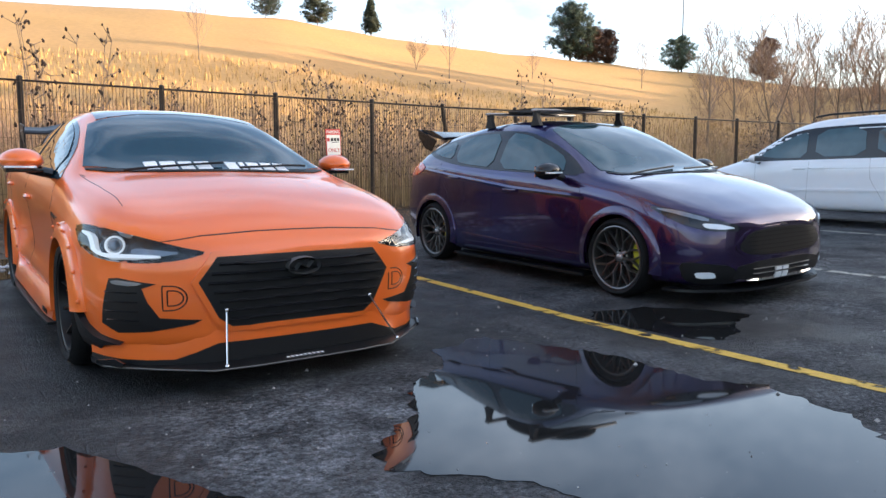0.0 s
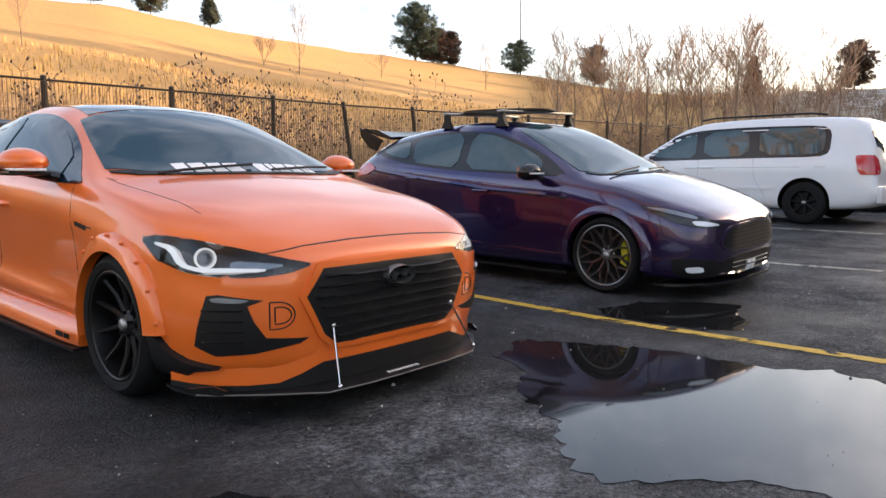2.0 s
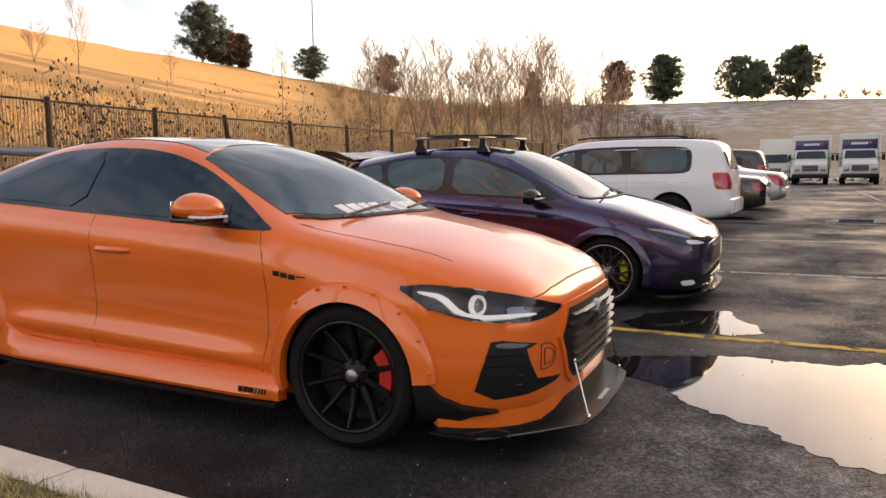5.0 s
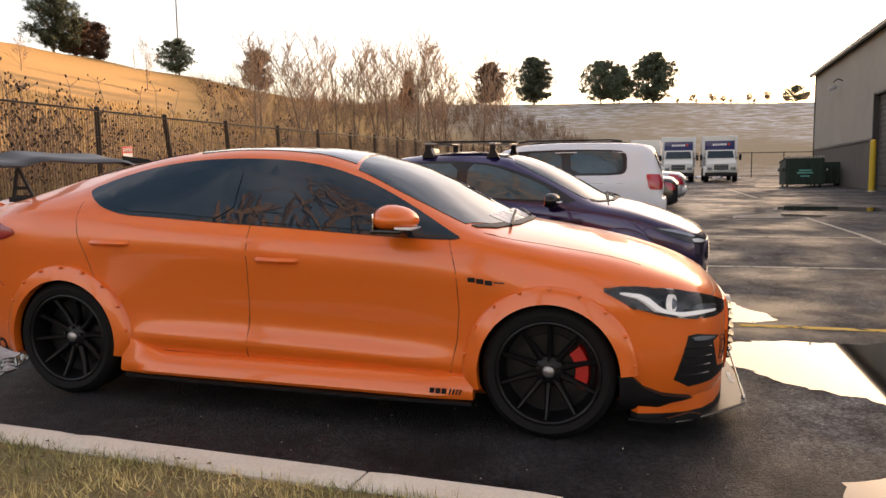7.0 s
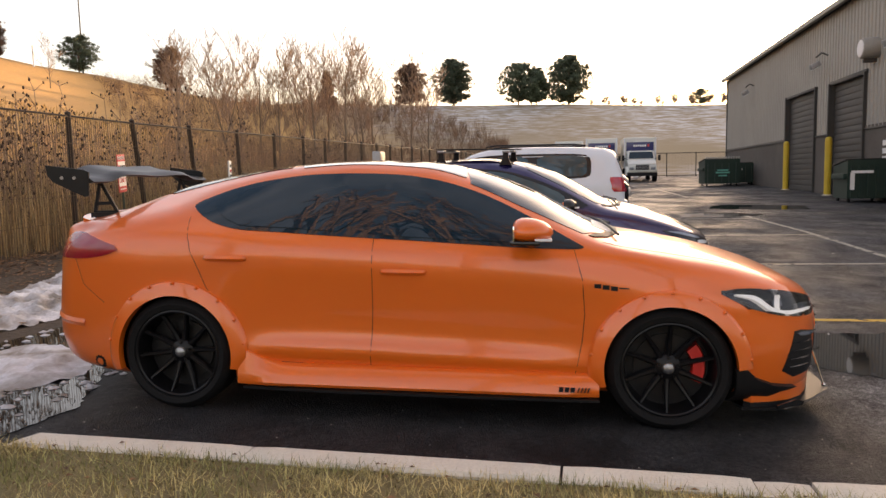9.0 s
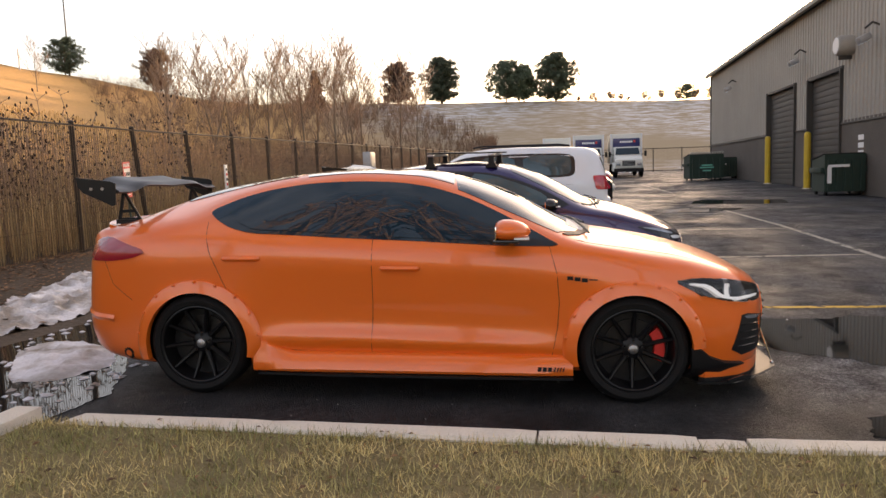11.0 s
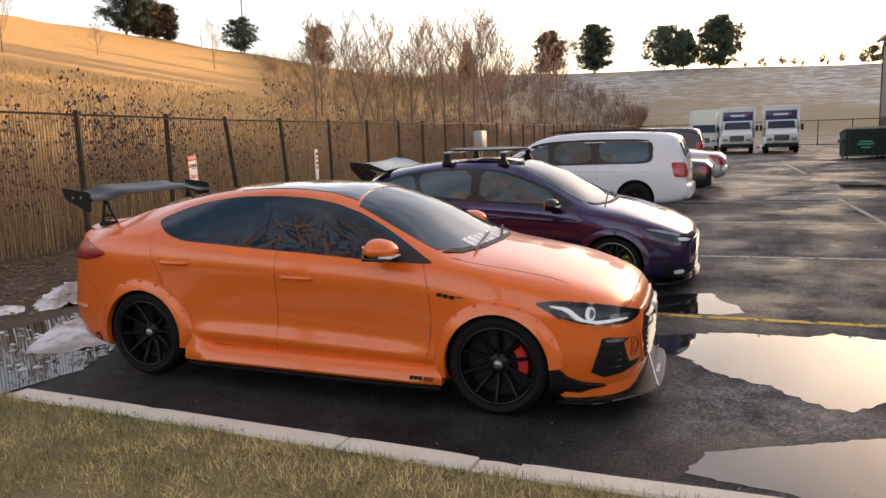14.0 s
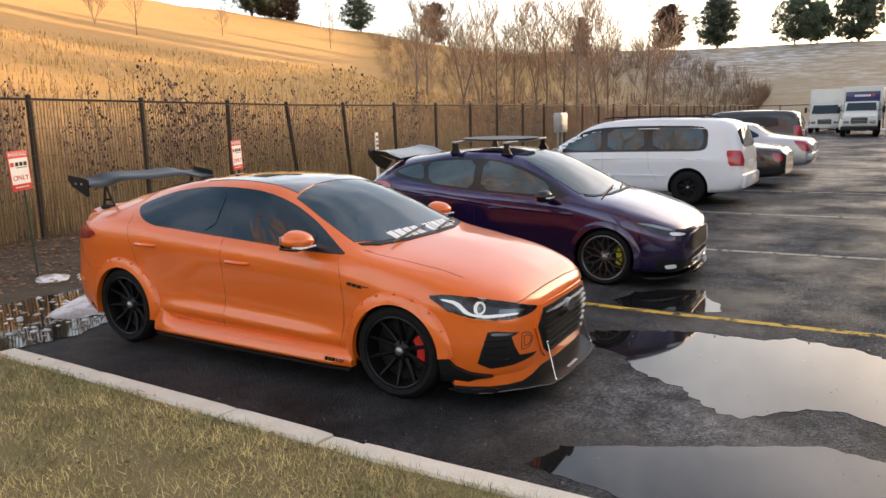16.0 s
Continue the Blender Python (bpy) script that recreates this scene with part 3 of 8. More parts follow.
class Shell:
    """The smooth body surface on which panes, lamps, seams and trims are laid."""
    def __init__(self, bm):
        self.tree = BVHTree.FromBMesh(bm)

    def frame_of(self, az, el=0.0):
        a, e = radians(az), radians(el)
        d = Vector((math.cos(a) * math.cos(e), math.sin(a) * math.cos(e), math.sin(e)))
        u = Vector((-math.sin(a), math.cos(a), 0))
        return d, u, d.cross(u)

    def hit(self, u, v, fr):
        d, ua, va = fr
        hit = self.tree.ray_cast(ua * u + va * v + d * 6, -d)
        if hit[0] is None:
            hit = self.tree.find_nearest(ua * u + va * v + d * 0.9)
        return hit[0], hit[1]

    def skin(self, poly, az, el=0.0, out=0.004, depth=0.012, step=0.04, smooth=2, closed=False):
        """A panel laid on the surface, outlined by (u, v) as seen from azimuth az and elevation el."""
        fr = self.frame_of(az, el)
        if smooth:
            poly = rounded(poly, smooth)
        edge = dense(poly, step)
        lo = [min(p[i] for p in edge) for i in (0, 1)]
        hi = [max(p[i] for p in edge) for i in (0, 1)]
        pts = list(edge)
        nu, nv = int((hi[0] - lo[0]) / step) + 1, int((hi[1] - lo[1]) / step) + 1
        for i in range(nu):
            for j in range(nv):
                p = (lo[0] + (i + 0.5) * step, lo[1] + (j + 0.5) * step)
                if inside(edge, p) and min((p[0] - e[0])**2 + (p[1] - e[1])**2 for e in edge) > (0.35 * step)**2:
                    pts.append(p)
        n = len(edge)
        res = delaunay_2d_cdt([Vector(p) for p in pts], [(i, (i + 1) % n) for i in range(n)], [], 1, 1e-6)
        bm = bmesh.new()
        top = []
        for p in res[0]:
            h, nrm = self.hit(p[0], p[1], fr)
            if nrm.dot(fr[0]) < 0:
                nrm = -nrm
            top.append((bm.verts.new(h + nrm * out), h - nrm * depth))
        for f in res[2]:
            bm.faces.new([top[i][0] for i in f])
        bmesh.ops.recalc_face_normals(bm, faces=bm.faces)
        if bm.faces and sum((f.normal for f in bm.faces), Vector()).dot(fr[0]) < 0:
            bmesh.ops.reverse_faces(bm, faces=bm.faces)
        low = {}
        where = {v: b for v, b in top}
        for e in [e for e in bm.edges if len(e.link_faces) == 1]:
            f = e.link_faces[0]
            vs = [l.vert for l in f.loops]
            a, b = e.verts
            if vs[(vs.index(a) + 1) % len(vs)] != b:
                a, b = b, a
            for v in (a, b):
                if v not in low:
                    low[v] = bm.verts.new(where[v])
            bm.faces.new((b, a, low[a], low[b]))
        if closed:
            upper = [f for f in bm.faces if all(v in where for v in f.verts)]
            for f in upper:
                for v in f.verts:
                    if v not in low:
                        low[v] = bm.verts.new(where[v])
                bm.faces.new([low[v] for v in reversed(f.verts)])
            bmesh.ops.recalc_face_normals(bm, faces=bm.faces)
        return bm

    def line(self, pts, az, el=0.0, width=0.006, out=0.0015, step=0.03):
        """A thin strip along a line on the surface."""
        fr = self.frame_of(az, el)
        fine = []
        for p, q in zip(pts, pts[1:]):
            n = max(1, int(math.hypot(q[0] - p[0], q[1] - p[1]) / step))
            fine += [(p[0] + (q[0] - p[0]) * k / n, p[1] + (q[1] - p[1]) * k / n) for k in range(n)]
        fine.append(pts[-1])
        bm = bmesh.new()
        rows = []
        for i, p in enumerate(fine):
            a, b = fine[max(0, i - 1)], fine[min(len(fine) - 1, i + 1)]
            t = Vector((b[0] - a[0], b[1] - a[1])).normalized() * width / 2
            row = []
            for s in (-1, 0, 1):
                h, nrm = self.hit(p[0] - t.y * s, p[1] + t.x * s, fr)
                if nrm.dot(fr[0]) < 0:
                    nrm = -nrm
                row.append(bm.verts.new(h + nrm * (out if s == 0 else -0.001)))
            rows.append(row)
        for a, b in zip(rows, rows[1:]):
            for k in range(2):
                bm.faces.new((a[k], b[k], b[k + 1], a[k + 1]))
        bmesh.ops.recalc_face_normals(bm, faces=bm.faces)
        return bm


def well(x, z, r, y0, y1):
    bm = lathe([(r, y0), (r, y1)], 48)
    for k in (y0, y1):
        bm.faces.new([v for v in bm.verts if abs(v.co.y - k) < 1e-6][::1])
    bmesh.ops.recalc_face_normals(bm, faces=bm.faces)
    bmesh.ops.translate(bm, verts=bm.verts, vec=(x, 0, z))
    return bm


def wheel(parent, x, y, r, width, rim_r, rim_mat, kind, caliper=None, side=-1, spin=0.0, cap=STEEL):
    """Tyre, alloy rim, hub cap, brake disc and caliper. side: -1 shows its face to the car's right."""
    w = new("wheel")
    w.parent = parent
    w.location = (x, y, r)
    if side > 0:
        w.rotation_euler = (0, 0, math.pi)
    h = width / 2
    b = lathe([(rim_r, h * 0.8), (rim_r + 0.01, h * 0.95), (rim_r + (r - rim_r) * 0.5, h * 1.02), (r - 0.022, h * 0.9), (r - 0.004, h * 0.72), (r, h * 0.4), (r, 0), (r, -h * 0.4), (r - 0.004, -h * 0.72), (r - 0.022, -h * 0.9),
               (rim_r + (r - rim_r) * 0.5, -h * 1.02), (rim_r + 0.01, -h * 0.95), (rim_r, -h * 0.8)], 56)
    part("tyre", b, RUBBER, w)
    b = lathe([(rim_r + 0.004, -h * 0.90), (rim_r - 0.004, -h * 0.92), (rim_r - 0.012, -h * 0.88), (rim_r - 0.02, -h * 0.6), (rim_r - 0.03, h * 0.1), (rim_r - 0.03, h * 0.85)], 56)
    rim = part("rim", b, rim_mat, w)
    b = lathe([(0.0, h * 0.1), (rim_r - 0.028, h * 0.1)], 40)
    part("brake_backing", b, BLACK, w)
    b = lathe([(0.07, -h * 0.02), (rim_r * 0.70, -h * 0.02), (rim_r * 0.70, h * 0.08), (0.07, h * 0.08)], 40)
    part("brake_disc", b, IRON if kind in ("ten", "mesh") else BLACK, w)
    if caliper:
        b = bmesh.new()
        a0 = radians(8)
        ring = []
        for i in range(9):
            a = a0 + radians(-34 + i * 8.5)
            ring.append([b.verts.new((rr * math.cos(a), yy, rr * math.sin(a))) for rr, yy in ((rim_r * 0.52, -h * 0.34), (rim_r * 0.76, -h * 0.34), (rim_r * 0.80, -h * 0.1), (rim_r * 0.80, h * 0.1), (rim_r * 0.50, h * 0.1))])
        for p, q in zip(ring, ring[1:]):
            for k in range(5):
                j = (k + 1) % 5
                b.faces.new((p[k], p[j], q[j], q[k]))
        b.faces.new(ring[0])
        b.faces.new(ring[-1][::-1])
        bmesh.ops.recalc_face_normals(b, faces=b.faces)
        part("brake_caliper", b, caliper, w)
    face = -h * 0.66
    spokes = {"ten": 10, "mesh": 10, "van": 7, "steel": 8}[kind]

    def spoke(b, a0, a1, r0, r1, w0, w1, y0, y1, t=0.016):
        p0, p1 = Vector((r0 * math.cos(a0), 0, r0 * math.sin(a0))), Vector((r1 * math.cos(a1), 0, r1 * math.sin(a1)))
        d = (p1 - p0).normalized()
        s = Vector((-d.z, 0, d.x))
        rows = []
        for k, f in enumerate((0, 0.5, 1)):
            p = p0.lerp(p1, f)
            ww, yy = w0 + (w1 - w0) * f, y0 + (y1 - y0) * f * f
            rows.append([b.verts.new(p + s * ww / 2 + Vector((0, yy + 0.006, 0))), b.verts.new(p + s * ww * 0.22 + Vector((0, yy - 0.004, 0))), b.verts.new(p - s * ww * 0.22 + Vector((0, yy - 0.004, 0))), b.verts.new(p - s * ww / 2 + Vector((0, yy + 0.006, 0))),
                         b.verts.new(p - s * ww / 2 + Vector((0, yy + t + 0.012, 0))), b.verts.new(p + s * ww / 2 + Vector((0, yy + t + 0.012, 0)))])
        for p, q in zip(rows, rows[1:]):
            for k in range(6):
                j = (k + 1) % 6
                b.faces.new((p[k], p[j], q[j], q[k]))
        b.faces.new(rows[0])
        b.faces.new(rows[-1][::-1])
        bmesh.ops.recalc_face_normals(b, faces=b.faces)
    for i in range(spokes):
        a = spin + 2 * math.pi * i / spokes
        b = bmesh.new()
        if kind == "mesh":
            half = math.pi / spokes
            spoke(b, a - half * 0.25, a - half * 0.25, 0.045, rim_r * 0.55, 0.022, 0.017, face * 0.75, face)
            spoke(b, a - half * 0.25, a + half * 0.55, rim_r * 0.53, rim_r - 0.006, 0.016, 0.013, face, face * 1.15)
            spoke(b, a - half * 0.25, a - half * 0.95, rim_r * 0.53, rim_r - 0.006, 0.016, 0.013, face, face * 1.15)
        elif kind == "ten":
            spoke(b, a, a, 0.05, rim_r - 0.006, 0.034, 0.017, face * 0.55, face * 1.15)
        else:
            spoke(b, a, a, 0.05, rim_r - 0.006, 0.05, 0.032, face * 0.8, face * 0.9)
        part("spoke", b, rim_mat, w, angle=30)
    b = lathe([(0, face * 0.6 - 0.012), (0.045, face * 0.6 - 0.012), (0.068, face * 0.5 - 0.004), (0.072, face * 0.3), (0.072, 0.0)], 28)
    part("hub", b, rim_mat, w)
    b = lathe([(0, face * 0.6 - 0.03), (0.022, face * 0.6 - 0.029), (0.030, face * 0.6 - 0.022), (0.032, face * 0.6 - 0.010)], 24)
    part("hub_cap", b, cap, w)
    for i in range(5):
        a = 2 * math.pi * i / 5 + 0.3
        b = bmesh.new()
        tube(b, (0.053 * math.cos(a), face * 0.6, 0.053 * math.sin(a)), (0.053 * math.cos(a), face * 0.6 - 0.02, 0.053 * math.sin(a)), 0.009, 0.008, n=6)
        part("wheel_nut", b, GLOSSBLK, w)
    return w


def flare(shell, x, z, side, r_in, r_out, lat, a0, a1, lip=0.05, blend=0.6):
    """A bolt-on arch flare standing out from the flank."""
    fr = shell.frame_of(90 * side)
    bm = bmesh.new()
    rows = []
    for i in range(41):
        a = radians(a0 + (a1 - a0) * i / 40)
        row = []
        for f in (0.0, 0.12, 0.3, 0.55, 0.8, 1.0, 1.0):
            k = len(row)
            rr = r_out + (r_in - r_out) * f
            px, pz = x + rr * math.cos(a), z + rr * math.sin(a)
            h, _ = shell.hit(px * -side, pz, fr)
            body = abs(h.y)
            target = lat
            yy = (body + 0.006) * (1 - f ** blend) + target * f ** blend if k else body - 0.01
            if k == 6:
                yy = lat - lip
            row.append(bm.verts.new((px, side * max(yy, body + 0.005 if k not in (0, 6) else 0), pz)))
        rows.append(row)
    for p, q in zip(rows, rows[1:]):
        for k in range(6):
            bm.faces.new((p[k], p[k + 1], q[k + 1], q[k]))
    bmesh.ops.recalc_face_normals(bm, faces=bm.faces)
    if sum((f.normal.y for f in bm.faces)) * side < 0:
        bmesh.ops.reverse_faces(bm, faces=bm.faces)
    return bm, rows


def put(name, bm, material, parent, label="", m=None, angle=40):
    if m is not None:
        bmesh.ops.transform(bm, matrix=m, verts=bm.verts)
    return part(name, bm, material, parent, label, angle=angle)


def mirror_poly(poly):
    return [(-u, v) for u, v in poly][::-1]

# ---- the orange saloon ----
def side_uv(pts):
    """(x forward, z) of the right flank as (u, v) seen from azimuth -90."""
    return [(x, z) for x, z in pts]


O_TABLE = [
    # x, zb, wb, ws, zs, wm, zm, wc, zc, wl, zl, wr, zr, zrm, zt
    (2.195, 0.27, 0.18, 0.26, 0.30, 0.34, 0.42, 0.33, 0.51, 0.30, 0.565, 0.26, 0.590, 0.600, 0.604),
    (2.155, 0.22, 0.40, 0.50, 0.25, 0.57, 0.42, 0.55, 0.56, 0.50, 0.630, 0.40, 0.668, 0.682, 0.687),
    (2.045, 0.19, 0.58, 0.70, 0.23, 0.76, 0.42, 0.74, 0.59, 0.68, 0.69, 0.56, 0.742, 0.758, 0.766),
    (1.89, 0.17, 0.68, 0.81, 0.22, 0.855, 0.42, 0.835, 0.63, 0.77, 0.742, 0.64, 0.797, 0.822, 0.832),
    (1.65, 0.16, 0.74, 0.86, 0.22, 0.895, 0.44, 0.88, 0.67, 0.83, 0.80, 0.69, 0.86, 0.888, 0.90),
    (1.35, 0.16, 0.76, 0.87, 0.22, 0.905, 0.45, 0.895, 0.70, 0.85, 0.86, 0.71, 0.91, 0.945, 0.96),
    (1.10, 0.16, 0.77, 0.875, 0.25, 0.888, 0.45, 0.89, 0.74, 0.85, 0.905, 0.725, 0.95, 0.985, 0.998),
    (0.92, 0.16, 0.77, 0.880, 0.30, 0.873, 0.46, 0.89, 0.77, 0.85, 0.925, 0.735, 1.00, 1.055, 1.075),
    (0.60, 0.16, 0.77, 0.888, 0.325, 0.864, 0.46, 0.894, 0.80, 0.85, 0.945, 0.675, 1.13, 1.215, 1.24),
    (0.30, 0.16, 0.77, 0.889, 0.335, 0.862, 0.47, 0.895, 0.815, 0.85, 0.962, 0.62, 1.25, 1.325, 1.345),
    (0.00, 0.16, 0.77, 0.889, 0.34, 0.862, 0.48, 0.896, 0.83, 0.85, 0.977, 0.59, 1.325, 1.388, 1.402),
    (-0.40, 0.16, 0.77, 0.889, 0.35, 0.862, 0.49, 0.897, 0.85, 0.85, 0.992, 0.58, 1.345, 1.402, 1.414),
    (-0.80, 0.16, 0.77, 0.888, 0.35, 0.868, 0.49, 0.897, 0.87, 0.845, 1.012, 0.57, 1.32, 1.38, 1.394),
    (-1.20, 0.16, 0.77, 0.885, 0.24, 0.902, 0.46, 0.897, 0.89, 0.838, 1.045, 0.565, 1.25, 1.322, 1.338),
    (-1.50, 0.16, 0.76, 0.885, 0.22, 0.905, 0.46, 0.895, 0.90, 0.825, 1.055, 0.575, 1.17, 1.26, 1.278),
    (-1.78, 0.17, 0.74, 0.855, 0.23, 0.88, 0.46, 0.865, 0.91, 0.79, 1.035, 0.62, 1.108, 1.168, 1.183),
    (-2.00, 0.18, 0.66, 0.785, 0.24, 0.825, 0.46, 0.795, 0.90, 0.70, 1.005, 0.61, 1.058, 1.092, 1.102),
    (-2.17, 0.20, 0.56, 0.68, 0.27, 0.735, 0.46, 0.69, 0.84, 0.62, 0.965, 0.56, 1.03, 1.052, 1.06),
    (-2.26, 0.25, 0.42, 0.54, 0.31, 0.60, 0.46, 0.56, 0.74, 0.52, 0.90, 0.48, 0.975, 0.995, 1.00),
    (-2.31, 0.31, 0.30, 0.40, 0.36, 0.44, 0.46, 0.42, 0.62, 0.40, 0.72, 0.36, 0.78, 0.80, 0.805),
]
O_X, O_Y, O_HEAD = 1.117, 5.460, (0.06, -0.998)
orange = empty("sedan_car", on_lot(O_X, O_Y, O_HEAD), "bright orange sedan with black roof, wide arches and front splitter", "car")
O_R = 0.322


def build_orange(car):
    bm = car_shell(O_TABLE, crease=0.010)
    sh = Shell(bm)
    wells = [well(x, O_R + 0.01, 0.345, s * 0.56, s * 1.1) for x in (1.345, -1.355) for s in (-1, 1)]
    lampo = [(1.56, 0.875, 0.735), (1.70, 0.85, 0.75), (1.88, 0.78, 0.735), (2.04, 0.66, 0.70), (2.13, 0.50, 0.655), (2.155, 0.42, 0.635), (2.12, 0.52, 0.605), (2.06, 0.66, 0.595), (1.96, 0.77, 0.60), (1.84, 0.835, 0.615), (1.70, 0.87, 0.655)]
    for s in (-1, 1):
        d, ua, va = sh.frame_of(45 * s)
        outline = [(Vector((x, s * y, z)).dot(ua), Vector((x, s * y, z)).dot(va)) for x, y, z in lampo]
        wells.append((sh.skin(outline, 45 * s, out=0.03, depth=0.075, smooth=1, step=0.04, closed=True), LAMPDARK))
    body = new("body", cut(bm, wells, "body", ORANGE, BLACK))
    body.parent = car
    tagged(body, "glossy orange painted body shell")
    for s in (-1, 1):
        for x, f in ((1.345, True), (-1.355, False)):
            wheel(car, x, s * 0.80, O_R, 0.235, 0.245, RIMBLK, "ten", REDCAL if f else None, side=s, spin=0.2 + x)
    for s, az in ((-1, -90), (1, 90)):
        mp = (lambda p: p) if s < 0 else mirror_poly
        ml = (lambda p: p) if s < 0 else (lambda p: [(-u, v) for u, v in p])
        glass = [(-1.33, 1.155), (-1.14, 1.235), (-0.95, 1.285), (-0.68, 1.325), (-0.38, 1.335), (-0.09, 1.325), (0.13, 1.29), (0.34, 1.225), (0.51, 1.15), (0.69, 1.06), (0.83, 0.985), (0.93, 0.935), (0.62, 0.94), (0.33, 0.955), (-0.03, 0.975), (-0.39, 0.99), (-0.77, 1.012), (-1.0, 1.022), (-1.15, 1.058), (-1.26, 1.11)]
        part("window_trim", sh.skin(mp(glass), az, out=0.004), DARKGLASS, car, "gloss black window surround")
        rear_g = [(-1.20, 1.165), (-1.05, 1.225), (-0.85, 1.275), (-0.60, 1.305), (-0.36, 1.31), (-0.34, 1.01), (-0.77, 1.035), (-0.98, 1.04), (-1.10, 1.085)]
        front_g = [(-0.20, 1.31), (-0.05, 1.30), (0.12, 1.265), (0.33, 1.20), (0.50, 1.125), (0.62, 1.06), (0.64, 0.962), (0.33, 0.975), (-0.03, 0.99), (-0.20, 1.0)]
        part("rear_door_window", sh.skin(mp(rear_g), az, out=0.009, smooth=1), DARKGLASS, car, "dark tinted rear door glass")
        part("front_door_window", sh.skin(mp(front_g), az, out=0.009, smooth=1), DARKGLASS, car, "dark tinted front door glass")
        part("door_seam", sh.line(ml([(-0.22, 0.985), (-0.225, 0.6), (-0.24, 0.275)]), az), BLACK, car)
        part("door_seam", sh.line(ml([(0.85, 0.94), (0.895, 0.78), (0.91, 0.6), (0.90, 0.45), (0.865, 0.265)]), az), BLACK, car)
        part("door_seam", sh.line(ml([(-1.30, 1.09), (-1.26, 0.92), (-1.17, 0.71), (-1.03, 0.49), (-0.95, 0.34), (-0.88, 0.29), (-0.24, 0.275), (0.865, 0.262)]), az), BLACK, car)
        # handles
        for hx, hz in ((-1.05, 0.87), (-0.05, 0.81)):
            p, n = sh.hit((hx if s < 0 else -hx), hz, sh.frame_of(az))
            b = bmesh.new()
            lat = [(0.125, 0.0), (0.10, 0.020), (0.0, 0.026), (-0.10, 0.020), (-0.125, 0.0)]
            rows = []
            for k, (dx, o) in enumerate(lat):
                hh = 0.016 if k in (1, 2, 3) else 0.011
                rows.append([b.verts.new((p.x + dx, p.y + s * (o - 0.004), p.z - hh)), b.verts.new((p.x + dx, p.y + s * (o + 0.010), p.z)), b.verts.new((p.x + dx, p.y + s * (o - 0.004), p.z + hh)), b.verts.new((p.x + dx, p.y + s * (o - 0.012), p.z))])
            for a, c in zip(rows, rows[1:]):
                for k in range(4):
                    b.faces.new((a[k], a[(k + 1) % 4], c[(k + 1) % 4], c[k]))
            b.faces.new(rows[0])
            b.faces.new(rows[-1][::-1])
            bmesh.ops.recalc_face_normals(b, faces=b.faces)
            part("door_handle", b, ORANGE, car, "body-coloured pull handle", angle=70)
        # arch flares and their bolts
        for x, a0, a1 in ((1.345, 3, 196), (-1.355, -12, 196)):
            b, rows = flare(sh, x, O_R, s, 0.335, 0.42, 0.935, a0, a1)
            fl = part("arch_flare", b, ORANGE, car, "riveted orange wheel arch flare")
            for k in range(9):
                v = radians(10 + k * 20)
                px, pz = x + 0.405 * math.cos(v), O_R + 0.405 * math.sin(v)
                p, n = sh.hit(px * -s if s > 0 else px, pz, sh.frame_of(az))
                b = lathe([(0, -0.012), (0.007, -0.010), (0.010, 0.0)], 10)
                bmesh.ops.transform(b, matrix=Matrix.Translation((px, p.y + s * 0.022, pz)) @ Matrix.Scale(-s, 4, (0, 1, 0)), verts=b.verts)
                bmesh.ops.recalc_face_normals(b, faces=b.faces)
                part("bolt", b, ORANGE, fl)
        # side skirt
        b = bmesh.new()
        rows = []
        for k in range(25):
            x = -0.99 + 1.98 * k / 24
            e = 0.5 + 0.5 * smoothstep(0, 0.2, min(x + 0.99, 0.99 - x))
            kick = 0.10 * smoothstep(-0.75, -0.99, x)
            rows.append([b.verts.new((x, s * yy, zz)) for yy, zz in ((0.86, 0.165), (0.90 + 0.035 * e, 0.168), (0.905 + 0.04 * e, 0.185), (0.90 + 0.035 * e, 0.225), (0.89 + 0.018 * e, 0.265 + kick), (0.872, 0.285 + kick), (0.85, 0.285 + kick))])
        for a, c in zip(rows, rows[1:]):
            for k in range(6):
                b.faces.new((a[k], a[k + 1], c[k + 1], c[k]))
        b.faces.new(rows[0])
        b.faces.new(rows[-1][::-1])
        bmesh.ops.recalc_face_normals(b, faces=b.faces)
        part("side_skirt", b, ORANGE, car)
        b = bmesh.new()
        prism(b, [(-0.97, s * 0.80), (0.99, s * 0.80), (0.99, s * 0.95), (0.5, s * 0.965), (-0.5, s * 0.965), (-0.95, s * 0.94)], 0.148, 0.162, "xy")
        part("skirt_blade", b, CARBON, car, "black side skirt blade")
        # tail lamp and headlamp
        tail = [(-2.20, 0.84), (-2.18, 0.955), (-2.10, 0.99), (-1.95, 0.985), (-1.69, 0.915), (-1.80, 0.87), (-1.98, 0.845)]
        part("tail_lamp", sh.skin(mp([(x + 0.02, z) for x, z in tail]), az, out=0.008, smooth=1), CRIMSON, car, "crimson wrap-around tail lamp")
        azh = 45 * s
        d, ua, va = sh.frame_of(azh)

        def huv(pts):
            return [(Vector((x, s * abs(y), z)).dot(ua), Vector((x, s * abs(y), z)).dot(va)) for x, y, z in pts]
        lamp = part("headlamp", sh.skin(huv(lampo), azh, out=0.003, depth=0.004, smooth=1, step=0.03), LENS, car, "dark projector headlamp with lit halo ring")
        fang = [(1.66, 0.865, 0.722), (1.775, 0.842, 0.712), (1.835, 0.818, 0.645), (1.90, 0.785, 0.634), (2.0, 0.72, 0.634), (2.09, 0.61, 0.630), (2.09, 0.61, 0.618), (2.0, 0.72, 0.618), (1.89, 0.79, 0.617), (1.815, 0.83, 0.633), (1.755, 0.852, 0.694), (1.67, 0.868, 0.710)]
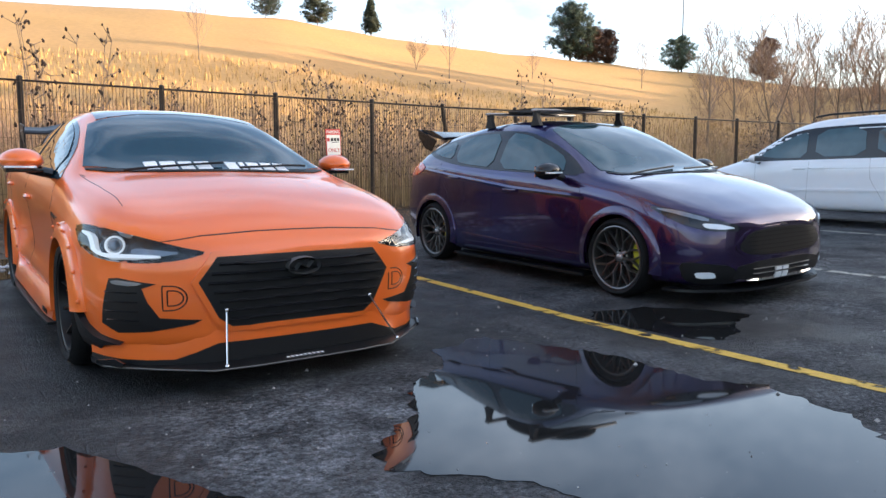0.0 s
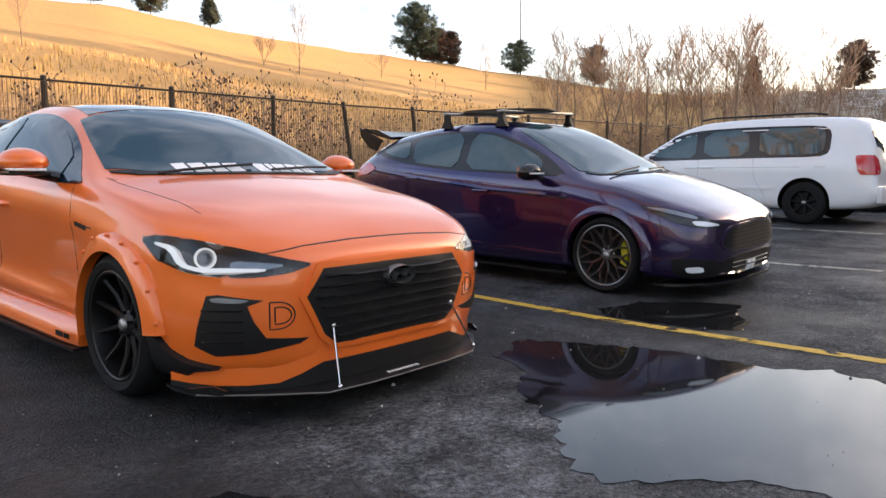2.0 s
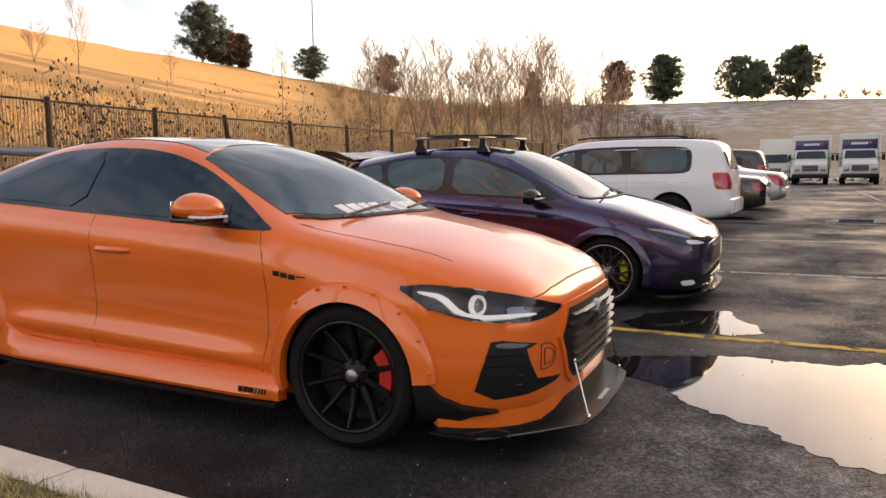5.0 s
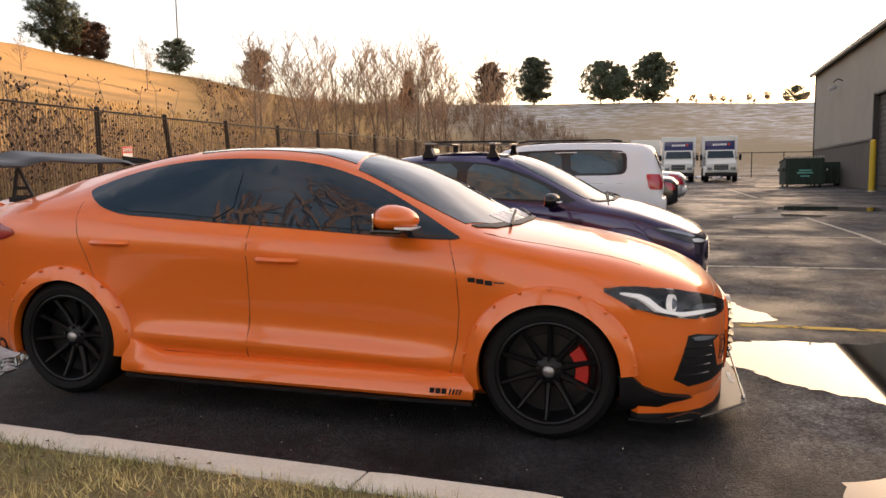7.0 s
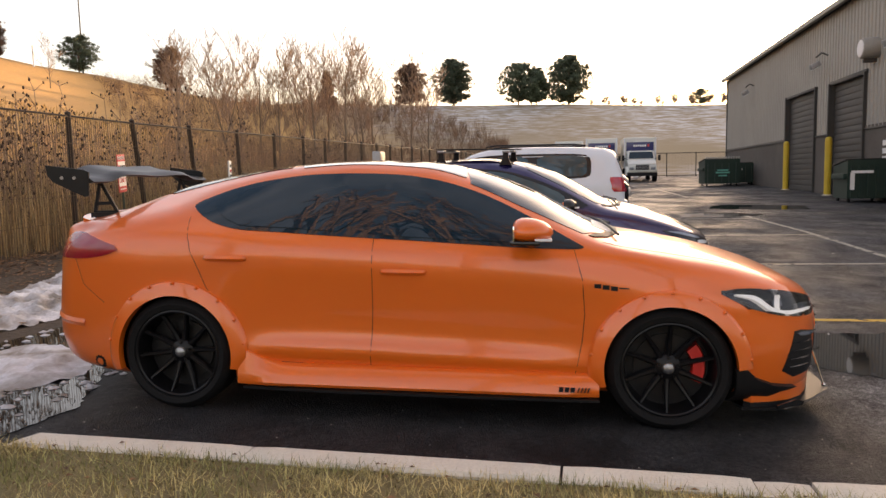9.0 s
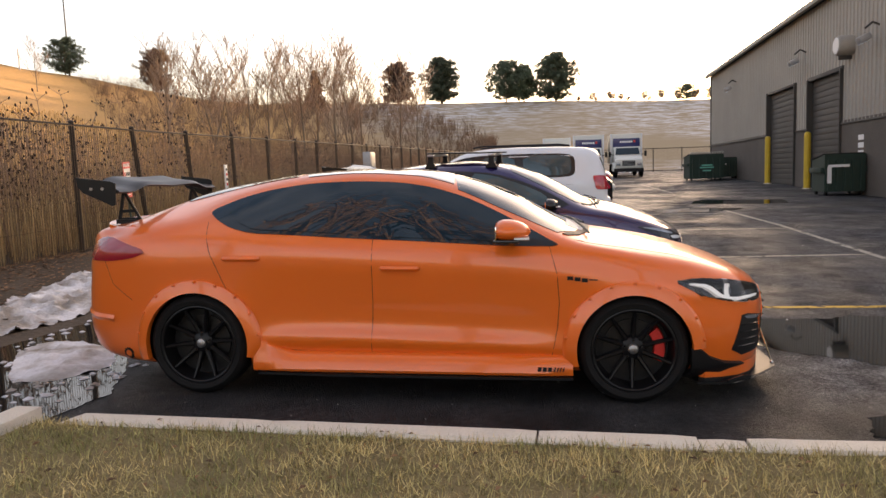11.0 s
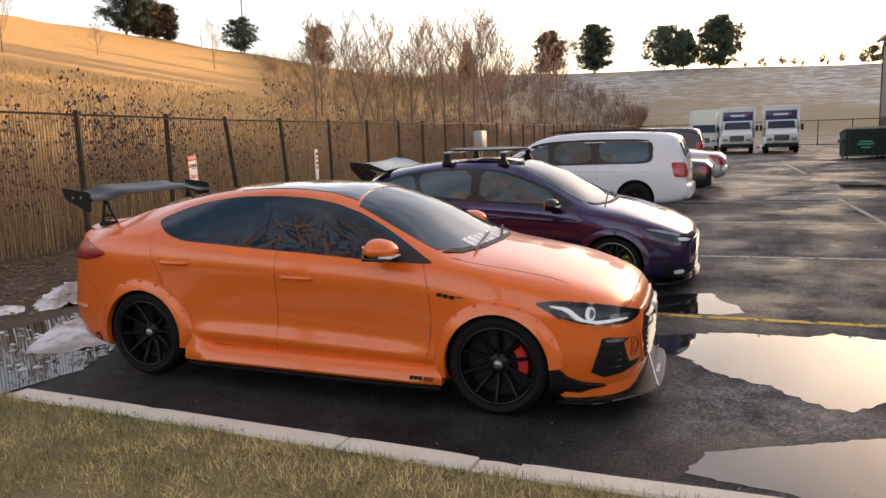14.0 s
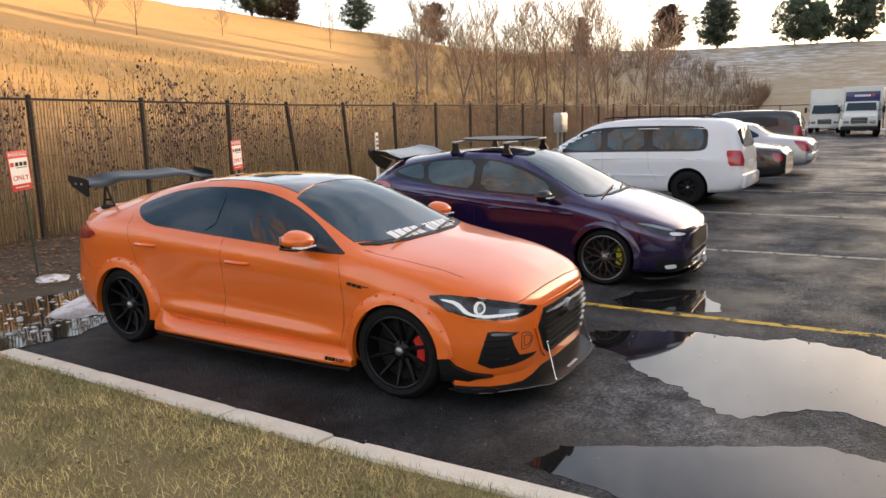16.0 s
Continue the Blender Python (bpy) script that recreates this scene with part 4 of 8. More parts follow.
        part("light_guide", sh.skin(huv(fang), azh, out=-0.004, depth=0.03, smooth=1, step=0.025), LAMPON, lamp, "white daytime running strip")
        refl = [(2.0, 0.715, 0.665), (2.06, 0.64, 0.662), (2.13, 0.52, 0.642), (2.07, 0.63, 0.622), (2.0, 0.715, 0.63)]
        part("reflector", sh.skin(huv(refl), azh, out=-0.018, depth=0.04, smooth=1, step=0.025), LAMPCLEAR, lamp)
        c, n = sh.hit(*huv([(1.90, 0.79, 0.680)])[0], sh.frame_of(azh))
        face = Vector((0.94, s * 0.34, 0.06)).normalized()
        c = c - n * 0.045
        rot = face.to_track_quat("Z", "Y").to_matrix().to_4x4()
        b = lathe([(0.033, -0.02), (0.035, 0.004), (0.041, 0.004), (0.043, 0.0), (0.043, -0.02)], 32, "Z")
        put("halo_ring", b, LAMPON, lamp, "lit white halo ring", Matrix.Translation(c + face * 0.010) @ rot)
        b = lathe([(0.0, 0.024), (0.012, 0.022), (0.022, 0.015), (0.030, 0.002), (0.030, -0.02)], 28, "Z")
        put("projector_lens", b, LAMPCLEAR, lamp, "", Matrix.Translation(c + face * 0.002) @ rot)
        # bumper corner vent, its slats and running light
        vent = [(1.97, 0.81, 0.525), (2.02, 0.79, 0.53), (2.13, 0.66, 0.505), (2.09, 0.705, 0.485), (2.10, 0.68, 0.42), (2.12, 0.64, 0.352), (2.18, 0.48, 0.335), (2.165, 0.51, 0.318), (2.09, 0.67, 0.29), (1.99, 0.79, 0.28), (1.93, 0.85, 0.32), (1.945, 0.84, 0.40)]
        v = part("bumper_vent", sh.skin(huv(vent), azh, out=0.004, smooth=0, step=0.03), BLACK, car, "black corner intake with horizontal slats")
        for k in range(4):
            z = 0.34 + k * 0.042
            part("slat", sh.line(huv([(1.96, 0.83, z), (2.02, 0.77, z), (2.07, 0.71, z)]), azh, width=0.012, out=0.010), GLOSSBLK, v)
        part("running_light", sh.skin(huv([(1.985, 0.805, 0.516), (2.02, 0.78, 0.521), (2.10, 0.69, 0.508), (2.07, 0.73, 0.497), (2.0, 0.80, 0.501)]), azh, out=0.012, smooth=1, step=0.02), LAMPCLEAR, v)
        # the outlined letter on the bumper
        for k, (ww, hh) in enumerate(((0.062, 0.055), (0.040, 0.034))):
            cu, cv = huv([(2.165, 0.585, 0.440)])[0]
            q = []
            for i in range(13):
                a = radians(90 - 15 * i)
                q.append((cu - ww * 0.4 + ww * math.cos(a), cv + hh * math.sin(a)))
            q = [(cu - ww * 0.9, cv + hh)] + q + [(cu - ww * 0.9, cv - hh), (cu - ww * 0.9, cv + hh)]
            part("letter_d", sh.line(q, azh, width=0.008, out=0.003, step=0.012), BLACK, car, "black outlined letter sticker")
        # lower black corner trim
        trim = [(1.685, 0.905, 0.345), (1.75, 0.90, 0.335), (1.80, 0.885, 0.290), (1.88, 0.855, 0.258), (2.01, 0.785, 0.236), (1.92, 0.83, 0.222), (1.80, 0.865, 0.185), (1.70, 0.87, 0.150)]
        part("corner_trim", sh.skin(huv(trim), azh, out=0.030, depth=0.02, smooth=0, step=0.03), BLACK, car)
        # mirror
        mir = new("door_mirror")
        mir.parent = car
        b = bmesh.new()
        bmesh.ops.create_uvsphere(b, u_segments=24, v_segments=14, radius=1)
        for vv in b.verts:
            co = vv.co
            co.x = co.x * 0.14 if co.x > 0 else co.x * 0.085
            co.y *= 0.115
            co.z = co.z * 0.075 if co.z > 0 else co.z * 0.050
            if co.x < -0.06:
                co.x = -0.06
            co += Vector((0.60, s * 0.995, 1.035))
        part("mirror_cap", b, ORANGE, mir, "orange mirror cap")
        b = bmesh.new()
        tube(b, (0.63, s * 0.84, 0.965), (0.605, s * 0.97, 0.995), 0.030, 0.028, 8)
        add_box(b, (0.60, s * 0.985, 0.985), (0.15, 0.19, 0.022), bevel=0.008)
        part("mirror_foot", b, GLOSSBLK, mir)
        part("mirror_glass", box((0.543, s * 0.995, 1.033), (0.008, 0.185, 0.075), bevel=0.003), MIRROR, mir)
        b = box((0.69, s * 1.01, 1.004), (0.085, 0.16, 0.012), bevel=0.003)
        part("repeater", b, LAMPWHITE, mir, "white indicator strip")
    return sh


orange_shell = build_orange(orange)


def finish_orange(car, sh):
    # windscreen, roof panel, rear glass, seen from above
    def uv_top(pts):
        d, ua, va = sh.frame_of(0, 89.9)
        return [(Vector((x, y, 0)).dot(ua), Vector((x, y, 0)).dot(va)) for x, y in pts]
    ws = [(1.10, 0), (1.08, 0.30), (1.01, 0.56), (0.90, 0.725), (0.55, 0.650), (0.28, 0.585), (0.23, 0.30), (0.22, 0)]
    ws = ws + [(x, -y) for x, y in ws[-2:0:-1]]
    part("windscreen", sh.skin(uv_top(ws), 0, 89.9, out=0.004, smooth=0, step=0.06), WINDSCREEN, car, "dark windscreen reflecting the sky")
    rp = [(0.205, 0), (0.215, 0.3), (0.25, 0.53), (-0.2, 0.505), (-0.72, 0.50), (-0.80, 0.3), (-0.82, 0)]
    rp = rp + [(x, -y) for x, y in rp[-2:0:-1]]
    part("roof_panel", sh.skin(uv_top(rp), 0, 89.9, out=0.005, smooth=0, step=0.07), ROOFBLK, car, "gloss black roof panel")
    rg = [(-0.86, 0), (-0.85, 0.3), (-0.81, 0.45), (-1.2, 0.43), (-1.60, 0.42), (-1.72, 0.28), (-1.75, 0)]
    rg = rg + [(x, -y) for x, y in rg[-2:0:-1]]
    part("rear_window", sh.skin(uv_top(rg), 0, 89.9, out=0.004, smooth=0, step=0.07), DARKGLASS, car)
    # bonnet seams and cowl
    for s in (-1, 1):
        part("bonnet_seam", sh.line(uv_top([(1.06, s * 0.74), (1.0, s * 0.76), (1.3, s * 0.725), (1.6, s * 0.70), (1.75, s * 0.70)]), 0, 89.9, width=0.007), BLACK, car)
    part("bonnet_seam", sh.line([(-0.62, 0.685), (-0.45, 0.708), (-0.2, 0.72), (0, 0.722), (0.2, 0.72), (0.45, 0.708), (0.62, 0.685)], 0, width=0.008, out=0.002), BLACK, car)
    cow = [(1.145, 0), (1.12, 0.35), (1.04, 0.62), (0.96, 0.72), (0.93, 0.72), (1.02, 0.56), (1.085, 0.32), (1.10, 0)]
    cow = cow + [(x, -y) for x, y in cow[-2:0:-1]]
    part("cowl", sh.skin(uv_top(cow), 0, 89.9, out=0.006, smooth=0, step=0.05), BLACK, car, "black plastic wiper cowl")
    for s, a, b_ in ((-1, (1.10, -0.55), (1.03, 0.02)), (-1, (1.11, 0.1), (0.98, 0.58))):
        pts = []
        for k in range(13):
            f = k / 12
            h, n = sh.hit(*uv_top([(a[0] + (b_[0] - a[0]) * f, a[1] + (b_[1] - a[1]) * f)])[0], sh.frame_of(0, 89.9))
            pts.append(h + n * 0.022)
        bm = bmesh.new()
        for p, q in zip(pts, pts[1:]):
            tube(bm, p, q, 0.008, n=6)
        part("wiper", bm, BLACK, car)
    # white band of lettering low on the windscreen, as plain bars
    x = -0.42
    for wd in (0.07, 0.085, 0.075, 0.085, 0, 0.07, 0.03, 0.075, 0.07, 0.07):
        if wd:
            lo = 1.098 - 0.10 * abs(x) ** 1.6
            bar = [(lo, x), (lo, x + wd), (lo - 0.11, x + wd), (lo - 0.11, x)]
            part("lettering_bar", sh.skin(uv_top(bar), 0, 89.9, out=0.007, depth=0.002, smooth=0, step=0.05), LETTER, car)
        x += (wd or 0.06) + 0.018
    # grille with bars and badge
    gr = [(-0.485, 0.505), (-0.40, 0.614), (0.40, 0.614), (0.485, 0.505), (0.40, 0.34), (0.34, 0.295), (-0.34, 0.295), (-0.40, 0.34)]
    surround = [(-0.515, 0.505), (-0.42, 0.638), (0.42, 0.638), (0.515, 0.505), (0.42, 0.325), (0.355, 0.272), (-0.355, 0.272), (-0.42, 0.325)]
    part("grille_surround", sh.skin(surround, 0, out=0.012, smooth=0, step=0.05), ORANGE, car)
    grille = part("grille", sh.skin(gr, 0, out=0.014, smooth=0, step=0.04), BLACK, car, "black grille with horizontal bars")
    for k in range(7):
        z = 0.330 + 0.042 * k
        w = 0.33 + 0.115 * min(1, (z - 0.295) / 0.2) if z < 0.515 else 0.450 - 0.075 * (z - 0.515) / 0.09
        part("bar", sh.line([(-w, z), (0, z), (w, z)], 0, width=0.026, out=0.036), GRILLEBAR, grille)
    # oval badge ring with a plain slanted bar
    d, ua, va = sh.frame_of(0)
    ring = [(0.082 * math.cos(radians(a)), 0.556 + 0.040 * math.sin(radians(a))) for a in range(0, 361, 12)]
    part("badge_ring", sh.line(ring, 0, width=0.010, out=0.052, step=0.02), STEEL, grille)
    part("badge_bar", sh.line([(-0.045, 0.536), (-0.02, 0.566), (0.02, 0.546), (0.045, 0.576)], 0, width=0.011, out=0.052), STEEL, grille)
    # lower lip and splitter plate with two support rods
    def lip_top(y):
        return 0.218 - 0.064 * min(1, max(0, (abs(y) - 0.40) / 0.18))

    def skirt(rows):
        """A thick upright band along the bumper; rows of x, y, bottom and top height."""
        b = bmesh.new()
        rings = [[b.verts.new(p) for p in ((x, y, z0), (x, y, z1), (x - 0.03, y * 0.97, z1), (x - 0.03, y * 0.97, z0))] for x, y, z0, z1 in rows]
        for r0, r1 in zip(rings, rings[1:]):
            for k in range(4):
                b.faces.new((r0[k], r1[k], r1[(k + 1) % 4], r0[(k + 1) % 4]))
        b.faces.new(rings[0][::-1])
        b.faces.new(rings[-1])
        bmesh.ops.recalc_face_normals(b, faces=b.faces)
        return b
    nose = [(2.192, 0.0), (2.191, 0.14), (2.187, 0.27), (2.175, 0.40), (2.154, 0.50), (2.117, 0.58), (2.056, 0.69), (1.97, 0.775), (1.86, 0.83), (1.76, 0.86)]
    nose = [(x, -y) for x, y in nose[:0:-1]] + nose
    part("lower_lip", skirt([(x, y, 0.131, lip_top(y)) for x, y in nose]), BLACK, car, "black lower bumper lip")
    part("bumper_skirt", skirt([(x + 0.002, y, lip_top(y) + 0.001, 0.278) for x, y in nose]), ORANGE, car)
    plan = [(2.31, 0.0), (2.308, 0.25), (2.285, 0.46), (2.14, 0.64), (1.99, 0.80), (1.93, 0.845), (1.80, 0.87), (1.72, 0.86), (1.70, 0.80), (1.70, 0.0)]
    plan = plan + [(x, -y) for x, y in plan[-2:0:-1]]
    b = bmesh.new()
    prism(b, plan, 0.118, 0.130, "xy")
    part("splitter", b, CARBON, car, "black front splitter plate with pale worn edge")
    b = bmesh.new()
    front = [p for p in plan if p[0] > 1.9]
    front = sorted(front, key=lambda p: p[1])
    for p, q in zip(front, front[1:]):
        tube(b, (p[0] + 0.001, p[1], 0.124), (q[0] + 0.001, q[1], 0.124), 0.0030, n=6)
    part("splitter_edge", b, mat("worn_edge", (0.15, 0.14, 0.13), 0.5, vary=0.3, vscale=9), car)
    for s in (-1, 1):
        b = bmesh.new()
        prism(b, [(1.90, 0.13), (2.06, 0.13), (2.08, 0.15), (2.02, 0.165), (1.90, 0.145)], s * 0.86 - 0.005, s * 0.86 + 0.005, "xz")
        bmesh.ops.rotate(b, verts=b.verts, cent=(1.9, s * 0.88, 0), matrix=Matrix.Rotation(-s * radians(28), 3, "Z"))
        part("end_fence", b, GLOSSBLK, car)
        h, n = sh.hit(s * 0.37, 0.37, sh.frame_of(0))
        a, c = Vector((h.x + 0.02, s * 0.37, 0.375)), Vector((2.285, -0.40, 0.135)) if s < 0 else Vector((2.235, 0.52, 0.135))
        rod = bmesh.new()
        tube(rod, a, c, 0.0048, n=8)
        rod_ob = part("support_rod", rod, CHROME, car, "thin bright splitter support rod")
        for p in (a, c):
            b = bmesh.new()
            bmesh.ops.create_uvsphere(b, u_segments=10, v_segments=6, radius=0.011, matrix=Matrix.Translation(p))
            part("rod_end", b, CHROME, rod_ob)
    # plain bars of the splitter's wording
    for k in range(9):
        b = bmesh.new()
        prism(b, [(2.258, -0.11 + k * 0.022), (2.258, -0.097 + k * 0.022), (2.28, -0.097 + k * 0.022), (2.28, -0.11 + k * 0.022)], 0.131, 0.1325, "xy")
        part("lettering_bar", b, LETTER, car)
    # rear diffuser skirt, flank lettering bars
    for s, az in ((-1, -90), (1, 90)):
        for k, (w, hgt) in enumerate(((0.035, 0.022), (0.035, 0.022), (0.035, 0.022), (0.05, 0.006))):
            x0 = 0.955 + k * 0.042
            bar = [(x0, 0.765 - 0.006 * k), (x0 + w, 0.763 - 0.006 * k), (x0 + w, 0.763 - 0.006 * k - hgt), (x0, 0.765 - 0.006 * k - hgt)]
            part("badge_bar", sh.skin(bar if s < 0 else mirror_poly(bar), az, out=0.004, depth=0.003, smooth=0, step=0.03), BLACK, car)
        for k in range(3):
            b = bmesh.new()
            prism(b, [(0.78 + k * 0.03, 0.198), (0.802 + k * 0.03, 0.198), (0.805 + k * 0.03, 0.224), (0.783 + k * 0.03, 0.224)], s * 0.944, s * 0.948, "xz")
            part("lettering_bar", b, BLACK, car)
        for k in range(4):
            b = bmesh.new()
            prism(b, [(0.875 + k * 0.017, 0.198), (0.882 + k * 0.017, 0.198), (0.890 + k * 0.017, 0.224), (0.883 + k * 0.017, 0.224)], s * 0.9425, s * 0.9465, "xz")
            part("lettering_bar", b, BLACK, car)
        # gear-shaped sticker behind the rear wheel
        gear = []
        for k in range(24):
            a = 2 * math.pi * k / 24
            r = 0.042 if k % 2 else 0.034
            gear.append((-1.86 + r * math.cos(a), 0.245 + r * math.sin(a)))
        gear = gear if s < 0 else mirror_poly(gear)
        gs = part("gear_sticker", sh.skin(gear, az, out=0.003, depth=0.002, smooth=0, step=0.02), BLACK, car, "small black gear-shaped sticker")
        dot = [((-1.86 + 0.022 * math.cos(a)) * (1 if s < 0 else -1), 0.245 + 0.022 * math.sin(a)) for a in [k * math.pi / 8 for k in range(16)]]
        part("gear_centre", sh.skin(dot, az, out=0.005, depth=0.002, smooth=0, step=0.02), ORANGE, gs)
        part("bumper_seam", sh.line([((x if s < 0 else -x), z) for x, z in [(-2.02, 0.85), (-1.95, 0.70), (-1.80, 0.60)]], az), BLACK, car)
        part("rear_crease", sh.line([((x if s < 0 else -x), z) for x, z in [(-2.26, 0.505), (-2.12, 0.475), (-1.95, 0.47)]], az, width=0.05, out=0.010), ORANGE, car)
    # trunk edge lip
    b = bmesh.new()
    rows = []
    for k in range(17):
        y = -0.60 + 1.20 * k / 16
        e = 1 - (abs(y) / 0.66) ** 4
        x = -2.19 + 0.13 * (abs(y) / 0.60) ** 3
        rows.append([b.verts.new((x + 0.10, y, 1.03)), b.verts.new((x, y, 1.052 + 0.02 * e)), b.verts.new((x - 0.035, y, 1.06 + 0.025 * e)), b.verts.new((x - 0.03, y, 1.03))])
    for a, c in zip(rows, rows[1:]):
        for k in range(4):
            b.faces.new((a[k], a[(k + 1) % 4], c[(k + 1) % 4], c[k]))
    b.faces.new(rows[0])
    b.faces.new(rows[-1][::-1])
    bmesh.ops.recalc_face_normals(b, faces=b.faces)
    part("boot_lip", b, ORANGE, car)
    # rear wing on two triangular stands
    wing = new("rear_wing")
    wing.parent = car
    tagged(wing, "tall carbon rear wing on triangular stands")
    b = bmesh.new()
    rows = []
    for k in range(25):
        y = -0.72 + 1.44 * k / 24
        up = 0.040 * smoothstep(0.56, 0.36, abs(y)) - 0.008 * smoothstep(0.3, 0.0, abs(y))
        z0 = 1.300 + up
        rows.append([b.verts.new((x, y, z0 + dz)) for x, dz in ((-1.93, -0.012), (-1.96, 0.010), (-2.03, 0.018), (-2.12, 0.030), (-2.20, 0.052), (-2.20, 0.048), (-2.11, 0.012), (-2.02, -0.016), (-1.96, -0.022))])
    for a, c in zip(rows, rows[1:]):
        for k in range(9):
            b.faces.new((a[k], a[(k + 1) % 9], c[(k + 1) % 9], c[k]))
    b.faces.new(rows[0])
    b.faces.new(rows[-1][::-1])
    bmesh.ops.recalc_face_normals(b, faces=b.faces)
    part("wing_blade", b, CARBON, wing)
    for s in (-1, 1):
        b = bmesh.new()
        prism(b, [(-1.96, 1.345), (-1.99, 1.358), (-2.235, 1.385), (-2.225, 1.325), (-2.19, 1.285), (-1.99, 1.198), (-1.965, 1.205)], s * 0.72 - 0.005, s * 0.72 + 0.005, "xz")
        ep = part("end_plate", b, CARBON, wing)
        for bx in (-2.05, -2.13):
            b = bmesh.new()
            tube(b, (bx, s * 0.722, 1.31), (bx, s * 0.731, 1.31), 0.010, n=10)
            part("bolt", b, STEEL, ep)
        b = bmesh.new()
        for p, q in (((-1.92, 1.085), (-2.05, 1.315)), ((-2.08, 1.075), (-2.03, 1.315)), ((-1.93, 1.10), (-2.08, 1.095)), ((-1.955, 1.155), (-2.065, 1.15))):
            dirv = Vector((q[0] - p[0], q[1] - p[1]))
            n2 = Vector((-dirv.y, dirv.x)).normalized() * 0.010
            prism(b, [(p[0] + n2.x, p[1] + n2.y), (q[0] + n2.x, q[1] + n2.y), (q[0] - n2.x, q[1] - n2.y), (p[0] - n2.x, p[1] - n2.y)], s * 0.50 - 0.006, s * 0.50 + 0.006, "xz")
        add_box(b, (-2.0, s * 0.50, 1.080), (0.18, 0.05, 0.03))
        part("wing_stand", b, BLACK, wing)


finish_orange(orange, orange_shell)


# ---- a general parked car from a table of sections ----
def build_car(car, table, paint, r, hubs, lat, rim_r, rim, kind, sides, tops, fronts=(), caliper=None, well_r=None, seams=(), tyre_w=0.22, flares=None, handles=()):
    """sides: (name, outline in x and z, material, out, label) laid on both flanks; tops: the same in x and half width, from above;
    fronts: (name, outline in y and z, material, out, label, azimuth), laid from ahead (0) or behind (180)."""
    bm = car_shell(table, nx=90, crease=0.005)
    sh = Shell(bm)
    wr = well_r or r + 0.035
    wells = [well(x, r + 0.01, wr, s * (lat - tyre_w - 0.03), s * 1.2) for x in hubs for s in (-1, 1)]
    body = new("body", cut(bm, wells, "body", paint, BLACK))
    body.parent = car
    for s in (-1, 1):
        for i, x in enumerate(hubs):
            wheel(car, x, s * (lat - tyre_w / 2), r, tyre_w, rim_r, rim, kind, caliper, side=s, spin=0.3 * i)
        az = 90 * s
        for name, poly, m_, out, label in sides:
            part(name, sh.skin(poly if s < 0 else mirror_poly(poly), az, out=out, smooth=1, step=0.06), m_, car, label)
        for pts in seams:
            part("door_seam", sh.line([(x if s < 0 else -x, z) for x, z in pts], az), BLACK, car)
        for hx, hz in handles:
            p, n = sh.hit(hx if s < 0 else -hx, hz, sh.frame_of(az))
            part("door_handle", box((p.x, p.y + s * 0.012, p.z), (0.20, 0.024, 0.030), bevel=0.010), paint, car)
        if flares:
            for x in hubs:
                b, _ = flare(sh, x, r, s, flares[0], flares[1], flares[2], -14, 194)
                part("arch_flare", b, paint, car)
    d, ua, va = sh.frame_of(0, 89.9)
    for name, poly, m_, out, label in tops:
        full = poly + [(x, -y) for x, y in poly[::-1] if y > 0]
        uv = [(Vector((x, y, 0)).dot(ua), Vector((x, y, 0)).dot(va)) for x, y in full]
        part(name, sh.skin(uv, 0, 89.9, out=out, smooth=0, step=0.07), m_, car, label)
    for name, poly, m_, out, label, az in fronts:
        both = [poly] if az in (0, 180) else [poly, None]
        for k, pl in enumerate(both):
            a = az
            d2, u2, v2 = sh.frame_of(a)
            if pl is None:
                a = -az
                d2, u2, v2 = sh.frame_of(a)
                pl = [(p[0], -p[1], p[2]) for p in poly]
            uv = [(Vector(p).dot(u2), Vector(p).dot(v2)) for p in pl] if len(pl[0]) == 3 else pl
            part(name, sh.skin(uv, a, out=out, smooth=1, step=0.05), m_, car, label)
    return sh


def door_mirror(car, x, y, z, paint, w=0.11):
    for s in (-1, 1):
        mir = new("door_mirror")
        mir.parent = car
        b = bmesh.new()
        bmesh.ops.create_uvsphere(b, u_segments=18, v_segments=10, radius=1)
        for v in b.verts:
            co = v.co
            co.x = max(-0.045, co.x * 0.10)
            co.y *= w
            co.z *= 0.074
            co += Vector((x, s * (y + w), z))
        part("mirror_cap", b, paint, mir)
        b = bmesh.new()
        tube(b, (x + 0.02, s * (y - 0.06), z - 0.07), (x, s * (y + 0.06), z - 0.035), 0.028, 0.024)
        part("mirror_foot", b, BLACK, mir)
        part("mirror_glass", box((x - 0.046, s * (y + w), z), (0.006, w * 1.6, 0.09)), MIRROR, mir)


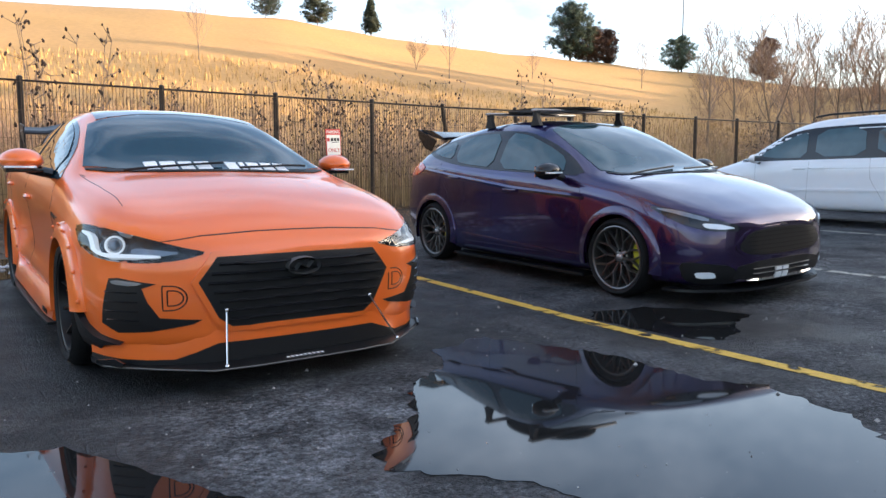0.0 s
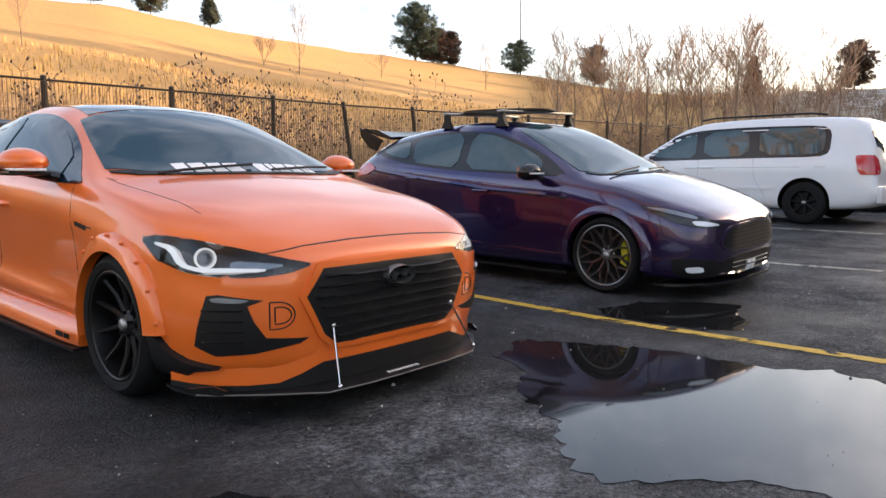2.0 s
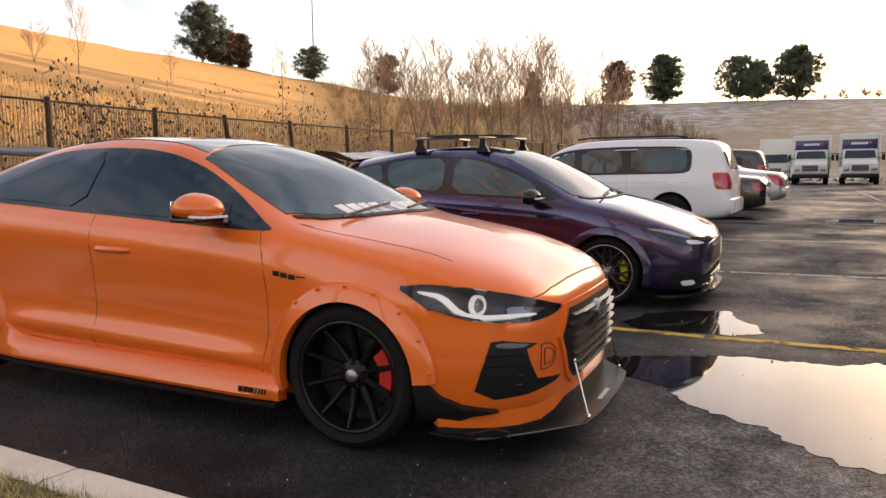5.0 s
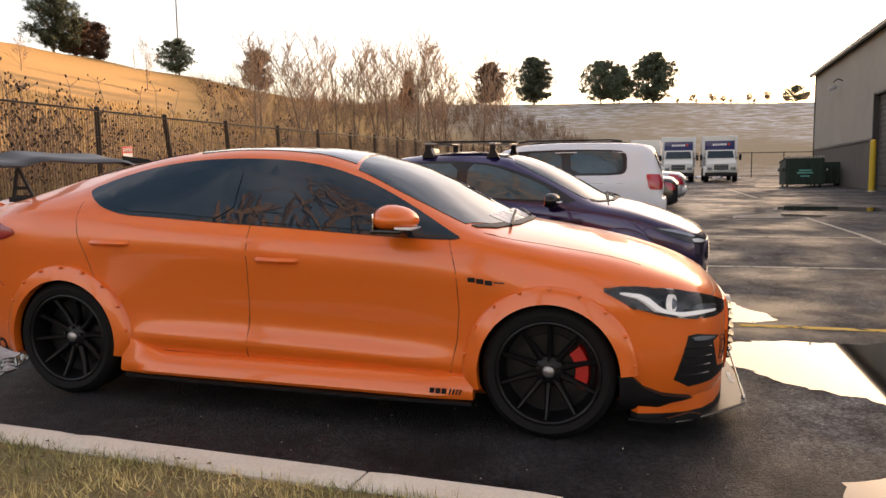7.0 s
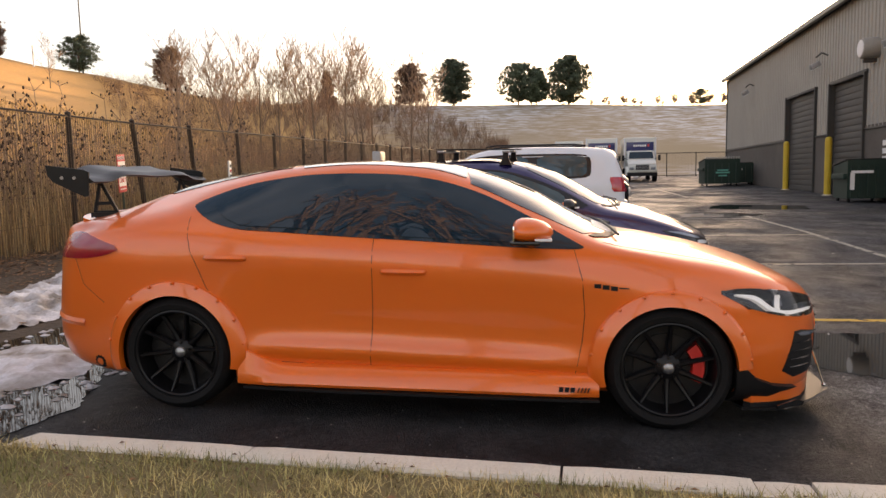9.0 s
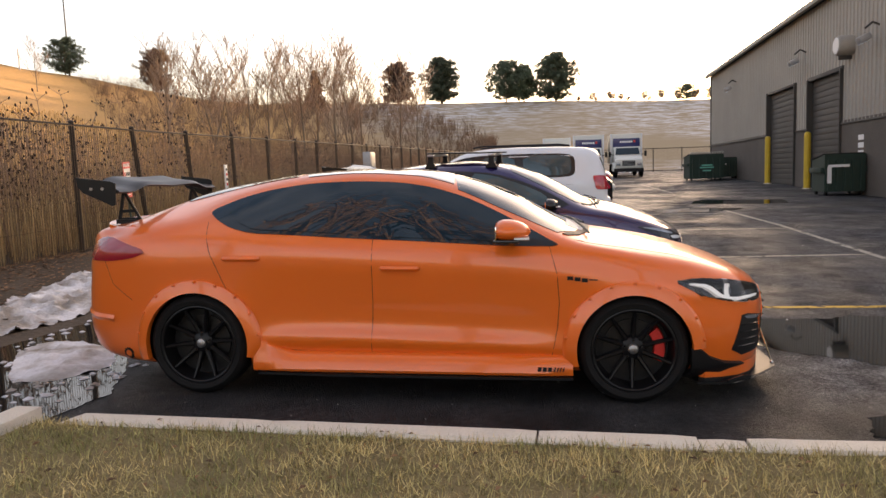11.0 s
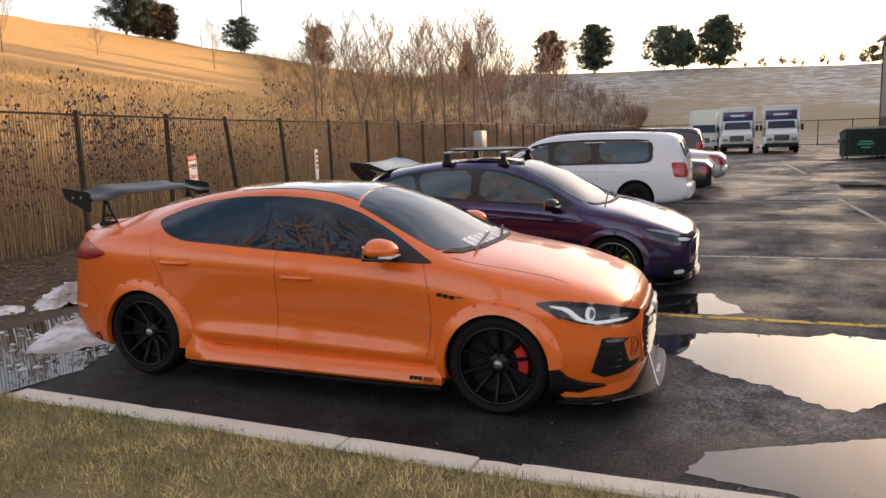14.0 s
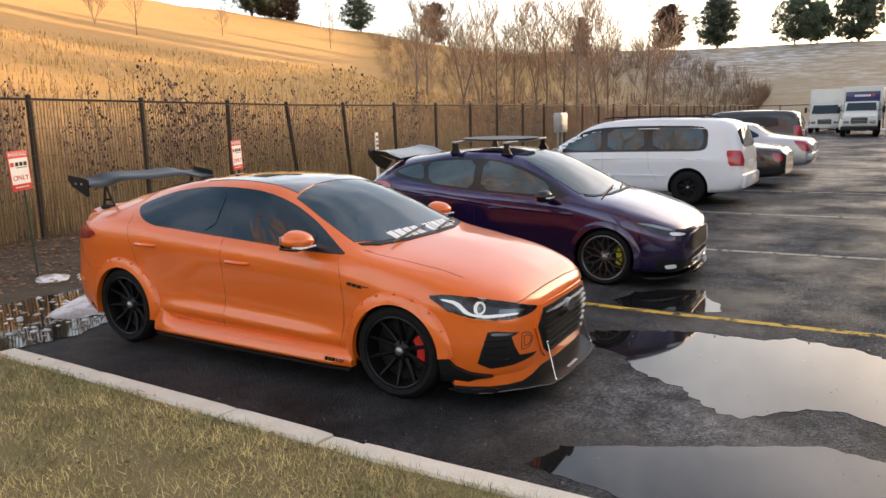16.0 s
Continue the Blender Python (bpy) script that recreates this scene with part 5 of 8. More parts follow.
F_TABLE = [
    (2.10, 0.20, 0.20, 0.30, 0.24, 0.38, 0.38, 0.36, 0.49, 0.32, 0.555, 0.28, 0.585, 0.597, 0.60),
    (2.05, 0.17, 0.44, 0.56, 0.21, 0.62, 0.38, 0.59, 0.525, 0.54, 0.605, 0.42, 0.64, 0.652, 0.657),
    (1.90, 0.15, 0.62, 0.76, 0.19, 0.80, 0.40, 0.775, 0.575, 0.70, 0.68, 0.55, 0.712, 0.728, 0.735),
    (1.65, 0.15, 0.72, 0.85, 0.20, 0.885, 0.42, 0.87, 0.65, 0.80, 0.765, 0.62, 0.802, 0.825, 0.835),
    (1.324, 0.15, 0.74, 0.88, 0.20, 0.91, 0.44, 0.89, 0.72, 0.84, 0.845, 0.66, 0.895, 0.92, 0.935),
    (1.05, 0.15, 0.75, 0.88, 0.21, 0.905, 0.45, 0.895, 0.76, 0.85, 0.89, 0.69, 0.945, 0.975, 0.99),
    (0.75, 0.15, 0.75, 0.88, 0.21, 0.90, 0.45, 0.90, 0.79, 0.86, 0.93, 0.70, 1.06, 1.13, 1.15),
    (0.40, 0.15, 0.75, 0.88, 0.21, 0.90, 0.45, 0.90, 0.81, 0.86, 0.955, 0.655, 1.22, 1.30, 1.32),
    (0.05, 0.15, 0.75, 0.88, 0.21, 0.90, 0.45, 0.90, 0.83, 0.86, 0.975, 0.62, 1.345, 1.41, 1.425),
    (-0.40, 0.15, 0.75, 0.88, 0.21, 0.90, 0.45, 0.90, 0.85, 0.86, 1.0, 0.605, 1.39, 1.452, 1.465),
    (-0.85, 0.15, 0.75, 0.88, 0.21, 0.905, 0.46, 0.90, 0.88, 0.86, 1.03, 0.595, 1.37, 1.43, 1.445),
    (-1.324, 0.15, 0.74, 0.88, 0.21, 0.91, 0.47, 0.895, 0.91, 0.845, 1.07, 0.58, 1.32, 1.375, 1.39),
    (-1.65, 0.16, 0.72, 0.86, 0.22, 0.90, 0.47, 0.875, 0.92, 0.81, 1.09, 0.565, 1.27, 1.325, 1.34),
    (-1.90, 0.18, 0.66, 0.80, 0.24, 0.86, 0.48, 0.83, 0.90, 0.755, 1.05, 0.54, 1.17, 1.235, 1.25),
    (-2.08, 0.21, 0.58, 0.72, 0.28, 0.80, 0.50, 0.76, 0.84, 0.69, 0.97, 0.51, 1.05, 1.09, 1.10),
    (-2.22, 0.28, 0.50, 0.60, 0.34, 0.68, 0.52, 0.65, 0.72, 0.60, 0.82, 0.46, 0.87, 0.89, 0.895),
]
GREYGLASS = mat("grey_car_glass", (0.034, 0.070, 0.082), 0.03, spec=0.65, vary=0.35, vscale=5)
focus = empty("hatchback_car", on_lot(5.035, 5.30, (0.022, -1)), "metallic dark purple hatchback with roof bars and rear spoiler", "car")
f_sides = [
    ("window_trim", [(-1.72, 1.17), (-1.45, 1.27), (-1.0, 1.345), (-0.5, 1.365), (-0.05, 1.335), (0.30, 1.23), (0.62, 1.09), (0.86, 0.945), (0.3, 0.96), (-0.4, 0.985), (-1.0, 1.03), (-1.5, 1.11)], GLOSSBLK, 0.004, ""),
    ("quarter_window", [(-1.60, 1.17), (-1.42, 1.235), (-1.22, 1.28), (-1.10, 1.09), (-1.35, 1.115)], GREYGLASS, 0.009, ""),
    ("rear_door_window", [(-1.14, 1.285), (-0.85, 1.325), (-0.44, 1.335), (-0.40, 1.005), (-0.75, 1.03), (-1.02, 1.06)], GREYGLASS, 0.009, ""),
    ("front_door_window", [(-0.32, 1.335), (-0.05, 1.305), (0.28, 1.20), (0.55, 1.085), (0.60, 0.965), (0.2, 0.98), (-0.30, 1.0)], GREYGLASS, 0.009, ""),
]
f_tops = [
    ("windscreen", [(1.16, 0.0), (1.13, 0.35), (1.03, 0.60), (0.90, 0.715), (0.5, 0.645), (0.16, 0.575), (0.09, 0.3), (0.08, 0.0)], GREYGLASS, 0.005, "clear windscreen reflecting pale sky"),
    ("cowl", [(1.20, 0.0), (1.17, 0.36), (1.06, 0.63), (0.98, 0.70), (0.95, 0.70), (1.03, 0.60), (1.13, 0.35), (1.16, 0.0)], BLACK, 0.006, ""),
]
f_fronts = [
    ("grille_frame", [(-0.56, 0.435), (-0.43, 0.560), (-0.2, 0.580), (0.2, 0.580), (0.43, 0.560), (0.56, 0.435), (0.43, 0.360), (0, 0.345), (-0.43, 0.360)], PURPLE, 0.010, "", 0),
    ("grille", [(-0.53, 0.435), (-0.41, 0.545), (-0.2, 0.565), (0.2, 0.565), (0.41, 0.545), (0.53, 0.435), (0.41, 0.375), (0, 0.36), (-0.41, 0.375)], BLACK, 0.013, "black honeycomb hexagonal grille", 0),
    ("lower_grille", [(-0.50, 0.325), (0.50, 0.325), (0.56, 0.185), (-0.56, 0.185)], BLACK, 0.008, "black lower intake with bars", 0),
    ("badge", [(-0.045, 0.580), (-0.025, 0.592), (0.025, 0.592), (0.045, 0.580), (0.025, 0.568), (-0.025, 0.568)], RIMGREY, 0.006, "small oval badge", 0),
    ("headlamp", [(1.54, 0.87, 0.735), (1.74, 0.80, 0.712), (1.92, 0.66, 0.655), (2.05, 0.44, 0.582), (2.03, 0.48, 0.555), (1.93, 0.66, 0.560), (1.80, 0.78, 0.600), (1.66, 0.845, 0.668)], LAMPDARK, 0.008, "slim dark headlamp", 45),
    # pale strip stands in for sky reflected along the headlamp's top
    ("lamp_strip", [(1.60, 0.855, 0.720), (1.75, 0.79, 0.703), (1.92, 0.66, 0.645), (1.91, 0.665, 0.622), (1.76, 0.79, 0.672), (1.64, 0.845, 0.702)], LAMPCLEAR, 0.013, "pale strip in place of sky reflected along the lamp's top", 45),
    ("lamp_reflector", [(1.88, 0.70, 0.615), (1.96, 0.60, 0.608), (2.02, 0.49, 0.578), (1.97, 0.585, 0.570), (1.90, 0.68, 0.580)], LAMPWHITE, 0.013, "", 45),
    ("fog_surround", [(1.80, 0.83, 0.33), (1.90, 0.74, 0.335), (2.03, 0.52, 0.31), (2.05, 0.47, 0.18), (1.90, 0.72, 0.17), (1.82, 0.80, 0.20)], BLACK, 0.006, "black fog lamp recess", 45),
    ("fog_lamp", [(1.87, 0.755, 0.262), (1.96, 0.655, 0.268), (1.97, 0.63, 0.225), (1.89, 0.735, 0.22)], LAMPWHITE, 0.014, "clear fog lamp", 45),
    ("tail_lamp", [(-1.58, 0.88, 1.0), (-1.75, 0.86, 1.06), (-1.95, 0.78, 1.02), (-2.05, 0.70, 0.93), (-1.92, 0.80, 0.90), (-1.72, 0.88, 0.93)], PINKLAMP, 0.010, "bright red tail lamp", 135),
]
f_shell = build_car(focus, F_TABLE, PURPLE, 0.312, (1.268, -1.38), 0.925, 0.250, RIMGREY, "mesh", f_sides, f_tops, f_fronts, caliper=YELCAL, well_r=0.345,
                    seams=([(0.82, 0.93), (0.86, 0.75), (0.84, 0.5), (0.78, 0.28)], [(-0.36, 0.98), (-0.36, 0.6), (-0.34, 0.27), (0.78, 0.27)], [(-1.28, 1.06), (-1.2, 0.85), (-1.0, 0.6), (-0.9, 0.35), (-0.8, 0.27), (-0.34, 0.27)]),
                    handles=((-0.06, 0.80), (-0.98, 0.90)), tyre_w=0.235, flares=(0.345, 0.415, 0.925))
for s in (-1, 1):
    part("flank_crease", f_shell.line([(x if s < 0 else -x, z) for x, z in [(-1.7, 0.99), (-0.9, 0.905), (0.0, 0.82), (0.9, 0.775)]], 90 * s, width=0.05, out=0.007), PURPLE, focus)
    part("sill_crease", f_shell.line([(x if s < 0 else -x, z) for x, z in [(-0.85, 0.33), (0.0, 0.30), (0.8, 0.27)]], 90 * s, width=0.05, out=0.006), PURPLE, focus)
door_mirror(focus, 0.60, 0.90, 0.985, GLOSSBLK, 0.128)
for s in (-1, 1):
    part("repeater", box((0.68, s * 1.04, 0.975), (0.07, 0.15, 0.014), bevel=0.004), LAMPWHITE, focus, "pale mirror indicator strip")
for k in range(6):
    part("grille_bar", f_shell.line([(-0.44 + 0.02 * abs(k - 3), 0.385 + 0.03 * k), (0, 0.375 + 0.033 * k), (0.44 - 0.02 * abs(k - 3), 0.385 + 0.03 * k)], 0, width=0.010, out=0.020), GLOSSBLK, focus)
part("chrome_strip", f_shell.line([(-0.42, 0.195), (-0.2, 0.185), (0.2, 0.185), (0.42, 0.195)], 0, width=0.018, out=0.020), CHROME, focus)
for k in range(2):
    part("grille_bar", f_shell.line([(-0.36, 0.235 + 0.035 * k), (0, 0.228 + 0.035 * k), (0.36, 0.235 + 0.035 * k)], 0, width=0.012, out=0.018), STEEL, focus)
for k in range(4):
    part("plate_bar", f_shell.skin([(-0.10 + (k % 2) * 0.09, 0.262 - 0.04 * (k // 2)), (-0.03 + (k % 2) * 0.09, 0.262 - 0.04 * (k // 2)), (-0.03 + (k % 2) * 0.09, 0.238 - 0.04 * (k // 2)), (-0.10 + (k % 2) * 0.09, 0.238 - 0.04 * (k // 2))], 0, out=0.022, depth=0.004, smooth=0), LETTER, focus)
b = bmesh.new()
fl_plan = [(2.15, 0.0), (2.14, 0.3), (2.07, 0.56), (1.93, 0.78), (1.80, 0.88), (1.70, 0.88), (1.70, 0.0)]
fl_plan = fl_plan + [(x, -y) for x, y in fl_plan[-2:0:-1]]
prism(b, fl_plan, 0.115, 0.135, "xy")
part("front_lip", b, GLOSSBLK, focus)
for s in (-1, 1):
    b = bmesh.new()
    prism(b, [(-0.93, s * 0.80), (0.94, s * 0.80), (0.94, s * 0.95), (-0.93, s * 0.95)], 0.125, 0.15, "xy")
    part("side_skirt", b, GLOSSBLK, focus)
for (a, c) in (((1.13, -0.60), (1.06, 0.0)), ((1.14, 0.05), (1.02, 0.55))):
    d, ua, va = f_shell.frame_of(0, 89.9)
    pts = []
    for k in range(9):
        q = Vector((a[0] + (c[0] - a[0]) * k / 8, a[1] + (c[1] - a[1]) * k / 8, 0))
        h, n = f_shell.hit(q.dot(ua), q.dot(va), (d, ua, va))
        pts.append(h + n * 0.022)
    b = bmesh.new()
    for p, q in zip(pts, pts[1:]):
        tube(b, p, q, 0.009, n=6)
    part("wiper", b, BLACK, focus)
# roof spoiler with end plates
b = bmesh.new()
rows = []
for k in range(17):
    y = -0.60 + 1.2 * k / 16
    e = 0.03 * (abs(y) / 0.6) ** 3
    rows.append([b.verts.new((-1.62, y, 1.345 - e * 0.5)), b.verts.new((-1.85, y, 1.385 + e)), b.verts.new((-2.08, y, 1.41 + e)), b.verts.new((-2.10, y, 1.395 + e)), b.verts.new((-1.85, y, 1.345)), b.verts.new((-1.64, y, 1.305))])
for a, c in zip(rows, rows[1:]):
    for k in range(6):
        b.faces.new((a[k], a[(k + 1) % 6], c[(k + 1) % 6], c[k]))
b.faces.new(rows[0])
b.faces.new(rows[-1][::-1])
bmesh.ops.recalc_face_normals(b, faces=b.faces)
spoiler = part("roof_spoiler", b, GLOSSBLK, focus, "gloss black roof spoiler")
for s in (-1, 1):
    b = bmesh.new()
    prism(b, [(-1.74, 1.30), (-2.13, 1.45), (-2.12, 1.36), (-1.98, 1.22), (-1.85, 1.18)], s * 0.62 - 0.008, s * 0.62 + 0.008, "xz")
    part("end_plate", b, GLOSSBLK, spoiler)
# roof rack: feet, two cross bars and an oval board across them
rack = new("roof_rack")
rack.parent = focus
tagged(rack, "black roof bars carrying a flat dark board")
for x in (-0.08, -0.80):
    b = bmesh.new()
    add_box(b, (x, 0, 1.545), (0.075, 1.20, 0.024), bevel=0.010)
    part("cross_bar", b, STEEL, rack)
    for s in (-1, 1):
        b = bmesh.new()
        prism(b, [(x - 0.07, 1.40), (x + 0.07, 1.40), (x + 0.03, 1.47), (x + 0.03, 1.535), (x - 0.03, 1.535), (x - 0.03, 1.47)], s * 0.56 - 0.022, s * 0.56 + 0.022, "xz")
        part("rack_foot", b, BLACK, rack)
b = bmesh.new()
prism(b, [(-0.44 + 0.50 * math.cos(a), 0.0 + 0.46 * math.sin(a)) for a in [k * math.pi / 18 for k in range(36)]], 1.562, 1.578, "xy")
part("roof_board", b, CARBON, rack)

# ---- the white people carrier ----
V_TABLE = [
    (2.36, 0.30, 0.30, 0.40, 0.34, 0.50, 0.46, 0.47, 0.60, 0.42, 0.68, 0.36, 0.71, 0.72, 0.725),
    (2.28, 0.24, 0.56, 0.68, 0.29, 0.74, 0.46, 0.70, 0.64, 0.64, 0.74, 0.52, 0.79, 0.805, 0.81),
    (2.05, 0.22, 0.70, 0.82, 0.28, 0.86, 0.46, 0.835, 0.68, 0.77, 0.81, 0.62, 0.87, 0.89, 0.90),
    (1.75, 0.22, 0.74, 0.85, 0.28, 0.885, 0.46, 0.87, 0.72, 0.82, 0.88, 0.66, 0.945, 0.97, 0.98),
    (1.42, 0.22, 0.75, 0.86, 0.28, 0.895, 0.48, 0.885, 0.76, 0.84, 0.93, 0.70, 1.05, 1.09, 1.10),
    (1.05, 0.22, 0.75, 0.86, 0.28, 0.895, 0.48, 0.89, 0.80, 0.855, 0.965, 0.72, 1.24, 1.29, 1.305),
    (0.60, 0.22, 0.75, 0.86, 0.28, 0.895, 0.48, 0.89, 0.82, 0.86, 0.985, 0.70, 1.46, 1.52, 1.535),
    (0.20, 0.22, 0.75, 0.86, 0.28, 0.895, 0.48, 0.89, 0.83, 0.86, 0.99, 0.69, 1.54, 1.61, 1.625),
    (-0.60, 0.22, 0.75, 0.86, 0.28, 0.895, 0.48, 0.89, 0.84, 0.86, 1.0, 0.69, 1.57, 1.64, 1.655),
    (-1.40, 0.22, 0.75, 0.86, 0.28, 0.895, 0.48, 0.89, 0.85, 0.855, 1.01, 0.685, 1.56, 1.63, 1.645),
    (-1.95, 0.24, 0.74, 0.85, 0.30, 0.885, 0.50, 0.875, 0.86, 0.84, 1.01, 0.67, 1.53, 1.60, 1.615),
    (-2.18, 0.26, 0.70, 0.83, 0.32, 0.87, 0.52, 0.855, 0.86, 0.82, 1.01, 0.64, 1.42, 1.53, 1.55),
    (-2.30, 0.28, 0.66, 0.81, 0.34, 0.85, 0.52, 0.82, 0.84, 0.78, 1.0, 0.62, 1.22, 1.27, 1.28),
    (-2.38, 0.32, 0.62, 0.78, 0.38, 0.82, 0.52, 0.76, 0.70, 0.74, 0.85, 0.60, 0.93, 0.95, 0.96),
]
v_sides = [
    ("front_door_window", [(1.16, 1.06), (0.92, 1.21), (0.58, 1.37), (0.36, 1.43), (0.34, 1.03), (0.8, 1.02)], GREYGLASS, 0.006, "clear front door glass"),
    ("sliding_door_window", [(0.22, 1.44), (-0.50, 1.475), (-0.56, 1.05), (0.20, 1.035)], GREYGLASS, 0.006, ""),
    ("rear_side_window", [(-0.68, 1.475), (-1.55, 1.46), (-1.66, 1.38), (-1.66, 1.12), (-1.55, 1.06), (-0.72, 1.055)], GREYGLASS, 0.006, ""),
    ("quarter_glass", [(1.60, 0.985), (1.30, 1.10), (1.22, 1.03)], GREYGLASS, 0.006, ""),
    ("side_moulding", [(1.55, 0.545), (-0.98, 0.565), (-0.98, 0.52), (1.55, 0.50)], WHITE, 0.014, ""),
    ("fuel_flap", [(-1.34, 0.90), (-1.56, 0.90), (-1.56, 0.74), (-1.34, 0.74)], WHITE, 0.005, ""),
]
v_trim = [("window_trim", [(1.66, 0.965), (1.25, 1.18), (0.90, 1.34), (0.55, 1.45), (0.2, 1.49), (-0.6, 1.51), (-1.60, 1.495), (-1.74, 1.40), (-1.74, 1.08), (-1.6, 1.02), (-0.6, 1.01), (0.8, 0.985)], GLOSSBLK, 0.002, "")]
v_tops = [("windscreen", [(1.72, 0.0), (1.68, 0.35), (1.55, 0.62), (1.45, 0.67), (0.95, 0.67), (0.66, 0.64), (0.60, 0.3), (0.58, 0.0)], GREYGLASS, 0.005, "")]
v_fronts = [
    ("tail_lamp", [(-2.10, 0.85, 1.03), (-2.20, 0.83, 1.04), (-2.34, 0.72, 1.03), (-2.38, 0.66, 0.76), (-2.28, 0.80, 0.75), (-2.14, 0.87, 0.76)], PINKLAMP, 0.010, "red rear lamp cluster", 135),
    ("tailgate_window", [(-0.60, 1.46), (0.60, 1.46), (0.66, 1.09), (-0.66, 1.09)], DARKGLASS, 0.008, "dark tailgate glass", 180),
    ("plate_recess", [(-0.28, 0.84), (0.28, 0.84), (0.28, 0.68), (-0.28, 0.68)], LETTER, 0.008, "", 180),
    ("headlamp", [(1.95, 0.84, 0.78), (2.2, 0.68, 0.77), (2.27, 0.55, 0.70), (2.15, 0.74, 0.63), (1.98, 0.84, 0.66)], LAMPCLEAR, 0.008, "", 45),
]
van = empty("minivan_car", on_lot(11.62, 6.12, (0.0, 1)), "white older minivan with black alloy wheels, backed out of its bay", "car")
v_shell = build_car(van, V_TABLE, WHITE, 0.325, (1.415, -1.415), 0.885, 0.20, RIMBLK, "van", v_trim + v_sides, v_tops, v_fronts, well_r=0.375,
                    seams=([(1.2, 0.99), (1.18, 0.7), (1.1, 0.32)], [(0.28, 1.0), (0.28, 0.6), (0.3, 0.30)], [(-0.63, 1.02), (-0.66, 0.7), (-0.85, 0.4)], [(0.28, 0.86), (-1.7, 0.87)]), handles=((0.42, 0.86), (0.12, 0.865)), tyre_w=0.21)
door_mirror(van, 1.12, 0.90, 1.02, WHITE, 0.10)
for s in (-1, 1):
    b = bmesh.new()
    pts = [Vector((0.35 - 0.22 * k, s * (0.60 + 0.004 * k), 1.655 + 0.03 * min(1, min(k, 9 - k)))) for k in range(10)]
    for p, q in zip(pts, pts[1:]):
        tube(b, p, q, 0.016, n=8)
    part("roof_rail", b, BLACK, van)
b = bmesh.new()
add_box(b, (-2.36, 0, 0.46), (0.18, 1.52, 0.26), bevel=0.06)
part("rear_bumper", b, WHITE, van)

# ---- cars further along the row ----
S_TABLE = [
    (2.45, 0.28, 0.40, 0.50, 0.32, 0.60, 0.46, 0.57, 0.58, 0.52, 0.64, 0.42, 0.67, 0.68, 0.685),
    (2.30, 0.24, 0.62, 0.76, 0.29, 0.82, 0.46, 0.79, 0.62, 0.72, 0.71, 0.58, 0.75, 0.765, 0.77),
    (1.50, 0.22, 0.76, 0.87, 0.28, 0.91, 0.46, 0.90, 0.72, 0.85, 0.83, 0.68, 0.89, 0.91, 0.92),
    (0.95, 0.22, 0.77, 0.88, 0.28, 0.915, 0.46, 0.905, 0.76, 0.87, 0.89, 0.72, 0.98, 1.02, 1.03),
    (0.35, 0.22, 0.77, 0.88, 0.28, 0.915, 0.46, 0.905, 0.78, 0.87, 0.92, 0.64, 1.28, 1.35, 1.365),
    (-0.35, 0.22, 0.77, 0.88, 0.28, 0.915, 0.46, 0.905, 0.79, 0.87, 0.93, 0.61, 1.37, 1.43, 1.445),
    (-1.00, 0.22, 0.77, 0.88, 0.28, 0.915, 0.46, 0.905, 0.80, 0.87, 0.94, 0.61, 1.31, 1.38, 1.395),
    (-1.55, 0.22, 0.76, 0.88, 0.28, 0.915, 0.48, 0.90, 0.82, 0.86, 0.95, 0.68, 1.04, 1.09, 1.10),
    (-2.00, 0.24, 0.74, 0.86, 0.30, 0.90, 0.48, 0.88, 0.82, 0.82, 0.945, 0.66, 1.0, 1.02, 1.03),
    (-2.45, 0.28, 0.66, 0.80, 0.34, 0.84, 0.50, 0.82, 0.76, 0.76, 0.90, 0.60, 0.955, 0.97, 0.975),
    (-2.60, 0.34, 0.56, 0.70, 0.40, 0.74, 0.52, 0.72, 0.66, 0.68, 0.78, 0.55, 0.83, 0.845, 0.85),
]
s_sides = [("window_trim", [(0.75, 0.95), (0.30, 1.25), (-0.30, 1.32), (-0.95, 1.28), (-1.35, 1.05), (-1.0, 0.985), (0.2, 0.965)], DARKGLASS, 0.006, "dark side glass")]
s_tops = [("windscreen", [(1.02, 0.0), (0.98, 0.4), (0.85, 0.68), (0.42, 0.60), (0.36, 0.3), (0.35, 0.0)], DARKGLASS, 0.005, ""),
          ("rear_window", [(-1.02, 0.0), (-1.04, 0.4), (-1.08, 0.56), (-1.48, 0.62), (-1.54, 0.3), (-1.55, 0.0)], DARKGLASS, 0.005, "")]
s_fronts = [("tail_lamp", [(-2.18, 0.88, 0.93), (-2.32, 0.84, 0.92), (-2.45, 0.78, 0.89), (-2.52, 0.72, 0.66), (-2.44, 0.80, 0.64), (-2.36, 0.85, 0.66)], PINKLAMP, 0.010, "red tail lamp", 135),
            ("plate_panel", [(-0.35, 0.80), (0.35, 0.80), (0.35, 0.64), (-0.35, 0.64)], LETTER, 0.008, "", 180),
            ("reversing_lamp", [(-0.68, 0.80), (-0.38, 0.80), (-0.38, 0.68), (-0.68, 0.68)], LAMPCLEAR, 0.008, "", 180)]
silver = empty("sedan_car", on_lot(18.75, 5.85, (0.0, 1)), "silver full-size sedan with tall red tail lamps", "car")
build_car(silver, S_TABLE, SILVER, 0.33, (1.45, -1.45), 0.90, 0.20, STEEL, "steel", s_sides, s_tops, s_fronts, well_r=0.37, handles=((0.1, 0.82), (-0.85, 0.83)))
b = bmesh.new()
add_box(b, (-2.55, 0, 0.50), (0.20, 1.62, 0.20), bevel=0.05)
part("rear_bumper", b, SILVER, silver)
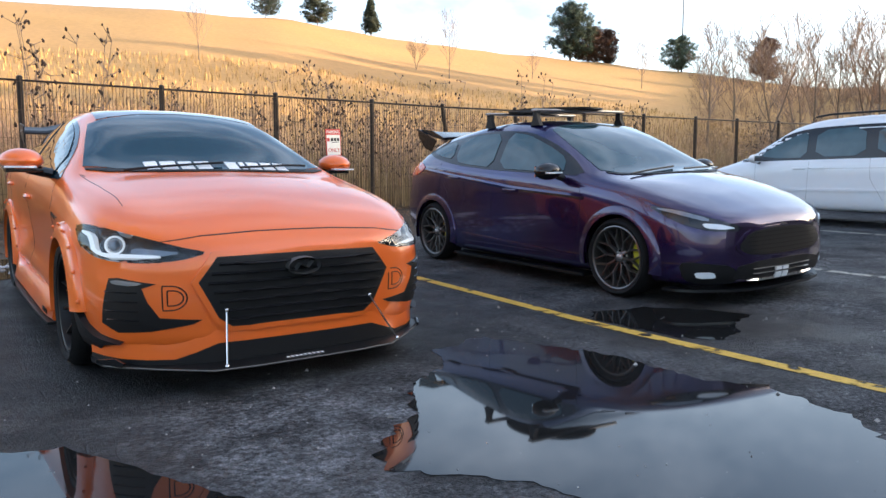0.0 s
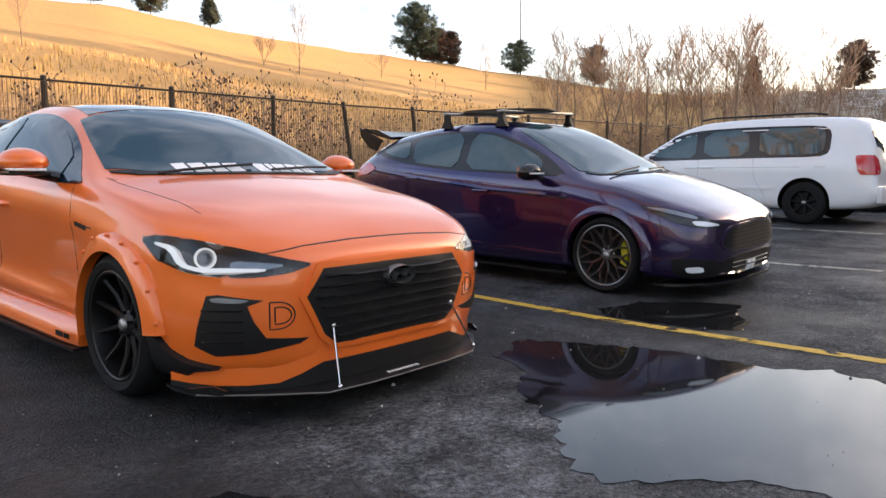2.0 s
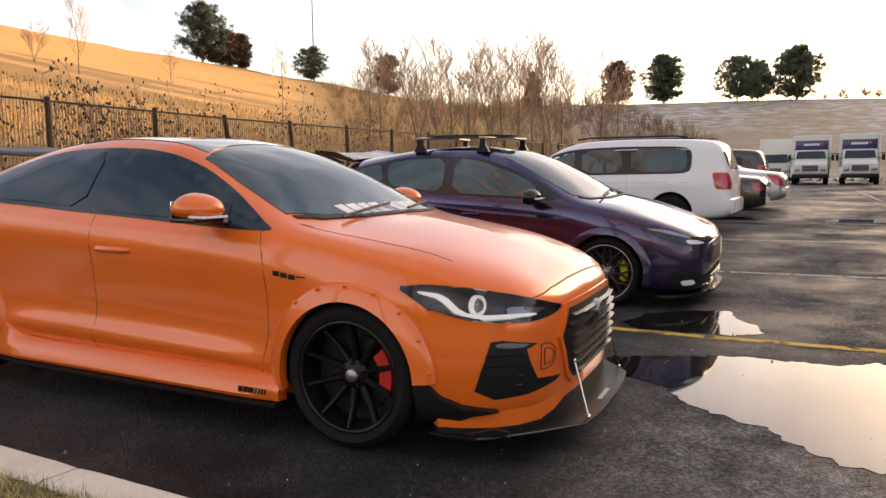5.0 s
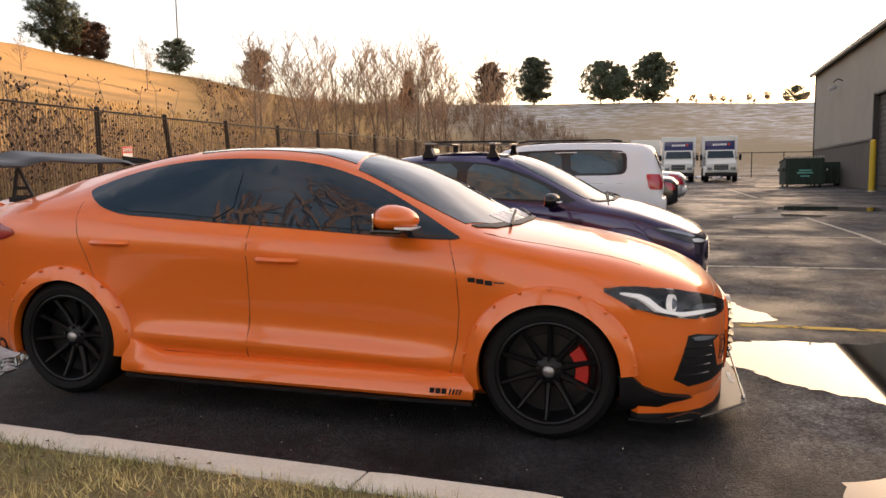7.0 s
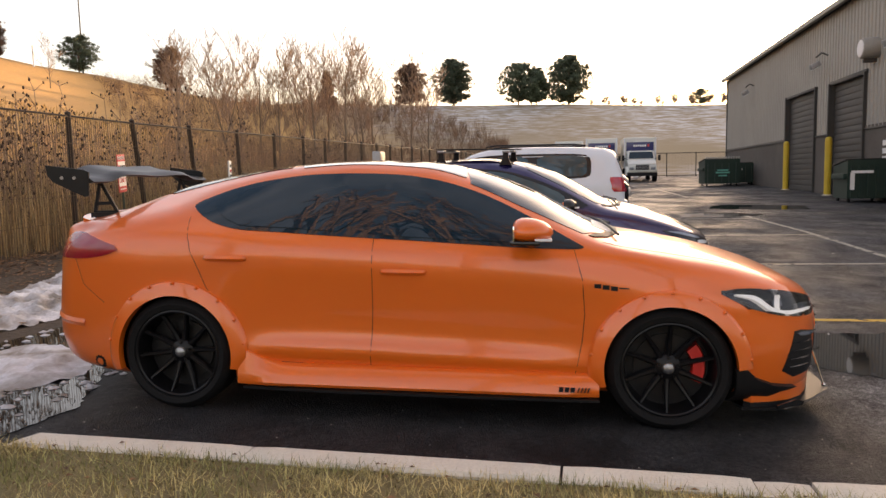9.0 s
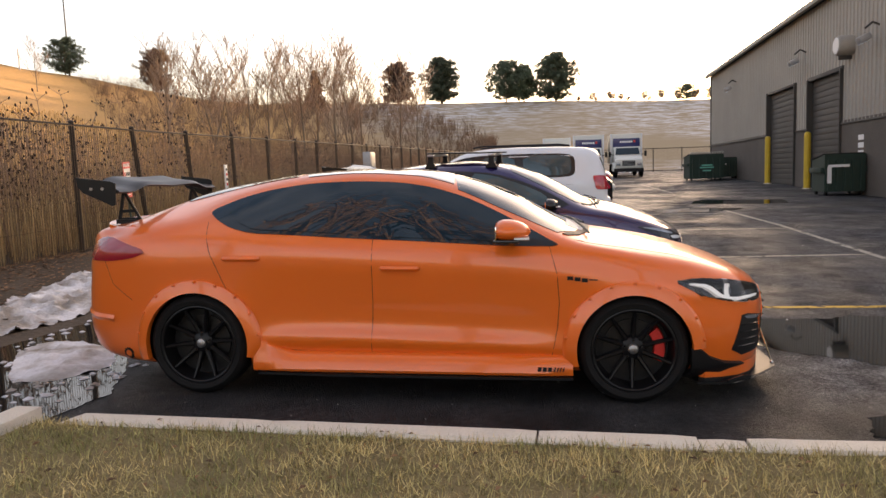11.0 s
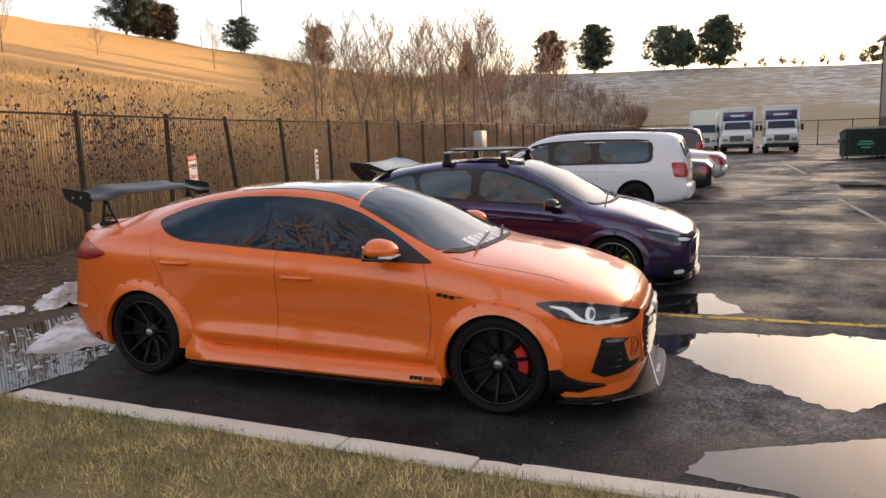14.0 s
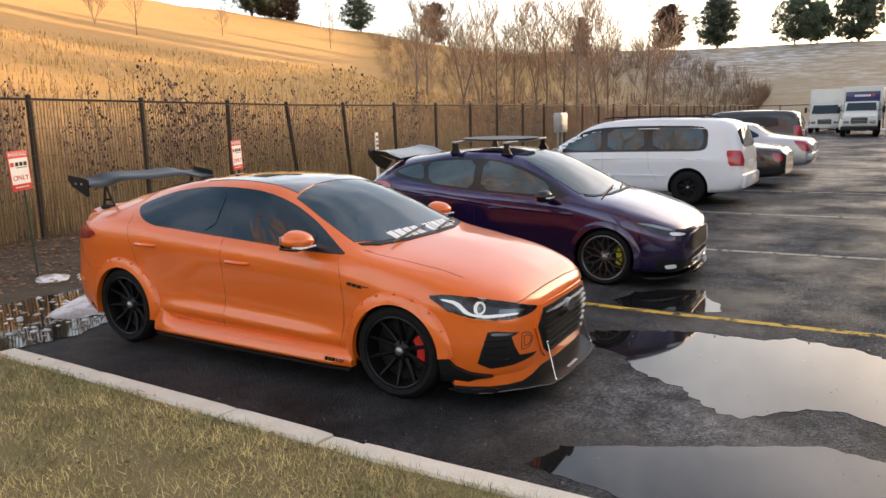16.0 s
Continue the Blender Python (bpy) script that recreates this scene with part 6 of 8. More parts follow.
black_car = empty("sedan_car", on_lot(15.2, 6.05, (0.0, 1)), "low black sedan with missing bumper trim", "car")
low = [tuple([r_[0]] + [v * (0.93 if i % 2 == 1 or i in (0,) else 0.94) for i, v in enumerate(r_[1:])]) for r_ in S_TABLE]
build_car(black_car, low, BLACKP, 0.31, (1.40, -1.40), 0.85, 0.20, RIMBLK, "van", [(n_, [(x, z * 0.93) for x, z in p_], m_, o_, l_) for n_, p_, m_, o_, l_ in s_sides], s_tops, [("tail_lamp", [(-2.30, 0.80, 0.80), (-2.46, 0.72, 0.78), (-2.50, 0.66, 0.62), (-2.36, 0.78, 0.60)], REDLAMP, 0.010, "", 135)], well_r=0.35)
suv = empty("suv_car", on_lot(25.5, 6.7, (0.0, 1)) @ Matrix.Diagonal((1.05, 1.08, 1.06, 1)), "black sport utility car with red tail lamps", "car")
build_car(suv, V_TABLE, BLACKP, 0.36, (1.42, -1.42), 0.89, 0.22, RIMGREY, "steel", [("side_glass", [(1.2, 1.02), (0.7, 1.36), (-1.6, 1.44), (-1.7, 1.06)], DARKGLASS, 0.006, "")], v_tops,
          [("tail_lamp", [(-2.16, 0.85, 1.10), (-2.22, 0.83, 1.12), (-2.34, 0.72, 1.10), (-2.38, 0.66, 0.82), (-2.28, 0.80, 0.80), (-2.18, 0.87, 0.82)], PINKLAMP, 0.010, "", 135), ("tailgate_window", [(-0.60, 1.46), (0.60, 1.46), (0.66, 1.09), (-0.66, 1.09)], GREYGLASS, 0.008, "", 180)], well_r=0.40)

# ---- kerb, lawn, lines, water, snow ----
def sheet(poly, lift, step=0.25, wobble=0.0, seed=0.0, zf=lot_z):
    """A thin layer lying on the ground, outlined in plan, with a ragged edge."""
    edge = dense(poly, step * (0.12 if wobble else 0.3))
    if wobble:
        cx, cy = sum(p[0] for p in edge) / len(edge), sum(p[1] for p in edge) / len(edge)
        out = []
        for x, y in edge:
            k = 1 + wobble * (noise.noise(Vector((x * 2.3, y * 2.3, seed))) + 0.6 * noise.noise(Vector((x * 7, y * 7, seed))) + 0.55 * noise.noise(Vector((x * 19, y * 19, seed))) + 0.35 * noise.noise(Vector((x * 46, y * 46, seed))))
            out.append((cx + (x - cx) * k, cy + (y - cy) * k))
        edge = out
    pts = list(edge)
    lo = [min(p[i] for p in edge) for i in (0, 1)]
    hi = [max(p[i] for p in edge) for i in (0, 1)]
    for i in range(int((hi[0] - lo[0]) / step)):
        for j in range(int((hi[1] - lo[1]) / step)):
            p = (lo[0] + (i + 0.5) * step, lo[1] + (j + 0.5) * step)
            if inside(edge, p):
                pts.append(p)
    n = len(edge)
    res = delaunay_2d_cdt([Vector(p) for p in pts], [(i, (i + 1) % n) for i in range(n)], [], 1, 1e-6)
    bm = bmesh.new()
    vs = [bm.verts.new((p[0], p[1], zf(p[0], p[1]) + lift)) for p in res[0]]
    for f in res[2]:
        bm.faces.new([vs[i] for i in f])
    bmesh.ops.recalc_face_normals(bm, faces=bm.faces)
    if sum(f.normal.z for f in bm.faces) < 0:
        bmesh.ops.reverse_faces(bm, faces=bm.faces)
    return bm


KERB_X, KERB_W = -0.60, 0.165


def kerb_off(y):
    return -0.034 * (y - 4.6)


def lawn_z(x, y):
    return lot_z(-0.6, y) + 0.135 + 0.05 * min(1, (-0.7 - x) / 1.5) + 0.012 * noise.noise(Vector((x * 2, y * 2, 3)))


kerb = empty("kerb", Matrix.Translation((KERB_X, 4, 0)), "pale cracked concrete kerb edging the lawn", "kerb", kind="structure")
runs = [(1.5, 3.625), (3.635, 3.84), (3.85, 4.572), (4.584, 5.9), (5.904, 7.15)]
for k, (y0, y1) in enumerate(runs):
    b = bmesh.new()
    rows = []
    n = max(2, int((y1 - y0) / 0.1))
    dip = {1: -0.012}.get(k, 0.0)
    for i in range(n + 1):
        y = y0 + (y1 - y0) * i / n
        z = lot_z(-0.6, y)
        w = 0.004 * noise.noise(Vector((0, y * 3, 1)))
        end = 0.005 if i in (0, n) else 0.0
        e = smoothstep(7.15, 6.95, y) if k == 4 else 1.0
        rows.append([b.verts.new((x - KERB_X + kerb_off(y), y - 4, zz)) for x, zz in ((KERB_X + 0.02, z - 0.1), (KERB_X + w + 0.012, z + 0.05), (KERB_X + w - end, z + (0.115 + dip) * (0.6 + 0.4 * e)), (KERB_X - 0.018 + w, z + (0.15 + dip - end) * (0.5 + 0.5 * e)), (KERB_X - KERB_W + 0.015, z + (0.154 + dip - end) * (0.5 + 0.5 * e)), (KERB_X - KERB_W, z + 0.14 * e), (KERB_X - KERB_W, z - 0.1))])
    for a, c in zip(rows, rows[1:]):
        for j in range(6):
            b.faces.new((a[j], a[j + 1], c[j + 1], c[j]))
    b.faces.new(rows[0][::-1])
    b.faces.new(rows[-1])
    bmesh.ops.recalc_face_normals(b, faces=b.faces)
    part("kerb_stone", b, CONCRETE, kerb)

lawn_poly = [(KERB_X - KERB_W + 0.1, 1.5), (KERB_X - KERB_W - 0.09, 7.13), (-2.2, 7.25), (-9, 7.3), (-9, 1.5)]
lawn = part("lawn", sheet(lawn_poly, 0.0, 0.3, zf=lawn_z), LAWN, None)
tagged(lawn, "faded winter lawn behind the kerb", "lawn", kind="structure")
# side walls of the lawn's bed
for y in (1.5, 7.28):
    b = box((-4.9, y, 0.0), (8.4, 0.16, 0.36), bevel=0.02)
    bmesh.ops.translate(b, verts=b.verts, vec=(0, 0, lot_z(-3, y)))
    part("kerb_stone", b, CONCRETE, kerb).matrix_parent_inverse = kerb.matrix_world.inverted()

BLADE = mat("faded_grass_blades", (0.46, 0.36, 0.16), 0.85, rand=0.6, vary=0.55, vscale=7.0, tint=((0.20, 0.19, 0.07), 2.2))
rng = random.Random(5)
verts, faces = [], []
for _ in range(95000):
    y = rng.uniform(1.55, 7.12)
    x = KERB_X - KERB_W + kerb_off(y) + 0.01 - rng.random() ** 1.25 * 3.6
    if rng.random() < 0.25 + 0.9 * (0.5 + noise.noise(Vector((x * 2.5, y * 2.5, 8)))):
        z = lawn_z(x, y)
        a, ln, bend = rng.uniform(0, 6.283), rng.uniform(0.025, 0.075), rng.uniform(0.15, 1.4)
        w = rng.uniform(0.0016, 0.003)
        dx, dy = math.cos(a), math.sin(a)
        i = len(verts)
        verts += [(x - dy * w, y + dx * w, z - 0.004), (x + dy * w, y - dx * w, z - 0.004), (x + dx * ln * bend, y + dy * ln * bend, z + ln * (1.2 - 0.5 * bend) * 0.8)]
        faces.append((i, i + 1, i + 2))
me = bpy.data.meshes.new("lawn_grass")
me.from_pydata(verts, [], faces)
me.materials.append(BLADE)
tagged(new("lawn_grass", me), "short faded grass blades on the lawn", "grass", kind="stuff")

LEAFM = mat("fallen_leaves", (0.20, 0.105, 0.05), 0.85, rand=0.6)
STRAWM = mat("straw_stems", (0.52, 0.365, 0.185), 0.9, rand=0.45, vary=0.25, vscale=0.4)
DIRT = mat("leaf_litter_soil", (0.055, 0.038, 0.024), 0.95, vary=0.4, vscale=2.5, fine=0.4, fscale=30, bump=0.9, bscale=18)


def dirt_z(x, y):
    e = smoothstep(9.0, 12.0, y)
    return lot_z(x, y) + 0.17 * e + 0.03 * e * noise.noise(Vector((x * 1.5, y * 1.5, 4))) - 0.012 + 0.02 * smoothstep(8.8, 9.4, y)


bm = bmesh.new()
xs2 = [-24 + 0.75 * i for i in range(118)]
ys2 = [9.1, 9.35, 9.7, 10.1, 10.5, 11, 11.5, 12, 12.6, 13.4]
gv = [[bm.verts.new((x, y + (0.25 * noise.noise(Vector((x * 0.7, 0, 2))) if j == 0 else 0), dirt_z(x, y))) for j, y in enumerate(ys2)] for x in xs2]
for i in range(len(xs2) - 1):
    for j in range(len(ys2) - 1):
        bm.faces.new((gv[i][j], gv[i + 1][j], gv[i + 1][j + 1], gv[i][j + 1]))
bank = part("leaf_litter", bm, DIRT, None)
tagged(bank, "dark soil bank with leaf litter under the fence", "ground", kind="structure")
verts, faces = [], []
for _ in range(9000):
    x = rng.uniform(-4, 14)
    y = 9.4 + rng.random() ** 0.7 * 2.9
    z = dirt_z(x, y) + rng.uniform(0.004, 0.03)
    a, s_ = rng.uniform(0, 6.283), rng.uniform(0.02, 0.05)
    t1, t2 = rng.uniform(-0.5, 0.5), rng.uniform(-0.5, 0.5)
    dx, dy = math.cos(a) * s_, math.sin(a) * s_
    i = len(verts)
    verts += [(x - dx, y - dy, z - t1 * s_ * 0.4), (x + dy * 0.6, y - dx * 0.6, z + abs(t2) * s_ * 0.5), (x + dx, y + dy, z + t1 * s_ * 0.4), (x - dy * 0.6, y + dx * 0.6, z + abs(t2) * s_ * 0.4)]
    faces.append((i, i + 1, i + 2, i + 3))
for _ in range(500):
    x, y = rng.uniform(-3.5, -0.75), rng.uniform(1.6, 7.0)
    z = lawn_z(x, y) + 0.02
    a, s_ = rng.uniform(0, 6.283), rng.uniform(0.008, 0.022)
    dx, dy = math.cos(a) * s_, math.sin(a) * s_
    i = len(verts)
    verts += [(x - dx, y - dy, z), (x + dy * 0.6, y - dx * 0.6, z + s_ * 0.4), (x + dx, y + dy, z), (x - dy * 0.6, y + dx * 0.6, z + s_ * 0.3)]
    faces.append((i, i + 1, i + 2, i + 3))
me = bpy.data.meshes.new("fallen_leaves")
me.from_pydata(verts, [], faces)
me.materials.append(LEAFM)
tagged(new("fallen_leaves", me), "scattered brown fallen leaves", "leaves", kind="stuff")


def paint_mat(name, base):
    """Worn road paint: broken by chips that let the asphalt through."""
    m = mat(name, base, 0.7, vary=0.2, vscale=3, fine=0.25, fscale=50, bump=0.4, bscale=110)
    nt = m.node_tree
    b = nt.nodes["Principled BSDF"]
    n = nt.nodes.new("ShaderNodeTexNoise")
    n.inputs["Scale"].default_value, n.inputs["Detail"].default_value = 9.0, 8
    tc = nt.nodes.new("ShaderNodeTexCoord")
    nt.links.new(tc.outputs["Object"], n.inputs["Vector"])
    r = nt.nodes.new("ShaderNodeMapRange")
    r.inputs["From Min"].default_value, r.inputs["From Max"].default_value = 0.36, 0.46
    nt.links.new(n.outputs["Fac"], r.inputs["Value"])
    nt.links.new(r.outputs[0], b.inputs["Alpha"])
    return m


YELLOW = paint_mat("worn_yellow_paint", (0.58, 0.36, 0.045))
FADED = paint_mat("faded_pale_paint", (0.34, 0.33, 0.28))


def stripe(a, c, w, material, label, lift=0.004):
    ax, ay, cx, cy = *a, *c
    d = Vector((cx - ax, cy - ay)).normalized()
    nx, ny = -d.y * w / 2, d.x * w / 2
    ob = part("painted_line", sheet([(ax + nx, ay + ny), (cx + nx, cy + ny), (cx - nx, cy - ny), (ax - nx, ay - ny)], lift, 0.3, 0.0), material, None)
    tagged(ob, label, "road marking", group="bay lines", kind="structure")


stripe((3.30, 6.8), (3.42, 0.6), 0.105, YELLOW, "worn yellow parking bay line")
stripe((6.50, 6.5), (6.70, 0.45), 0.10, FADED, "faded pale parking bay line")
stripe((9.86, 6.5), (10.03, 0.6), 0.10, FADED, "faded pale parking bay line")
stripe((13.75, 6.0), (13.72, 0.7), 0.10, FADED, "faded pale parking bay line")
stripe((17.2, 6.0), (17.2, 0.8), 0.10, FADED, "faded pale parking bay line")
stripe((21.5, 6.0), (21.5, 0.8), 0.10, FADED, "faded pale parking bay line")
stripe((6.3, 0.36), (14.6, 0.75), 0.10, FADED, "faded pale line across the bay ends")
stripe((24, 0.8), (34, 1.2), 0.10, FADED, "faded pale line across the bay ends")

WATER = mat("standing_water", (0.012, 0.012, 0.012), 0.03, spec=0.5)
nw = WATER.node_tree
wb = nw.nodes["Principled BSDF"]
wb.inputs["IOR"].default_value = 1.40
SNOW = mat("grey_melting_snow", (0.62, 0.63, 0.66), 0.75, vary=0.2, vscale=5, fine=0.2, fscale=40, bump=0.7, bscale=25, tint=((0.26, 0.23, 0.20), 3.0))


def puddle(poly, seed, label="still puddle reflecting the sky", wob=0.085, lift=0.003):
    ob = part("puddle", sheet(poly, lift, 0.3, wob, seed), WATER, None)
    return tagged(ob, label, "puddle", group="puddles", kind="structure")


puddle([(1.86, 3.0), (2.05, 3.35), (2.45, 3.42), (2.72, 3.15), (2.86, 2.72), (2.80, 2.15), (2.98, 1.95), (2.86, 1.55), (2.72, 1.18), (2.35, 0.95), (2.0, 0.80), (1.55, 0.85), (1.28, 1.2), (1.48, 1.52), (1.30, 1.85), (1.02, 2.05), (1.10, 2.25), (1.35, 2.48), (1.60, 2.78)], 1.0)
puddle([(-0.10, 2.86), (0.18, 2.80), (0.40, 2.42), (0.62, 2.02), (0.84, 1.60), (0.80, 1.0), (0.3, 0.85), (-0.25, 1.2), (-0.32, 2.1)], 2.0)
puddle([(3.46, 3.55), (3.62, 3.70), (4.05, 3.62), (4.32, 3.30), (4.36, 2.98), (4.12, 2.88), (3.86, 2.70), (3.62, 2.66), (3.50, 2.84), (3.47, 3.2)], 4.0, wob=0.13)
puddle([(-3.5, 7.55), (-0.7, 7.45), (0.05, 7.35), (0.75, 7.7), (1.35, 8.15), (2.6, 8.4), (3.2, 8.9), (2.2, 9.1), (0.6, 9.25), (-3.5, 9.25)], 5.0, "dark slushy water behind the orange car", wob=0.03, lift=0.006)
puddle([(14.2, 2.3), (15.2, 2.1), (15.8, 1.2), (15.3, 0.2), (14.6, 0.5), (14.3, 1.3)], 6.0, wob=0.12)
puddle([(17.2, 1.2), (19.2, 0.6), (18.5, -1.6), (16.8, -1.3)], 7.0, wob=0.10)


def snow_heap(outline, height, seed, label, step=0.04):
    edge = rounded(outline, 2)
    cx, cy = sum(p[0] for p in edge) / len(edge), sum(p[1] for p in edge) / len(edge)

    def zf(x, y):
        best = min(math.hypot(x - p[0], y - p[1]) for p in edge)
        base = max(lot_z(x, y), dirt_z(x, y) if y > 9.2 else -9)
        nz = 0.45 + 0.6 * noise.noise(Vector((x * 3, y * 3, seed))) + 0.6 * noise.noise(Vector((x * 8, y * 8, seed))) + 0.5 * noise.noise(Vector((x * 19, y * 19, seed)))
        return base + height * max(0, nz) * smoothstep(0.0, 0.22, best) + 0.006
    ob = part("snow_patch", sheet(edge, 0.0, step, 0.06, seed, zf), SNOW, None, angle=80)
    return tagged(ob, label, "snow", group="snow heaps")


snow_heap([(0.25, 7.95), (0.75, 7.75), (1.3, 8.25), (1.5, 8.9), (1.1, 8.95), (0.65, 8.6), (0.3, 8.35)], 0.055, 1, "low ridge of wet melting snow")
snow_heap([(1.25, 9.55), (2.1, 9.3), (3.4, 9.55), (4.6, 10.3), (4.8, 10.9), (3.4, 10.6), (2.0, 10.2)], 0.10, 2, "dirty snow heap along the bank")
snow_heap([(0.95, 9.75), (1.25, 9.6), (1.5, 9.9), (1.2, 10.1)], 0.08, 3, "small patch of old snow")
snow_heap([(58.5, -1), (59.5, -1.5), (60.5, 4), (59.5, 7), (58.5, 4)], 0.25, 4, "ploughed snow along the far fence", 0.4)
verts, faces = [], []
for _ in range(240):
    x, y = rng.uniform(-0.3, 2.6), rng.uniform(7.5, 9.2)
    z = lot_z(x, y) + 0.008
    k = rng.uniform(0.012, 0.045)
    i = len(verts)
    n = 6
    for j in range(n):
        a = 2 * math.pi * j / n
        r = k * rng.uniform(0.6, 1.2)
        verts.append((x + r * math.cos(a), y + r * math.sin(a), z))
    verts.append((x, y, z + k * 0.4))
    for j in range(n):
        faces.append((i + j, i + (j + 1) % n, i + n))
me = bpy.data.meshes.new("snow_crumbs")
me.from_pydata(verts, [], faces)
me.materials.append(SNOW)
tagged(new("snow_crumbs", me), "crumbs of ice floating in the slush", "snow", kind="stuff")
verts, faces = [], []
for _ in range(1500):
    x, y = rng.uniform(-0.5, 9), rng.uniform(0.2, 7.4)
    z = lot_z(x, y) + 0.001
    k = rng.uniform(0.002, 0.007) * (1 + (rng.random() < 0.05) * 1.5)
    a = rng.uniform(0, 6.28)
    i = len(verts)
    verts += [(x + k * math.cos(a + j * 2.09), y + k * math.sin(a + j * 2.09), z) for j in range(3)] + [(x, y, z + k)]
    faces += [(i, i + 1, i + 3), (i + 1, i + 2, i + 3), (i + 2, i, i + 3)]
me = bpy.data.meshes.new("loose_grit")
me.from_pydata(verts, [], faces)
me.materials.append(mat("pale_grit", (0.22, 0.21, 0.20), 0.8, rand=0.7))
tagged(new("loose_grit", me), "loose pale grit and crumbs on the asphalt", "gravel", kind="stuff")

# ---- signs, marker post, utility box ----
SIGNRED = mat("red_sign_print", (0.60, 0.045, 0.035), 0.5, vary=0.12, vscale=8)
SIGNWHITE = mat("white_sign_face", (0.78, 0.77, 0.74), 0.5, vary=0.08, vscale=8)
GREENPOST = mat("dull_green_post_steel", (0.055, 0.07, 0.045), 0.6, 0.3, vary=0.3, vscale=6)


def letters(text, size, m, material, parent, name="lettering"):
    cu = bpy.data.curves.new(name, "FONT")
    cu.body, cu.size, cu.align_x, cu.align_y, cu.extrude = text, size, "CENTER", "CENTER", 0.0012
    tmp = new("text_work", cu)
    dg = bpy.context.evaluated_depsgraph_get()
    me_ = bpy.data.meshes.new_from_object(tmp.evaluated_get(dg))
    bpy.data.objects.remove(tmp)
    me_.materials.clear()
    me_.materials.append(material)
    me_.transform(m)
    ob = new(name, me_)
    ob.parent = parent
    return ob


def parking_sign(x, y, z, lean):
    s = empty("parking_sign", Matrix.Translation((x, y, 0)) @ Matrix.Rotation(radians(18), 4, "Z"), "red and white reserved parking sign on thin post", "sign", group="parking signs")
    base = dirt_z(x, y)
    tilt = Matrix.Translation((0, 0, z)) @ Matrix.Rotation(radians(lean), 4, "Y")
    b = bmesh.new()
    off = math.tan(radians(lean)) * (z - base)
    tube(b, (-off * 1.0 + 0.02, 0.012, base - 0.2), (0.03, 0.012, z + 0.2), 0.014, n=6)
    part("sign_post", b, GREENPOST, s)
    put("sign_plate", box((0, 0, 0), (0.295, 0.006, 0.46), bevel=0.002), SIGNRED, s, m=tilt)
    put("sign_face", box((0, -0.004, -0.005), (0.262, 0.004, 0.30)), SIGNWHITE, s, m=tilt)
    up = tilt @ Matrix.Rotation(radians(90), 4, "X")
    letters("PARKING", 0.062, up @ Matrix.Translation((0, 0.185, 0.0045)), SIGNWHITE, s)
    letters("ONLY", 0.085, up @ Matrix.Translation((0, -0.085, 0.0075)), SIGNRED, s)
    for k in range(3):
        put("logo_bar", box((-0.03 + 0.06 * k, -0.0075, 0.075), (0.045, 0.002, 0.045)), BLACK, s, m=tilt)
    put("logo_mark", box((-0.10, -0.0075, 0.075), (0.05, 0.002, 0.05)), SIGNRED, s, m=tilt)
    put("logo_underline", box((0.035, -0.0075, 0.035), (0.15, 0.002, 0.008)), BLACK, s, m=tilt)
    for k in range(5):
        put("small_print_bar", box((-0.08 + 0.04 * k, -0.0045, -0.19), (0.03, 0.002, 0.012)), SIGNWHITE, s, m=tilt)


parking_sign(1.06, 9.98, 1.48, -4)
parking_sign(4.40, 10.04, 1.52, -3)
ZN = mat("galvanised_steel", (0.38, 0.39, 0.40), 0.5, 0.6, vary=0.2, vscale=6)
mk = empty("marker_post", Matrix.Translation((9.82, 11.45, dirt_z(9.8, 11.45))), "perforated pale marker post by the fence", "post")
part("post_body", box((0, 0, 0.64), (0.10, 0.03, 1.32), bevel=0.006), SIGNWHITE, mk)
for k in range(4):
    b = bmesh.new()
    tube(b, (0, -0.015, 1.20 - 0.10 * k), (0, -0.022, 1.20 - 0.10 * k), 0.030, n=12)
    part("marker_disc", b, SIGNRED if k % 2 else BLACK, mk)
ub = empty("utility_box", Matrix.Translation((20.6, 11.5, 0)), "pale grey electrical cabinet on posts by the fence", "cabinet")
part("cabinet_body", box((0, 0, 1.98), (0.62, 0.28, 0.68), bevel=0.03), ZN, ub)
part("cabinet_door", box((0, -0.15, 1.98), (0.52, 0.02, 0.58), bevel=0.01), ZN, ub)
for s in (-1, 1):
    b = bmesh.new()
    tube(b, (s * 0.2, 0.02, dirt_z(20.6, 11.5) - 0.1), (s * 0.2, 0.02, 1.66), 0.035)
    part("cabinet_leg", b, ZN, ub)

# ---- warehouse ----
SIDING = mat("grey_beige_metal_siding", (0.34, 0.325, 0.29), 0.55, 0.1, vary=0.12, vscale=0.5, fine=0.08, fscale=9)
BLOCK = mat("brown_split_face_block", (0.105, 0.092, 0.080), 0.9, vary=0.25, vscale=1.2, fine=0.3, fscale=25, bump=0.6, bscale=14)
SHUTTER = mat("grey_roller_shutter", (0.090, 0.085, 0.078), 0.6, 0.2, vary=0.2, vscale=1.0)
YPOST = mat("yellow_bollard_paint", (0.60, 0.40, 0.03), 0.55, vary=0.2, vscale=3)
DARKTRIM = mat("dark_roof_trim", (0.05, 0.048, 0.045), 0.6, 0.2, vary=0.2)
# out of view the warehouse is lengthened down to WX0 to shade the lot
WX0, WX1, WY, WTOP = 9.0, 45.2, -4.4, 7.02
bld = empty("warehouse", Matrix.Translation((0, 0, 0)), "large beige metal-clad warehouse with roller doors", "building")
DOORS = [(22.1, 25.5, 4.40), (27.15, 31.3, 4.50)]


def base_z(x):
    return lot_z(x, WY)


